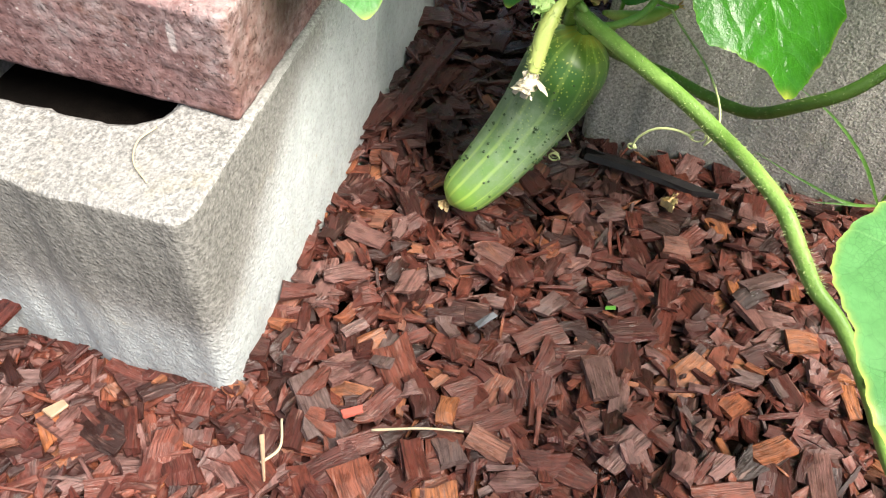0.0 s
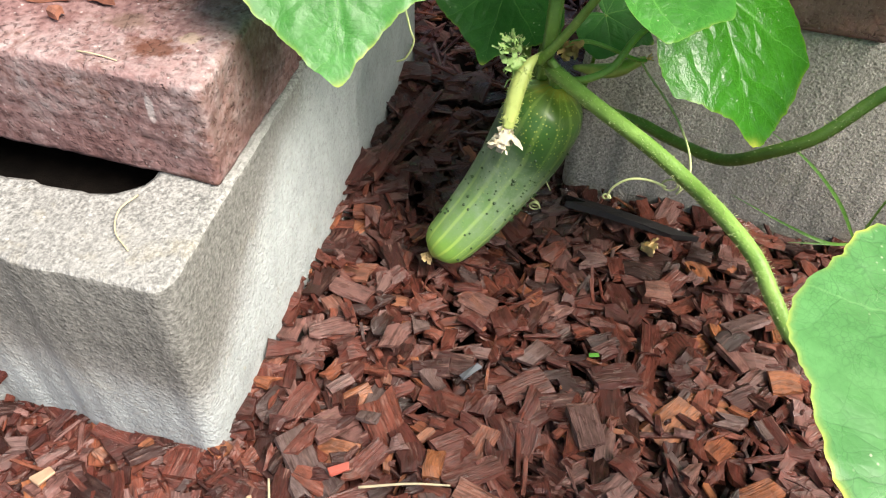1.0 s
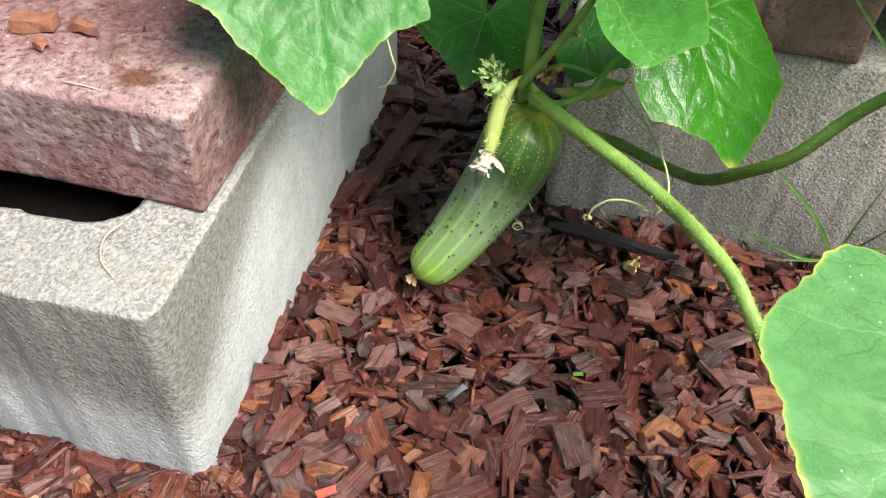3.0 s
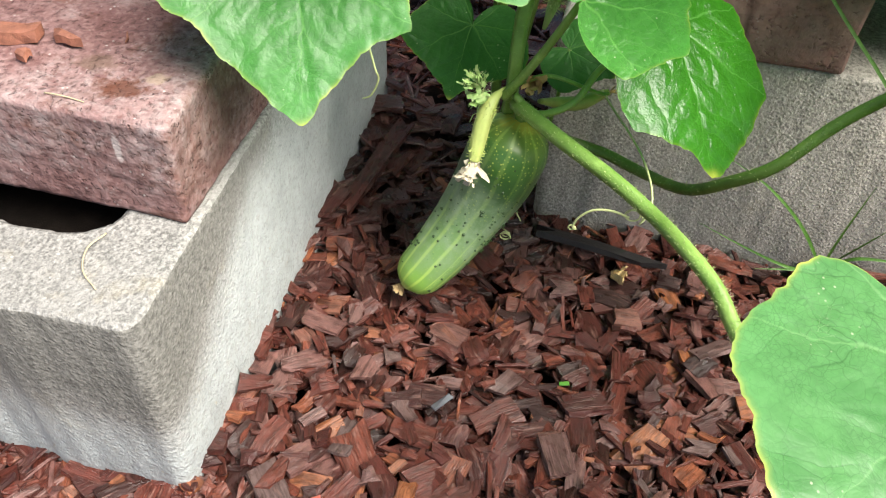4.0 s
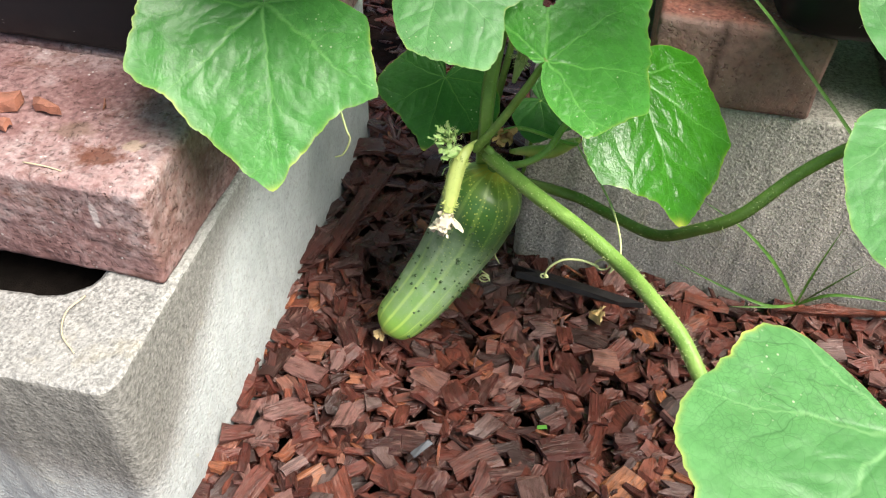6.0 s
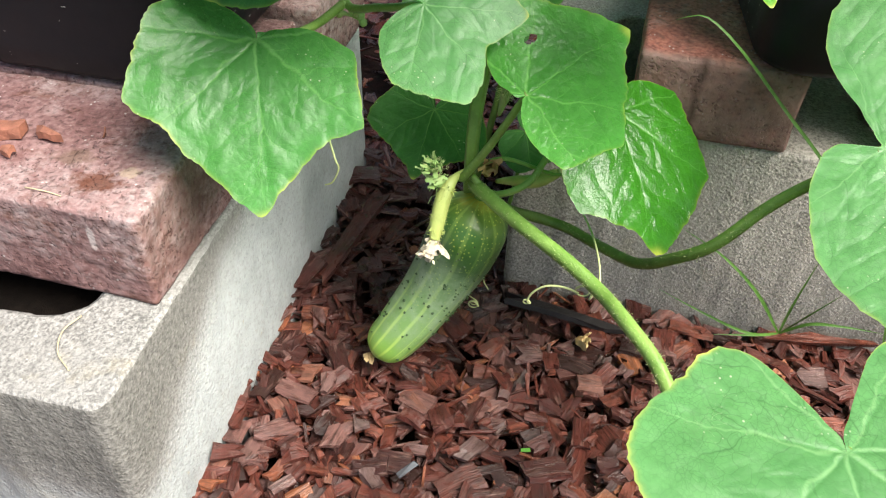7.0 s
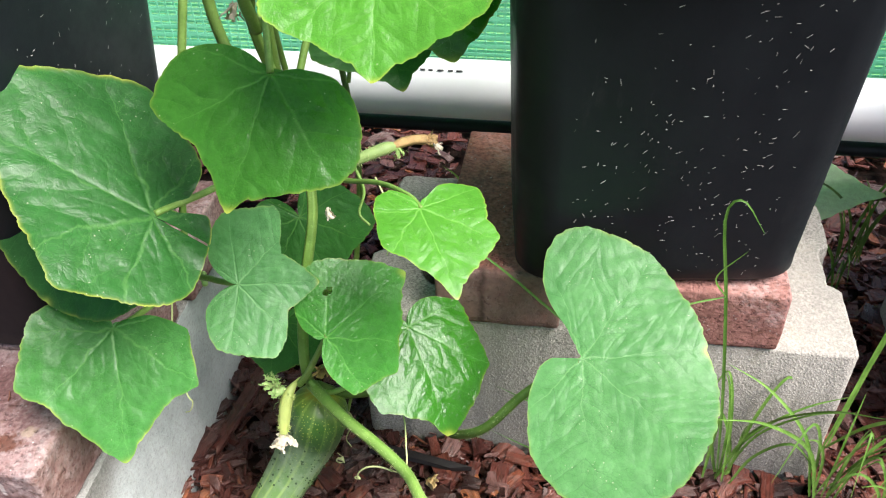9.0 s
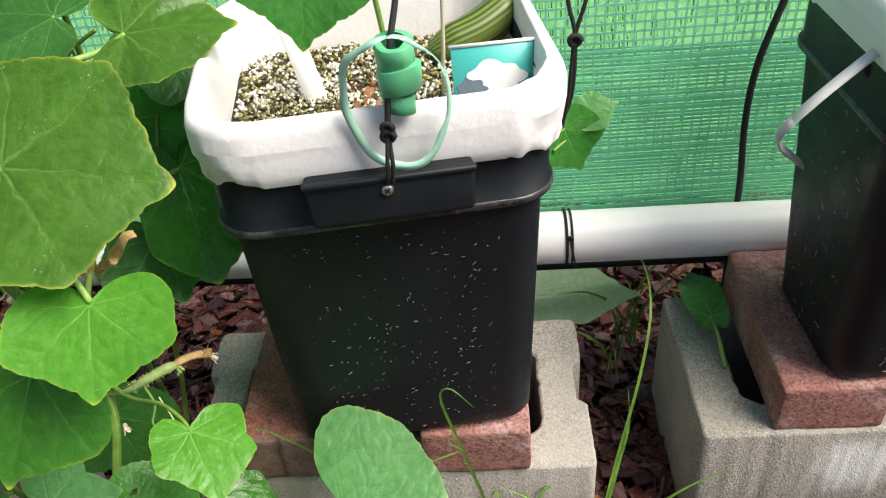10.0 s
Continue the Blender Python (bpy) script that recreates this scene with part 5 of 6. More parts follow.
hairs([(0.1215, 0.196, 0.15), (0.1195, 0.192, 0.144), (0.1183, 0.186, 0.134), (0.1178, 0.18, 0.123)], 0.0043, 420, 3, 0.0022, 0.00028, YOUNG)
petals("withered_flower", (0.1178, 0.1795, 0.123), (-0.1, -0.25, -1), CREAM, 9, 0.0125, 4, "dried cream flower", wide=2.1)
petals("withered_flower", (0.1172, 0.178, 0.117), (-0.3, -0.6, -0.5), CREAM, 7, 0.0095, 14, "dried cream flower", wide=2.0)
tube("young_fruit", [(0.145, 0.225, 0.138), (0.152, 0.246, 0.124), (0.165, 0.252, 0.122), (0.177, 0.258, 0.126), (0.183, 0.26, 0.129)], [0.0014, 0.0028, 0.0044, 0.0046, 0.003, 0.0018], YOUNG_GREEN, plant, "small green unripe cucumber", n=30, seg=14)
petals("withered_flower", (0.183, 0.26, 0.129), (0.8, 0.1, 0.3), ORANGE_PETAL, 5, 0.005, 5, "dried orange flower")
petals("withered_flower", (0.1385, 0.224, 0.152), (0.35, -0.7, 0.1), ORANGE_PETAL, 8, 0.011, 6, "shrivelled orange flower", wide=1.8)
tube("young_fruit", [(0.134, 0.272, 0.296), (0.158, 0.264, 0.308), (0.176, 0.266, 0.318), (0.192, 0.274, 0.322), (0.199, 0.279, 0.321)], [0.0013, 0.0022, 0.0038, 0.0044, 0.0024], YOUNG_PALE, plant, "small pale green unripe cucumber", n=40, seg=14)
hairs([(0.16, 0.265, 0.309), (0.176, 0.266, 0.318), (0.192, 0.274, 0.322)], 0.004, 260, 41, 0.0026, 0.00025)
tube("withered_flower", [(0.197, 0.2775, 0.322), (0.203, 0.281, 0.3235), (0.21, 0.285, 0.3235), (0.217, 0.289, 0.3215)], [0.0026, 0.0034, 0.0032, 0.0036], ORANGE_PETAL, plant, "shrivelled orange flower", n=24, seg=12, ridges=0.16)
petals("withered_flower", (0.215, 0.288, 0.322), (0.8, 0.45, -0.3), ORANGE_PETAL, 8, 0.011, 7, "shrivelled orange flower", wide=1.3)
petals("sepal", (0.198, 0.278, 0.3215), (0.5, -0.2, -0.6), BUD, 6, 0.009, 17, "")
petals("withered_flower", (0.221, 0.291, 0.318), (0.5, 0.3, -0.8), CREAM, 6, 0.008, 8, "dried cream flower tip")
tube("leaf_stalk", [(0.17, 0.268, 0.312), (0.178, 0.26, 0.296), (0.176, 0.25, 0.284), (0.184, 0.245, 0.278)], [0.0012, 0.0009], STEM, plant, n=20, seg=8)
petals("withered_flower", (0.1545, 0.246, 0.289), (0.5, -0.4, -0.7), CREAM, 7, 0.009, 9, "dried cream flower")
petals("withered_flower", (0.115, 0.255, 0.43), (-0.3, -0.4, -0.9), PETAL, 7, 0.012, 10, "dried cream flower")
petals("withered_flower", (0.199, 0.222, 0.466), (0.45, 0.0, 0.9), ORANGE_PETAL, 4, 0.036, 12, "shrivelled orange flower")
petals("withered_flower", (0.212, 0.222, 0.488), (0.3, 0.0, 0.9), PETAL, 5, 0.012, 13, "dried cream flower tip")


def bud_cluster(at, seed, n, size):
    rnd = random.Random(seed)
    for k in range(n):
        d = Vector((rnd.gauss(-0.2, 1), rnd.gauss(-0.4, 0.7), rnd.gauss(0.3, 0.7))).normalized()
        p = Vector(at)
        q = p + d * size * rnd.uniform(0.5, 1)
        tube("flower_bud", [p, p.lerp(q, 0.5) + Vector((0, 0, 0.001)), p.lerp(q, 0.8), q], [0.0008, 0.0013, 0.0026, 0.0004], BUD, plant, n=12, seg=8)


petals("flower_bud", (0.116, 0.193, 0.164), (-0.3, -0.5, 0.7), BUD, 16, 0.012, 71, "cluster of pale green flower buds", wide=0.8)
petals("flower_bud", (0.12, 0.194, 0.158), (-0.8, -0.5, -0.1), BUD, 10, 0.013, 72, "pale green flower bud")
hairs([(0.11, 0.19, 0.168), (0.115, 0.19, 0.17), (0.12, 0.19, 0.162)], 0.004, 140, 31, 0.0028, 0.00014)
bud_cluster((0.058, 0.223, 0.235), 5, 6, 0.014)
bud_cluster((0.125, 0.262, 0.42), 8, 6, 0.014)


def tendril(points, r=0.0007, n=60):
    tube("tendril", points, [r, r * 0.6], TENDRIL, plant, n=n, seg=6)


def curl(center, radius, turns, pitch, start=0.0, axis="y"):
    out = []
    for i in range(int(turns * 8) + 1):
        a = start + i * math.pi / 4
        r = radius * (1 - 0.5 * i / (turns * 8 + 1))
        u, w, h = r * math.cos(a), r * math.sin(a), pitch * i / 8
        out.append((center[0] + u, center[1] + h, center[2] + w) if axis == "y" else (center[0] + u, center[1] + w, center[2] + h))
    return out


tendril([(0.1785, 0.259, 0.13), (0.186, 0.246, 0.1285), (0.192, 0.235, 0.129), (0.201, 0.215, 0.1315), (0.209, 0.195, 0.133), (0.215, 0.172, 0.1345), (0.217, 0.162, 0.127), (0.213, 0.158, 0.12)] + curl((0.209, 0.16, 0.122), 0.005, 1.6, 0.002))
tendril([(0.207, 0.159, 0.122), (0.198, 0.16, 0.1235), (0.188, 0.16, 0.1215), (0.181, 0.16, 0.114), (0.179, 0.16, 0.107)] + curl((0.1785, 0.16, 0.1055), 0.0022, 1.3, 0.001))
tendril(curl((0.133, 0.236, 0.012), 0.004, 2.2, 0.002) + [(0.128, 0.245, 0.012)])
tendril([(0.142, 0.243, 0.08), (0.146, 0.249, 0.062), (0.143, 0.25, 0.045), (0.137, 0.25, 0.028), (0.141, 0.249, 0.018)])
tendril([(0.048, 0.2, 0.235), (0.06, 0.165, 0.215), (0.071, 0.15, 0.195), (0.073, 0.15, 0.187), (0.069, 0.15, 0.177), (0.064, 0.151, 0.173)])
tube("young_fruit", [(0.1405, 0.24, 0.176), (0.1435, 0.238, 0.19), (0.147, 0.236, 0.205), (0.149, 0.235, 0.216)], [0.0012, 0.003, 0.0044, 0.003], YOUNG_PALE, plant, "small pale green unripe cucumber", n=30, seg=14)
hairs([(0.1435, 0.238, 0.19), (0.147, 0.236, 0.205), (0.149, 0.235, 0.216)], 0.0042, 420, 51, 0.0038, 0.0002)
petals("flower_bud", (0.148, 0.2355, 0.212), (0.2, -0.3, 0.9), BUD, 9, 0.012, 52, "closed green flower bud")
tendril(curl((0.152, 0.232, 0.222), 0.004, 2.0, 0.002))
tendril([(0.19, 0.25, 0.315), (0.2, 0.24, 0.30), (0.205, 0.23, 0.29), (0.2, 0.225, 0.27)])
# ---------------------------------------------------------------- growing bag, its plant and fittings
BIN_AT = (0.380, 0.366)
bag_liner((0.378, 0.366, 0), 8, 0.236, 0.212)


def media_material():
    m = Mat("perlite_and_algae", 0.9, spec=0.2)
    isl = m.island()
    m.colour(m.ramp(m.math("ADD", isl, m.math("SUBTRACT", m.ramp(m.noise(22, 3), (0.38, 0.0), (0.6, 0.6)), 0.2)), (0.0, (0.05, 0.045, 0.015)), (0.3, (0.16, 0.14, 0.05)), (0.55, (0.34, 0.32, 0.13)), (0.75, (0.55, 0.52, 0.4)), (1.0, (0.78, 0.76, 0.7))))
    return m.m


def growing_media():
    rnd = random.Random(9)
    ob = thing("growing_media", "pale perlite grains with green algae inside the bag", "growing medium", kind="stuff", at=(*BIN_AT, 0.508), rz=8)
    v, f = [], []
    dirs = [Vector(d) for d in ((1, 0, 0), (-1, 0, 0), (0, 1, 0), (0, -1, 0), (0, 0, 1), (0, 0, -1))]
    tri = [(0, 2, 4), (2, 1, 4), (1, 3, 4), (3, 0, 4), (2, 0, 5), (1, 2, 5), (3, 1, 5), (0, 3, 5)]
    for _ in range(5200):
        x, y = rnd.uniform(-0.106, 0.106), rnd.uniform(-0.092, 0.092)
        s = rnd.uniform(0.0009, 0.0024)
        c = Vector((x, y, rnd.uniform(-0.004, 0.001)))
        b = len(v)
        v += [c + d * s * rnd.uniform(0.6, 1.3) for d in dirs]
        f += [tuple(b + i for i in t) for t in tri]
    raw("grain", v, f, media_material(), ob)
    loft("bed", [[(x, y, -0.02) for x, y in rounded_rect(0.222, 0.194, 0.03, 6)], [(x, y, -0.004) for x, y in rounded_rect(0.222, 0.194, 0.03, 6)]], plain("dark_media", (0.05, 0.04, 0.02), 0.95), ob, cap_top=True)


growing_media()


def plant_tag():
    """A printed care card standing in the bag: teal with a pale flower shape and a grey patch."""
    ob = thing("plant_tag", "teal and white printed plant tag standing in the bag", "plant tag", at=(0.465, 0.345, 0.524), rz=4)
    card = part("card", box_bm(0.060, 0.0012, 0.05, 0.0004, 1), plain("card_teal", (0.05, 0.42, 0.38), 0.4, vary=0.1), ob)
    white = plain("card_white", (0.8, 0.8, 0.78), 0.45, vary=0.04)
    grey = plain("card_grey", (0.12, 0.16, 0.2), 0.5, vary=0.3)
    def blob(name, cx, cz, r, mat, seed, off):
        v = [(cx, off, cz)]
        for k in range(40):
            a = 2 * math.pi * k / 40
            rr = r * (1 + 0.3 * noise.noise((math.cos(a) * 1.8, math.sin(a) * 1.8, seed)) + 0.12 * math.cos(7 * a))
            v.append((cx + rr * math.cos(a), off, cz + rr * math.sin(a) * 0.7))
        raw(name, v, [(0, 1 + k, 1 + (k + 1) % 40) for k in range(40)], mat, card)
    part("border", box_bm(0.062, 0.001, 0.0025, 0, 1, (0, -0.0008, 0.0245)), white, card)
    part("border", box_bm(0.0025, 0.001, 0.05, 0, 1, (0.0302, -0.0008, 0)), white, card)
    blob("flower_print", 0.0, -0.001, 0.0195, white, 2, -0.0012)
    blob("shadow_print", -0.018, -0.006, 0.0105, grey, 5, -0.0014)
    blob("shadow_print", 0.008, -0.018, 0.007, grey, 7, -0.0014)
    part("spike", box_bm(0.012, 0.001, 0.02, 0.0003, 1, (0, 0, -0.03)), white, ob)
    ob.rotation_euler = (radians(-22), 0, radians(6))


plant_tag()
stake = part("plant_label", box_bm(0.016, 0.0012, 0.075, 0.0005, 1), plain("label_white", (0.82, 0.82, 0.8), 0.4, vary=0.04))
stake.matrix_basis = pose(0.328, 0.370, 0.522, -22, -14, 8)
tagged(stake, "blank white plastic plant label stuck in the grains", "plant label")
cane = tube("support_cane", [(0.425, 0.36, 0.48), (0.43, 0.362, 0.56), (0.436, 0.365, 0.72)], [0.0014, 0.0014], plain("pale_cane", (0.62, 0.56, 0.42), 0.6), n=8, seg=8)
tagged(cane, "thin pale wooden cane standing in the bag", "cane")


def striped_leaf():
    m = Mat("striped_green", 0.4, spec=0.5)
    uv = m.uv()
    w = m.t.nodes.new("ShaderNodeTexWave")
    m.put(w.inputs["Vector"], uv)
    w.inputs["Scale"].default_value = 2.2
    w.inputs["Distortion"].default_value = 0.6
    m.colour(m.ramp(w.outputs["Fac"], (0.2, (0.035, 0.07, 0.012)), (0.75, (0.15, 0.2, 0.035))))
    ob = thing("young_marrow", "curved dark green striped fruit lying inside the bag", "marrow", at=(0.45, 0.43, 0.51))
    n, seg = 36, 20
    c = spline([(-0.035, -0.012, 0.0), (-0.018, -0.008, 0.006), (0.005, 0.0, 0.013), (0.028, 0.014, 0.024), (0.04, 0.024, 0.034)], n)
    r = np.interp(np.linspace(0, 1, n), [0, 0.05, 0.3, 0.7, 0.95, 1], [0.003, 0.009, 0.0155, 0.016, 0.009, 0.003])
    t = np.gradient(c, axis=0)
    t /= np.linalg.norm(t, axis=1)[:, None]
    v, f = [], []
    for i in range(n):
        a = np.cross(t[i], (0, 0, 1))
        a /= np.linalg.norm(a)
        b = np.cross(t[i], a)
        for j in range(seg):
            q = 2 * math.pi * j / seg
            v.append(c[i] + r[i] * (1 + 0.05 * math.cos(8 * q)) * (math.cos(q) * a + math.sin(q) * b))
    for i in range(n - 1):
        for j in range(seg):
            k = (j + 1) % seg
            f.append((i * seg + j, i * seg + k, (i + 1) * seg + k, (i + 1) * seg + j))
    o = raw("rind", v, f, m.m, ob, smooth=True)
    lay = o.data.uv_layers.new(name="UVMap")
    for poly in o.data.polygons:
        for li in poly.loop_indices:
            vi = o.data.loops[li].vertex_index
            lay.data[li].uv = ((vi % seg) / seg * 3.0, 0.02 * (vi // seg))


striped_leaf()
rnd0 = random.Random(31)
for k in range(7):
    p = (0.375 + rnd0.uniform(-0.015, 0.03), 0.352 + rnd0.uniform(-0.02, 0.03), 0.495)
    o = petals("dry_leaf", p, (rnd0.uniform(-1, 1), rnd0.uniform(-1, 1), 0.7), plain("dry_brown", (0.3, 0.13, 0.07), 0.8), 3, rnd0.uniform(0.014, 0.028), 40 + k, "", None)
    o.parent = None
    tagged(o, "shrivelled brown dead leaf lying on the grains", "dead leaf", "dead leaves in the bag")


def bin_fittings():
    """The handle box on the bin's front, with its screw, cord, tape roll and tape loop."""
    bm = box_bm(0.104, 0.026, 0.032, 0.003, 2)
    for q in bm.verts:
        if q.co.z > 0.008:
            q.co.x *= 1.03
        if q.co.z < -0.008:
            q.co.y = max(q.co.y, -0.011)
    box = part("handle", bm, BLACK, bin_mid, "moulded black grip box")
    box.matrix_basis = pose(0.0025, -0.1135, 0.296, -4, 0, 0)
    part("lip", box_bm(0.109, 0.006, 0.004, 0.0015, 2, (0, -0.0125, 0.0155)), BLACK, box)
    bm = box_bm(0.046, 0.018, 0.016, 0.006, 4, (0.004, -0.001, -0.0135))
    part("grip_bulge", bm, BLACK, box)
    bm = bmesh.new()
    bmesh.ops.create_cone(bm, cap_ends=True, segments=20, radius1=0.0042, radius2=0.0034, depth=0.002)
    sc = part("head", bm, STEEL)
    screw = thing("screw", "steel cross-head screw in the bin's handle", "screw", at=(0.3935, 0.2405, 0.5065), rz=9)
    sc.parent = screw
    sc.rotation_euler = (radians(84), 0, 0)
    for rot in (0, 90):
        s = part("slot", box_bm(0.0045, 0.0006, 0.001), CORD, screw)
        s.rotation_euler = (0, radians(rot + 40), 0)
        s.location = (0, -0.0012, 0)
    cord = thing("cord", "knotted black cord rising from the bin's handle", "cord", at=(0, 0, 0))
    tube("strand", [(0.3945, 0.2395, 0.512), (0.396, 0.236, 0.525), (0.3975, 0.238, 0.54), (0.3985, 0.243, 0.55)], [0.0013, 0.0013], CORD, cord, n=20, seg=8)
    tube("strand", [(0.3975, 0.2395, 0.512), (0.3995, 0.236, 0.527), (0.399, 0.239, 0.54), (0.3985, 0.243, 0.55)], [0.0013, 0.0013], CORD, cord, n=20, seg=8)
    tube("knot", curl((0.3985, 0.238, 0.545), 0.0042, 2.4, 0.003) + [(0.3985, 0.242, 0.552)] + curl((0.3985, 0.238, 0.551), 0.0036, 1.5, 0.002), [0.0017, 0.0017], CORD, cord, n=60, seg=8)
    tube("strand", [(0.3985, 0.243, 0.55), (0.401, 0.248, 0.575), (0.405, 0.256, 0.6), (0.409, 0.268, 0.618), (0.416, 0.29, 0.66), (0.425, 0.31, 0.74)], [0.0019, 0.0019], CORD, cord, n=30, seg=8)
    roll = thing("tape_roll", "green plastic plant tape wound round the cord", "plant tape", at=(0.406, 0.2545, 0.577))
    for k, (dz, r, h, dx) in enumerate(((0.014, 0.0105, 0.014, 0.0), (-0.002, 0.0122, 0.016, 0.001), (-0.017, 0.009, 0.012, -0.001))):
        rings = []
        for z, g in ((0, -0.0006), (0.03, 0), (0.97, 0.0004), (1, -0.0002), (1, -0.004)):
            rings.append([(dx + (r + g + 0.0007 * math.sin(3 * a + k)) * math.cos(a) * 1.05, (r + g) * math.sin(a), dz + h * (z - 0.5) + 0.0022 * math.sin(a + 2.2 * k)) for a in np.linspace(0, 2 * math.pi, 28, endpoint=False)])
        loft("winding", rings, TAPE, roll, cap_bottom=False)
    loop = thing("tape_loop", "loose loop of translucent green plant tape", "plant tape", at=(0.405, 0.24, 0.565))
    v, f = [], []
    m = 60
    for i in range(m):
        a = 2 * math.pi * i / m
        r = 1 + 0.09 * noise.noise((math.cos(a) * 1.6, math.sin(a) * 1.6, 3.0))
        cx, cz = 0.031 * r * math.cos(a), 0.044 * r * math.sin(a)
        y = -0.006 * math.sin(a) + 0.004 * math.cos(2 * a) + 0.004
        tw = 0.5 + 1.1 * math.sin(a * 1.0 + 0.6) + 0.5 * noise.noise((math.cos(a) * 2.5, math.sin(a) * 2.5, 1.0))
        ux, uy, uz = math.cos(a) * math.cos(tw), math.sin(tw), math.sin(a) * math.cos(tw)
        for sgn, th in ((-1, 0.0), (1, 0.0), (1, 0.0005), (-1, 0.0005)):
            v.append((cx + sgn * 0.0026 * ux, y + sgn * 0.0026 * uy + th, cz + sgn * 0.0026 * uz))
    for i in range(m):
        k = (i + 1) % m
        for j in range(4):
            f.append((4 * i + j, 4 * i + (j + 1) % 4, 4 * k + (j + 1) % 4, 4 * k + j))
    raw("band", v, f, TAPE_THIN, loop, smooth=True)
    side = thing("cord", "doubled black cord with a knot beside the bag", "cord", at=(0, 0, 0))
    tube("strand", [(0.520, 0.44, 0.60), (0.5245, 0.44, 0.54), (0.531, 0.44, 0.508), (0.530, 0.44, 0.46), (0.522, 0.44, 0.43)], [0.0018, 0.0018], CORD, side, n=30, seg=8)
    tube("strand", [(0.549, 0.44, 0.60), (0.539, 0.44, 0.54), (0.531, 0.44, 0.508), (0.527, 0.438, 0.46), (0.522, 0.44, 0.425)], [0.0018, 0.0018], CORD, side, n=30, seg=8)
    tube("knot", curl((0.531, 0.437, 0.505), 0.005, 2.2, 0.003), [0.0023, 0.0023], CORD, side, n=50, seg=8)


bin_fittings()
tube("hose", [(0.745, 0.596, 0.0), (0.743, 0.597, 0.15), (0.739, 0.592, 0.246), (0.731, 0.588, 0.33), (0.733, 0.588, 0.395), (0.748, 0.588, 0.465), (0.78, 0.588, 0.6), (0.8, 0.588, 0.75)], [0.0036, 0.0036], CORD, n=50, seg=12)
tagged(bpy.data.objects["hose"], "thin black irrigation hose rising behind the pipe", "hose")


def bin_c_fittings():
    ob = thing("bail_handle", "white strap handle hanging from the black bin", "handle", at=(0, 0, 0))
    v, f = [], []
    c = spline([(0.745, 0.372, 0.52), (0.722, 0.358, 0.512), (0.69, 0.345, 0.492), (0.672, 0.348, 0.466), (0.676, 0.362, 0.446), (0.692, 0.382, 0.425), (0.716, 0.402, 0.398)], 40)
    for i, p in enumerate(c):
        for dy, dz in ((-0.006, 0), (0.006, 0.001), (0.006, 0.003), (-0.006, 0.002)):
            v.append((p[0] + dz * 0.6, p[1] + dy, p[2] + dz))
    for i in range(39):
        for j in range(4):
            f.append((4 * i + j, 4 * i + (j + 1) % 4, 4 * i + 4 + (j + 1) % 4, 4 * i + 4 + j))
    raw("strap", v, f, plain("strap_white", (0.66, 0.66, 0.64), 0.5, vary=0.1), ob, smooth=True)
    for z, x in ((0.52, 0.745), (0.5, 0.737)):
        bm = bmesh.new()
        bmesh.ops.create_uvsphere(bm, u_segments=16, v_segments=10, radius=0.006, matrix=Matrix.Translation((x, 0.371, z)) @ Matrix.Diagonal((1, 0.6, 1, 1)))
        part("lug", bm, BLACK, ob)


bin_c_fittings()
bag_liner((0.852, 0.412, 0), 3, 0.236, 0.212)
tie = thing("cable_tie", "black cord tied round the white pipe", "cord", at=(0.541, 0.562, 0.209))
tube("loop", [(0, 0.0312 * math.cos(a), 0.0312 * math.sin(a)) for a in np.linspace(0, 6.2, 26)], [0.0016, 0.0016], CORD, tie, n=50, seg=8)
tube("loop", [(0.006, 0.0312 * math.cos(a), 0.0312 * math.sin(a)) for a in np.linspace(0, 6.2, 26)], [0.0013, 0.0013], CORD, tie, n=50, seg=8)
tube("knot", curl((0.003, -0.028, 0.018), 0.003, 2, 0.001), [0.0015, 0.0015], CORD, tie, n=30, seg=8)
tube("tail", [(0.003, -0.031, 0.016), (0.006, -0.035, 0.002), (0.009, -0.037, -0.014)], [0.0013, 0.0011], CORD, tie, n=16, seg=8)
# printed line on the pipe as plain bars
for k, (x, w) in enumerate(((0.146, 0.005), (0.160, 0.005), (0.168, 0.004), (0.178, 0.006), (0.188, 0.005), (0.197, 0.006))):
    a = radians(118)
    o = part("print_bar", box_bm(w, 0.0006, 0.0046), plain("print_ink", (0.12, 0.12, 0.12), 0.6), pipe)
    o.location = (x, 0.0300 * math.cos(a), 0.0300 * math.sin(a))
    o.rotation_euler = (radians(28), 0, 0)
# thin dark tube under the pipe
strip = tube("edging_strip", [(-1.0, 0, 0), (0, 0, 0), (0.6, 0, 0), (2.0, 0, 0)], [0.008, 0.008], BLACK, n=20, seg=10)
strip.location = (0, 0.584, 0.152)
tagged(strip, "thin black tube running along under the pipe", "edging")


# ---------------------------------------------------------------- grass, fallen leaves, small litter
def blade(parent, points, w, material=None):
    c = spline(points, 18)
    t = np.gradient(c, axis=0)
    v, f = [], []
    for i in range(18):
        s = i / 17
        side = np.cross(t[i], (0.25, -0.8, 0.55))
        side /= np.linalg.norm(side) + 1e-9
        ww = w * min(1, 0.55 + 2 * s) * (1 - s ** 2.2) + 0.0001
        nrm = np.cross(side, t[i])
        nrm /= np.linalg.norm(nrm) + 1e-9
        v += [c[i] - side * ww, c[i] - nrm * ww * 0.3, c[i] + side * ww]
    for i in range(17):
        q = 3 * i
        f += [(q, q + 1, q + 4, q + 3), (q + 1, q + 2, q + 5, q + 4)]
    return raw("blade", v, f, material or GRASS, parent, smooth=True)


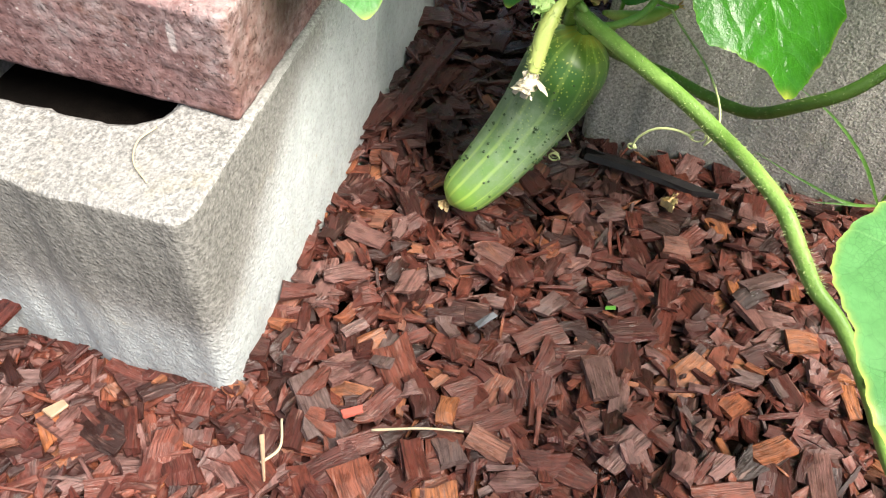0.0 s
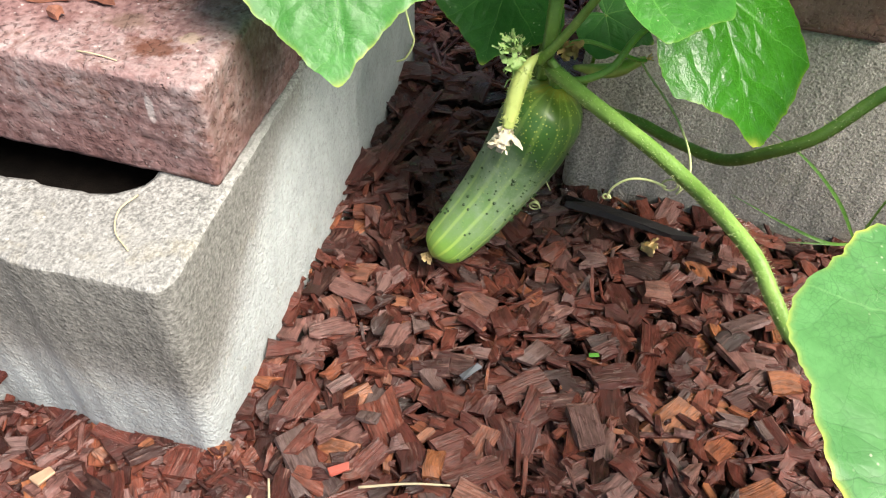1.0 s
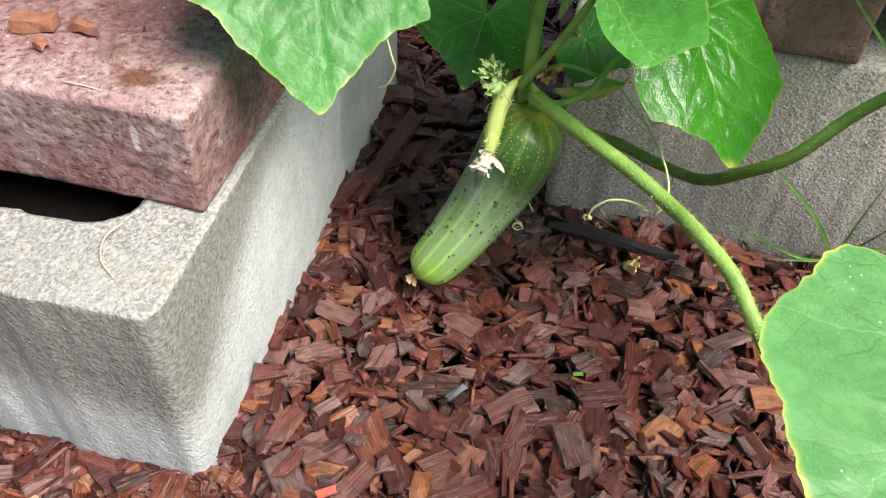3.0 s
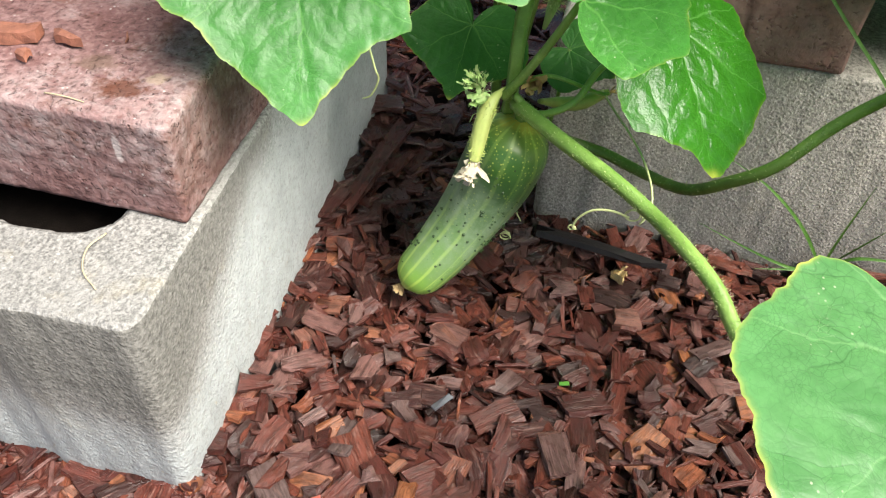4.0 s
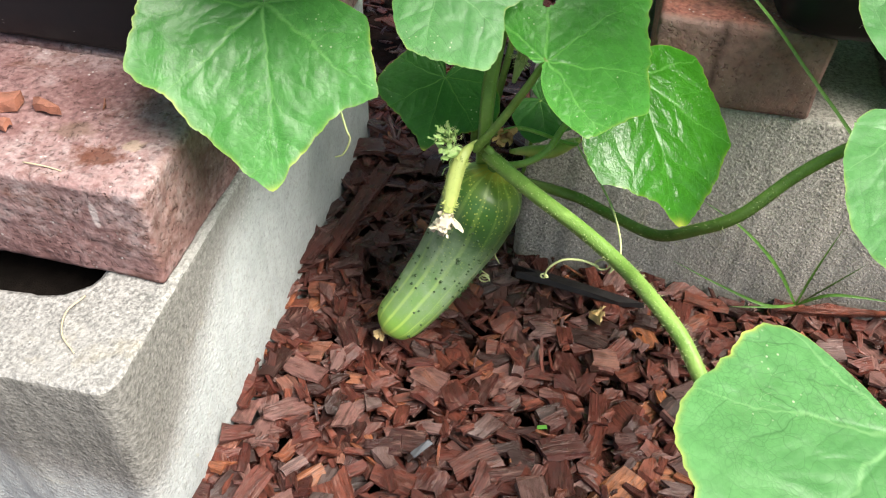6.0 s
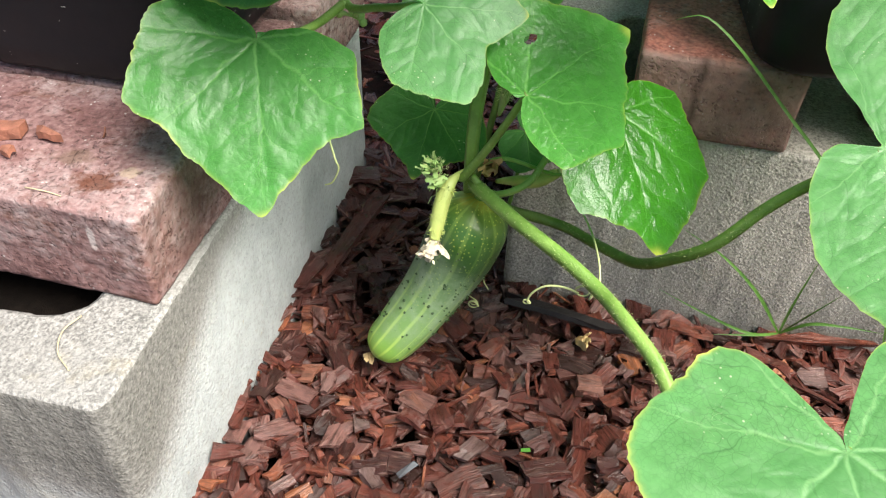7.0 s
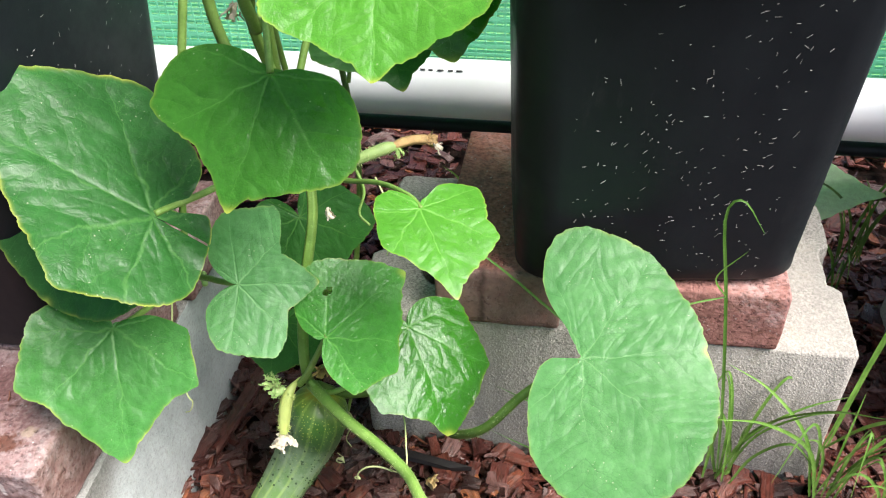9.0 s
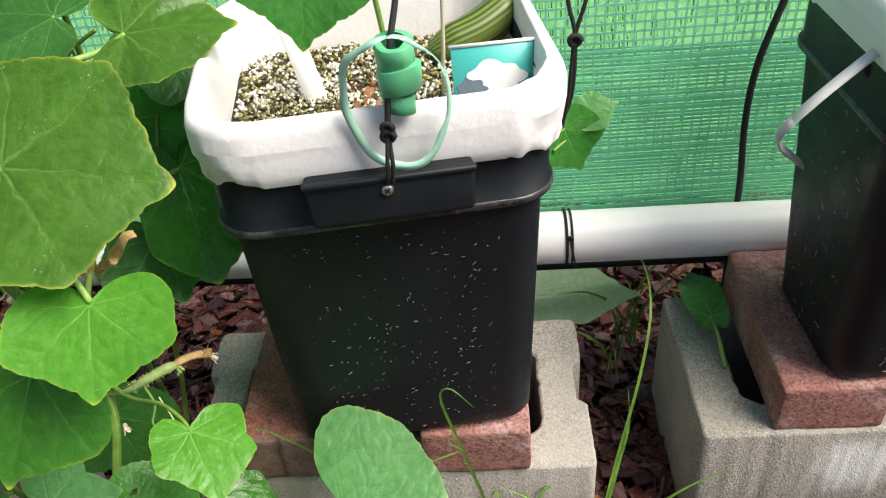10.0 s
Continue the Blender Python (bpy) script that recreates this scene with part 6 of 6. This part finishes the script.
tuft = thing("grass_tuft", "sprawling green grass tuft at the foot of the block", "grass", "grass tufts", at=(0, 0, 0))
B0 = (0.354, 0.286, -0.004)
for pts, w in (([B0, (0.33, 0.287, 0.03), (0.3, 0.287, 0.058), (0.267, 0.286, 0.078)], 0.0016), ([B0, (0.33, 0.27, 0.006), (0.3, 0.276, 0.01), (0.262, 0.285, 0.018)], 0.0014),
               ([B0, (0.335, 0.268, 0.008), (0.304, 0.258, 0.01)], 0.0013), ([B0, (0.352, 0.275, 0.04), (0.352, 0.262, 0.095)], 0.0016),
               ([B0, (0.36, 0.27, 0.03), (0.374, 0.26, 0.069)], 0.0014), ([B0, (0.37, 0.283, 0.014), (0.392, 0.283, 0.018), (0.42, 0.286, 0.016)], 0.0016)):
    blade(tuft, pts, w * 0.8, GRASS_DARK)
hook = thing("grass_blade_long", "single long grass blade curling over the brick", "grass", "grass tufts", at=(0, 0, 0))
blade(hook, [(0.425, 0.283, -0.004), (0.41, 0.2825, 0.05), (0.378, 0.282, 0.106), (0.335, 0.282, 0.153), (0.306, 0.281, 0.182), (0.276, 0.28, 0.213), (0.255, 0.28, 0.231), (0.243, 0.28, 0.236), (0.231, 0.281, 0.231)], 0.0012, GRASS_DARK)


def random_tuft(cx, cy, n, h, seed, label):
    rnd = random.Random(seed)
    ob = thing("grass_tuft", label, "grass", "grass tufts", at=(0, 0, 0))
    for _ in range(n):
        a = rnd.uniform(0, 2 * math.pi)
        b = (cx + rnd.uniform(-0.012, 0.012), cy + rnd.uniform(-0.006, 0.006), -0.006)
        hh = h * rnd.uniform(0.45, 1.0)
        out = hh * rnd.uniform(0.25, 0.9)
        dx, dy = math.cos(a) * out, min(0.2, math.sin(a)) * out * 0.8
        top = hh if rnd.random() < 0.6 else hh * 0.5
        blade(ob, [b, (b[0] + dx * 0.2, b[1] + dy * 0.2, hh * 0.5), (b[0] + dx * 0.6, b[1] + dy * 0.6, hh * 0.85), (b[0] + dx, b[1] + dy, top)], rnd.uniform(0.0011, 0.002))


random_tuft(0.462, 0.281, 11, 0.16, 2, "upright green grass tuft before the block")
random_tuft(0.548, 0.275, 12, 0.15, 3, "green grass tuft at the corner of the block")
random_tuft(0.60, 0.26, 9, 0.12, 4, "loose green grass tuft in the mulch")
random_tuft(0.60, 0.545, 4, 0.13, 6, "thin green grass tuft before the pipe")
random_tuft(0.63, 0.60, 10, 0.15, 7, "thin green grass tuft before the pipe")
random_tuft(0.70, 0.60, 8, 0.14, 8, "thin green grass tuft before the pipe")
random_tuft(0.17, 0.56, 12, 0.09, 9, "low green weeds before the pipe")
random_tuft(0.22, 0.60, 12, 0.09, 10, "low green weeds before the pipe")
tall = thing("grass_blade_long", "tall flowering grass stem leaning before the bin", "grass", "grass tufts", at=(0, 0, 0))
blade(tall, [(0.462, 0.28, 0), (0.445, 0.262, 0.12), (0.425, 0.246, 0.24), (0.412, 0.24, 0.31), (0.42, 0.238, 0.325), (0.437, 0.24, 0.30)], 0.0014, GRASS_DARK)
blade(tall, [(0.425, 0.246, 0.24), (0.415, 0.24, 0.262), (0.43, 0.24, 0.285)], 0.0006)
blade(tall, [(0.425, 0.246, 0.24), (0.40, 0.24, 0.235), (0.385, 0.24, 0.22)], 0.0006)
long2 = thing("grass_blade_long", "long arching grass blade between the blocks", "grass", "grass tufts", at=(0, 0, 0))
blade(long2, [(0.556, 0.32, 0), (0.572, 0.335, 0.1), (0.59, 0.352, 0.2), (0.602, 0.385, 0.255), (0.606, 0.44, 0.262), (0.604, 0.5, 0.24)], 0.0017)
blade(long2, [(0.56, 0.322, 0), (0.575, 0.34, 0.08), (0.583, 0.345, 0.14), (0.58, 0.35, 0.19)], 0.0018)
blade(long2, [(0.553, 0.318, 0), (0.58, 0.31, 0.05), (0.61, 0.30, 0.075), (0.645, 0.30, 0.06), (0.66, 0.29, 0.03)], 0.002)

fallen = thing("fallen_leaf", "pale upturned leaf lying on mulch behind the bin", "leaf")
leaf((0.5, 0.61, 0.075), (0.634, 0.575, 0.115), (0.05, -0.35, 0.93), leaf_material("leaf_underside", (0.46, 0.62, 0.36), (0.54, 0.7, 0.43), (0.56, 0.68, 0.46), 0.6, 0.1), fallen, "wide", 0.42, 0.42, seed=31, rim=0.1, name="blade")
tube("stalk", [(0.5, 0.61, 0.075), (0.48, 0.61, 0.04), (0.45, 0.62, 0.0)], [0.002, 0.0016], STEM, fallen, n=14, seg=8)
picked = thing("fallen_leaf", "plucked green leaf with its stalk lying on a block", "leaf")
leaf((0.690, 0.474, 0.16), (0.687, 0.562, 0.158), (-0.1, -0.3, 0.95), LEAF, picked, "narrow", 0.5, 0.5, cup=0.8, seed=32, rim=0.2, name="blade")
tube("stalk", [(0.690, 0.474, 0.16), (0.692, 0.445, 0.157), (0.691, 0.41, 0.149)], [0.0018, 0.0024], STEM, picked, n=16, seg=8)

def bed(x, y):
    """How far the mulch lies above its mean level: it falls away from the near edge and is banked against the pale block."""
    fall = float(np.interp(y, [-0.2, 0.0, 0.09, 0.18, 0.26, 0.32, 0.5], [0.009, 0.008, 0.004, -0.003, -0.012, -0.014, -0.01]))
    if x < 0.12 and -0.12 < y < 0.4:
        dx = max(0.0, x - (0.009 - 0.044 * y), -0.19 - x)
        dy = max(0.0, 0.004 - y)
        bank = float(np.interp(y, [0.0, 0.06, 0.1, 0.2, 0.25, 0.3, 0.35], [0.010, 0.010, 0.0125, 0.0145, 0.018, 0.0215, 0.024]))
        fall += max(0.0, bank - fall) * math.exp(-math.hypot(dx, dy) / 0.026)
    return fall + 0.004 * noise.noise((x * 11, y * 11, 4.0))


for pts, name, label, mat, r in (
        ([(-0.029, 0.052, 0.1447), (-0.031, 0.04, 0.146), (-0.026, 0.028, 0.1455), (-0.015, 0.02, 0.1447)], "dry_tendril", "dry straw-coloured tendril on the block", STRAW, 0.0005),
        ([(-0.057, 0.076, 0.2013), (-0.05, 0.075, 0.2025), (-0.044, 0.0755, 0.2018), (-0.037, 0.075, 0.2013)], "twig", "tiny dry twig lying on the brick", STRAW, 0.0004),
        ([(0.044, -0.03, 0.007), (0.05, -0.02, 0.009), (0.044, -0.005, 0.008)], "twig", "thin pale twig lying on the mulch", STRAW, 0.0009),
        ([(0.09, 0.004, 0.008), (0.115, 0.012, 0.01), (0.135, 0.018, 0.008)], "twig", "thin pale twig lying on the mulch", STRAW, 0.0008)):
    if pts[0][2] < 0.1:
        pts = [(x, y, z + bed(x, y)) for x, y, z in pts]
    o = tube(name, pts, [r, r * 0.7], mat, n=20, seg=6)
    tagged(o, label, "twig" if name == "twig" else "tendril")


def litter(name, label, category, at, size, rz, material, rx=0, ry=0):
    bm = box_bm(*size, min(size) * 0.25, 1)
    for q in bm.verts:
        q.co += noise.noise_vector(q.co * 260 + Vector(at) * 50) * min(size) * 1.1
    o = part(name, bm, material, smooth=False)
    o.matrix_basis = pose(at[0], at[1], at[2] + bed(at[0], at[1]) - 0.002, rx, ry, rz)
    return tagged(o, label, category)


GREYCHIP = plain("grey_chip", (0.12, 0.125, 0.14), 0.6, vary=0.5, scale=200)
PALE_WOOD = plain("pale_wood", (0.42, 0.27, 0.17), 0.8, vary=0.4, scale=120)
litter("grey_splinter", "small slate-grey splinter lying on the mulch", "splinter", (0.126, 0.092, 0.012), (0.014, 0.0055, 0.002), 55, GREYCHIP)
litter("leaf_scrap", "tiny bright green leaf scrap on the mulch", "leaf", (0.193, 0.126, 0.011), (0.0055, 0.0022, 0.0007), 10, LEAF_LIME, 14, -10)
petals("fallen_petal", (0.21, 0.238, -0.004), (0.9, -0.3, 0.25), plain("yellowed_petal", (0.72, 0.52, 0.24), 0.7, vary=0.35, scale=200), 6, 0.012, 61, "", wide=2.0).parent = None
tagged(bpy.data.objects["fallen_petal"], "dried cream flower fallen on the mulch", "flower")
litter("pale_splinter", "pale fresh wood splinter on the mulch", "splinter", (-0.066, -0.038, 0.009), (0.011, 0.005, 0.002), 60, PALE_WOOD)
litter("pale_splinter", "pale long wood splinter on the mulch", "splinter", (0.044, -0.028, 0.010), (0.024, 0.0022, 0.0018), -62, PALE_WOOD, 0, 8)
litter("petal_scrap", "small coral-red scrap on the mulch", "scrap", (0.077, 0.011, 0.011), (0.010, 0.005, 0.002), 30, plain("coral_scrap", (0.42, 0.09, 0.06), 0.6))


# ---------------------------------------------------------------- mulch
def chip_shape(rnd, l, w, h):
    """A split chip of bark: a slab with torn, stepped ends, its grain along x."""
    cols, rows = 3, 4
    ys = (-0.5, rnd.uniform(-0.2, 0.2), 0.5)
    bow, twist = rnd.uniform(-0.5, 0.5) * h, rnd.uniform(-0.3, 0.3)
    torn = rnd.choice((0.08, 0.2, 0.3, 0.42))
    ends = [(rnd.uniform(0, torn), rnd.uniform(0, torn)) for _ in range(cols)]
    taper = (rnd.uniform(0.65, 1.05), rnd.uniform(0.3 if torn > 0.25 else 0.7, 1.05))
    step = rnd.uniform(0.6, 1.0)
    verts = []
    for side in (1, -1):
        for c in range(cols):
            for r in range(rows):
                u = r / (rows - 1)
                x = l * (-0.5 + ends[c][0] + u * (1 - ends[c][0] - ends[c][1]))
                tw = taper[0] + (taper[1] - taper[0]) * u
                y = ys[c] * w * tw * (1.0 if side > 0 else 1.08) * rnd.uniform(0.82, 1.08)
                edge = 0.85 if (c != 1 or r in (0, rows - 1)) else 1.0
                edge *= step if c == 0 and side > 0 else 1.0
                z = side * h * 0.5 * edge * rnd.uniform(0.8, 1.08) + bow * math.sin(math.pi * u) + twist * h * (u - 0.5) * ys[c] * 2
                verts.append((x, y, z))
    n = cols * rows
    faces = []
    for c in range(cols - 1):
        for r in range(rows - 1):
            a = c * rows + r
            faces.append((a, a + 1, a + rows + 1, a + rows)[::-1])
            faces.append((n + a, n + a + 1, n + a + rows + 1, n + a + rows))
    for r in range(rows - 1):
        faces.append((r, r + 1, n + r + 1, n + r))
        a = (cols - 1) * rows + r
        faces.append((a + 1, a, n + a, n + a + 1))
    for c in range(cols - 1):
        a = c * rows
        faces.append((a + rows, a, n + a, n + a + rows))
        a = c * rows + rows - 1
        faces.append((a, a + rows, n + a + rows, n + a))
    return verts, faces


def chip_size(rnd, k=1.0):
    q = rnd.random()
    if q < 0.3:
        l = rnd.uniform(0.017, 0.033) * k
        return l, l * rnd.uniform(0.36, 0.72), rnd.uniform(0.002, 0.005)
    if q < 0.6:
        l = rnd.uniform(0.010, 0.022) * k
        return l, l * rnd.uniform(0.22, 0.5), rnd.uniform(0.0015, 0.0035)
    if q < 0.72:
        l = rnd.uniform(0.005, 0.011) * k
        return l, l * rnd.uniform(0.25, 0.7), rnd.uniform(0.001, 0.0025)
    l = rnd.uniform(0.013, 0.036) * k
    return l, rnd.uniform(0.0014, 0.0042) * k, rnd.uniform(0.001, 0.0028)


def blocked(x, y):
    """Inside the blocks, where no chip can lie on top."""
    return (-0.185 < x < 0.0 and 0.012 < y < 0.4) or (0.152 < x < 0.54 and 0.305 < y < 0.49) or (0.66 < x < 1.05 and 0.335 < y < 0.52)


def mulch():
    rnd = random.Random(12)
    ob = thing("wood_mulch", "reddish-brown shredded bark mulch spread over the bed", "mulch", kind="stuff")
    verts, faces, uvs = [], [], []
    def spread(n, x0, x1, y0, y1, k):
        count = 0
        while count < n:
            x, y = rnd.uniform(x0, x1), rnd.uniform(y0, y1)
            count += 1
            if blocked(x, y) or (0.09 < x < 0.14 and 0.19 < y < 0.23 and rnd.random() < 0.3):
                continue
            l, w, h = chip_size(rnd, k)
            v, f = chip_shape(rnd, l, w, h)
            layer = rnd.random()
            flat = 0.75 + 0.35 * (1 - layer)
            m = pose(x, y, bed(x, y) - 0.015 + 0.016 * layer, rnd.gauss(0, 13) * flat, rnd.gauss(0, 11) * flat, rnd.uniform(0, 360))
            b = len(verts)
            ou, ov = rnd.random() * 5, rnd.random() * 5
            verts.extend(m @ Vector(p) for p in v)
            for face in f:
                faces.append(tuple(b + i for i in face))
                uvs.extend((v[i][0] + ou, v[i][1] + v[i][2] + ov) for i in face)
    spread(9200, -0.03, 0.62, -0.16, 0.33, 1.0)
    spread(800, -0.02, 0.45, -0.16, 0.06, 1.4)
    spread(160, -0.24, 0.0, -0.18, 0.0, 1.45)
    spread(2600, -0.26, 0.02, -0.2, 0.02, 1.05)
    spread(3600, -0.03, 0.68, 0.3, 0.72, 1.15)
    spread(2200, 0.5, 1.2, 0.0, 0.72, 1.2)
    spread(1500, -0.5, 0.9, -0.75, -0.16, 1.3)
    spread(2600, -1.0, 1.7, -1.1, -0.16, 1.6)
    spread(900, -1.0, -0.24, -0.16, 0.9, 1.6)
    spread(900, 1.05, 1.7, -0.16, 0.9, 1.6)
    spread(500, -0.6, 0.0, 0.38, 0.72, 1.3)
    spread(1900, -0.4, 1.2, 0.7, 0.94, 1.5)
    me = bpy.data.meshes.new("chips")
    me.from_pydata([tuple(p) for p in verts], [], faces)
    lay = me.uv_layers.new(name="UVMap")
    lay.data.foreach_set("uv", np.array(uvs, np.float32).ravel())
    me.materials.append(CHIP)
    c = new("chips", me)
    c.parent = ob
    c["kind"] = "stuff"
    # single chips on top of the near bed
    shapes = []
    for k in range(24):
        l = rnd.uniform(0.012, 0.025)
        v, f = chip_shape(rnd, *((l, l * rnd.uniform(0.4, 0.75), rnd.uniform(0.0025, 0.005)) if k % 2 else chip_size(rnd, 1.1)))
        me = bpy.data.meshes.new("wood_chip")
        me.from_pydata(v, [], f)
        lay = me.uv_layers.new(name="UVMap")
        uv = [(v[i][0] + k, v[i][1] + v[i][2]) for face in f for i in face]
        lay.data.foreach_set("uv", np.array(uv, np.float32).ravel())
        me.materials.append(CHIP_ONE)
        shapes.append(me)
    made = 0
    while made < 280:
        x, y = rnd.uniform(0.01, 0.42), rnd.uniform(-0.09, 0.28)
        if blocked(x, y) or (0.06 < x < 0.165 and 0.165 < y < 0.26):
            continue
        o = new("wood_chip", rnd.choice(shapes))
        o.matrix_basis = pose(x, y, bed(x, y) + 0.003 + rnd.uniform(-0.002, 0.002), rnd.gauss(0, 7), rnd.gauss(0, 7), rnd.uniform(0, 360))
        o.parent = ob
        made += 1
    # pieces that stand out
    for at, rz, l, w, h, ry, rx in (((0.02, 0.29, 0.006), 84, 0.13, 0.014, 0.005, 2, 8), ((0.004, 0.235, 0.004), 80, 0.05, 0.022, 0.004, 0, 6), ((0.20, 0.262, 0.006), -7, 0.1, 0.012, 0.006, 0, -15),
                                    ((0.382, 0.289, 0.008), 8, 0.085, 0.009, 0.012, 0, 30), ((-0.118, -0.004, 0.022), 55, 0.055, 0.014, 0.005, -32, 10), ((-0.14, -0.02, 0.012), 40, 0.045, 0.016, 0.005, -12, 5),
                                    ((0.019, 0.07, 0.010), 15, 0.024, 0.013, 0.004, -6, 8), ((0.077, 0.1, 0.010), 82, 0.022, 0.017, 0.003, 4, -3)):
        v, f = chip_shape(rnd, l, w, h)
        me = bpy.data.meshes.new("wood_chip")
        me.from_pydata(v, [], f)
        lay = me.uv_layers.new(name="UVMap")
        lay.data.foreach_set("uv", np.array([(v[i][0] + rz, v[i][1] + v[i][2]) for face in f for i in face], np.float32).ravel())
        me.materials.append(CHARRED if l == 0.1 else CHIP_ONE)
        o = new("wood_chip", me)
        o.matrix_basis = pose(at[0], at[1], at[2] + bed(at[0], at[1]), rx, ry, rz)
        o.parent = ob
    return ob


mulch()

brick_litter = random.Random(77)
for at, rz, size in (((-0.0925, 0.111, 0.2052), 20, (0.022, 0.0135, 0.007)), ((-0.0695, 0.113, 0.2045), -6, (0.02, 0.0065, 0.006)), ((-0.08, 0.0955, 0.2035), 75, (0.013, 0.006, 0.004)), ((-0.0445, 0.1255, 0.2025), 118, (0.009, 0.0018, 0.0015))):
    v, f = chip_shape(brick_litter, *size)
    o = raw("bark_chip", v, f, ORANGE_BARK)
    lay = o.data.uv_layers.new(name="UVMap")
    lay.data.foreach_set("uv", np.array([(v[i][0] + rz, v[i][1] + v[i][2]) for face in f for i in face], np.float32).ravel())
    o.matrix_basis = pose(*at, 0, 0, rz)
    tagged(o, "reddish bark chip lying on top of the brick", "bark chip", "bark chips on the brick")


# ---------------------------------------------------------------- lawn behind the net
def lawn():
    rnd = random.Random(5)
    ob = thing("lawn_grass", "bright green mown lawn grass behind the net", "grass", kind="stuff", at=(0, 0, 0))
    v, f = [], []
    for _ in range(2600):
        x, y = rnd.uniform(-0.7, 2.3), 1.0 + 1.2 * rnd.random()
        h, a, w = rnd.uniform(0.02, 0.05), rnd.uniform(0, 6.283), rnd.uniform(0.0012, 0.0026)
        dx, dy = math.cos(a), math.sin(a)
        lean = h * rnd.uniform(0.1, 0.7)
        b = len(v)
        v += [(x - dy * w, y + dx * w, -0.02), (x + dy * w, y - dx * w, -0.02), (x + dx * lean * 0.35 + dy * w * 0.8, y + dy * lean * 0.35 - dx * w * 0.8, h * 0.6), (x + dx * lean * 0.35 - dy * w * 0.8, y + dy * lean * 0.35 + dx * w * 0.8, h * 0.6), (x + dx * lean, y + dy * lean, h)]
        f += [(b, b + 1, b + 2, b + 3), (b + 3, b + 2, b + 4)]
    raw("grass_blades", v, f, LAWN, ob)


LAWN = plain("lawn_blade", (0.14, 0.35, 0.13), 0.6, vary=0.3, scale=12)
lawn()
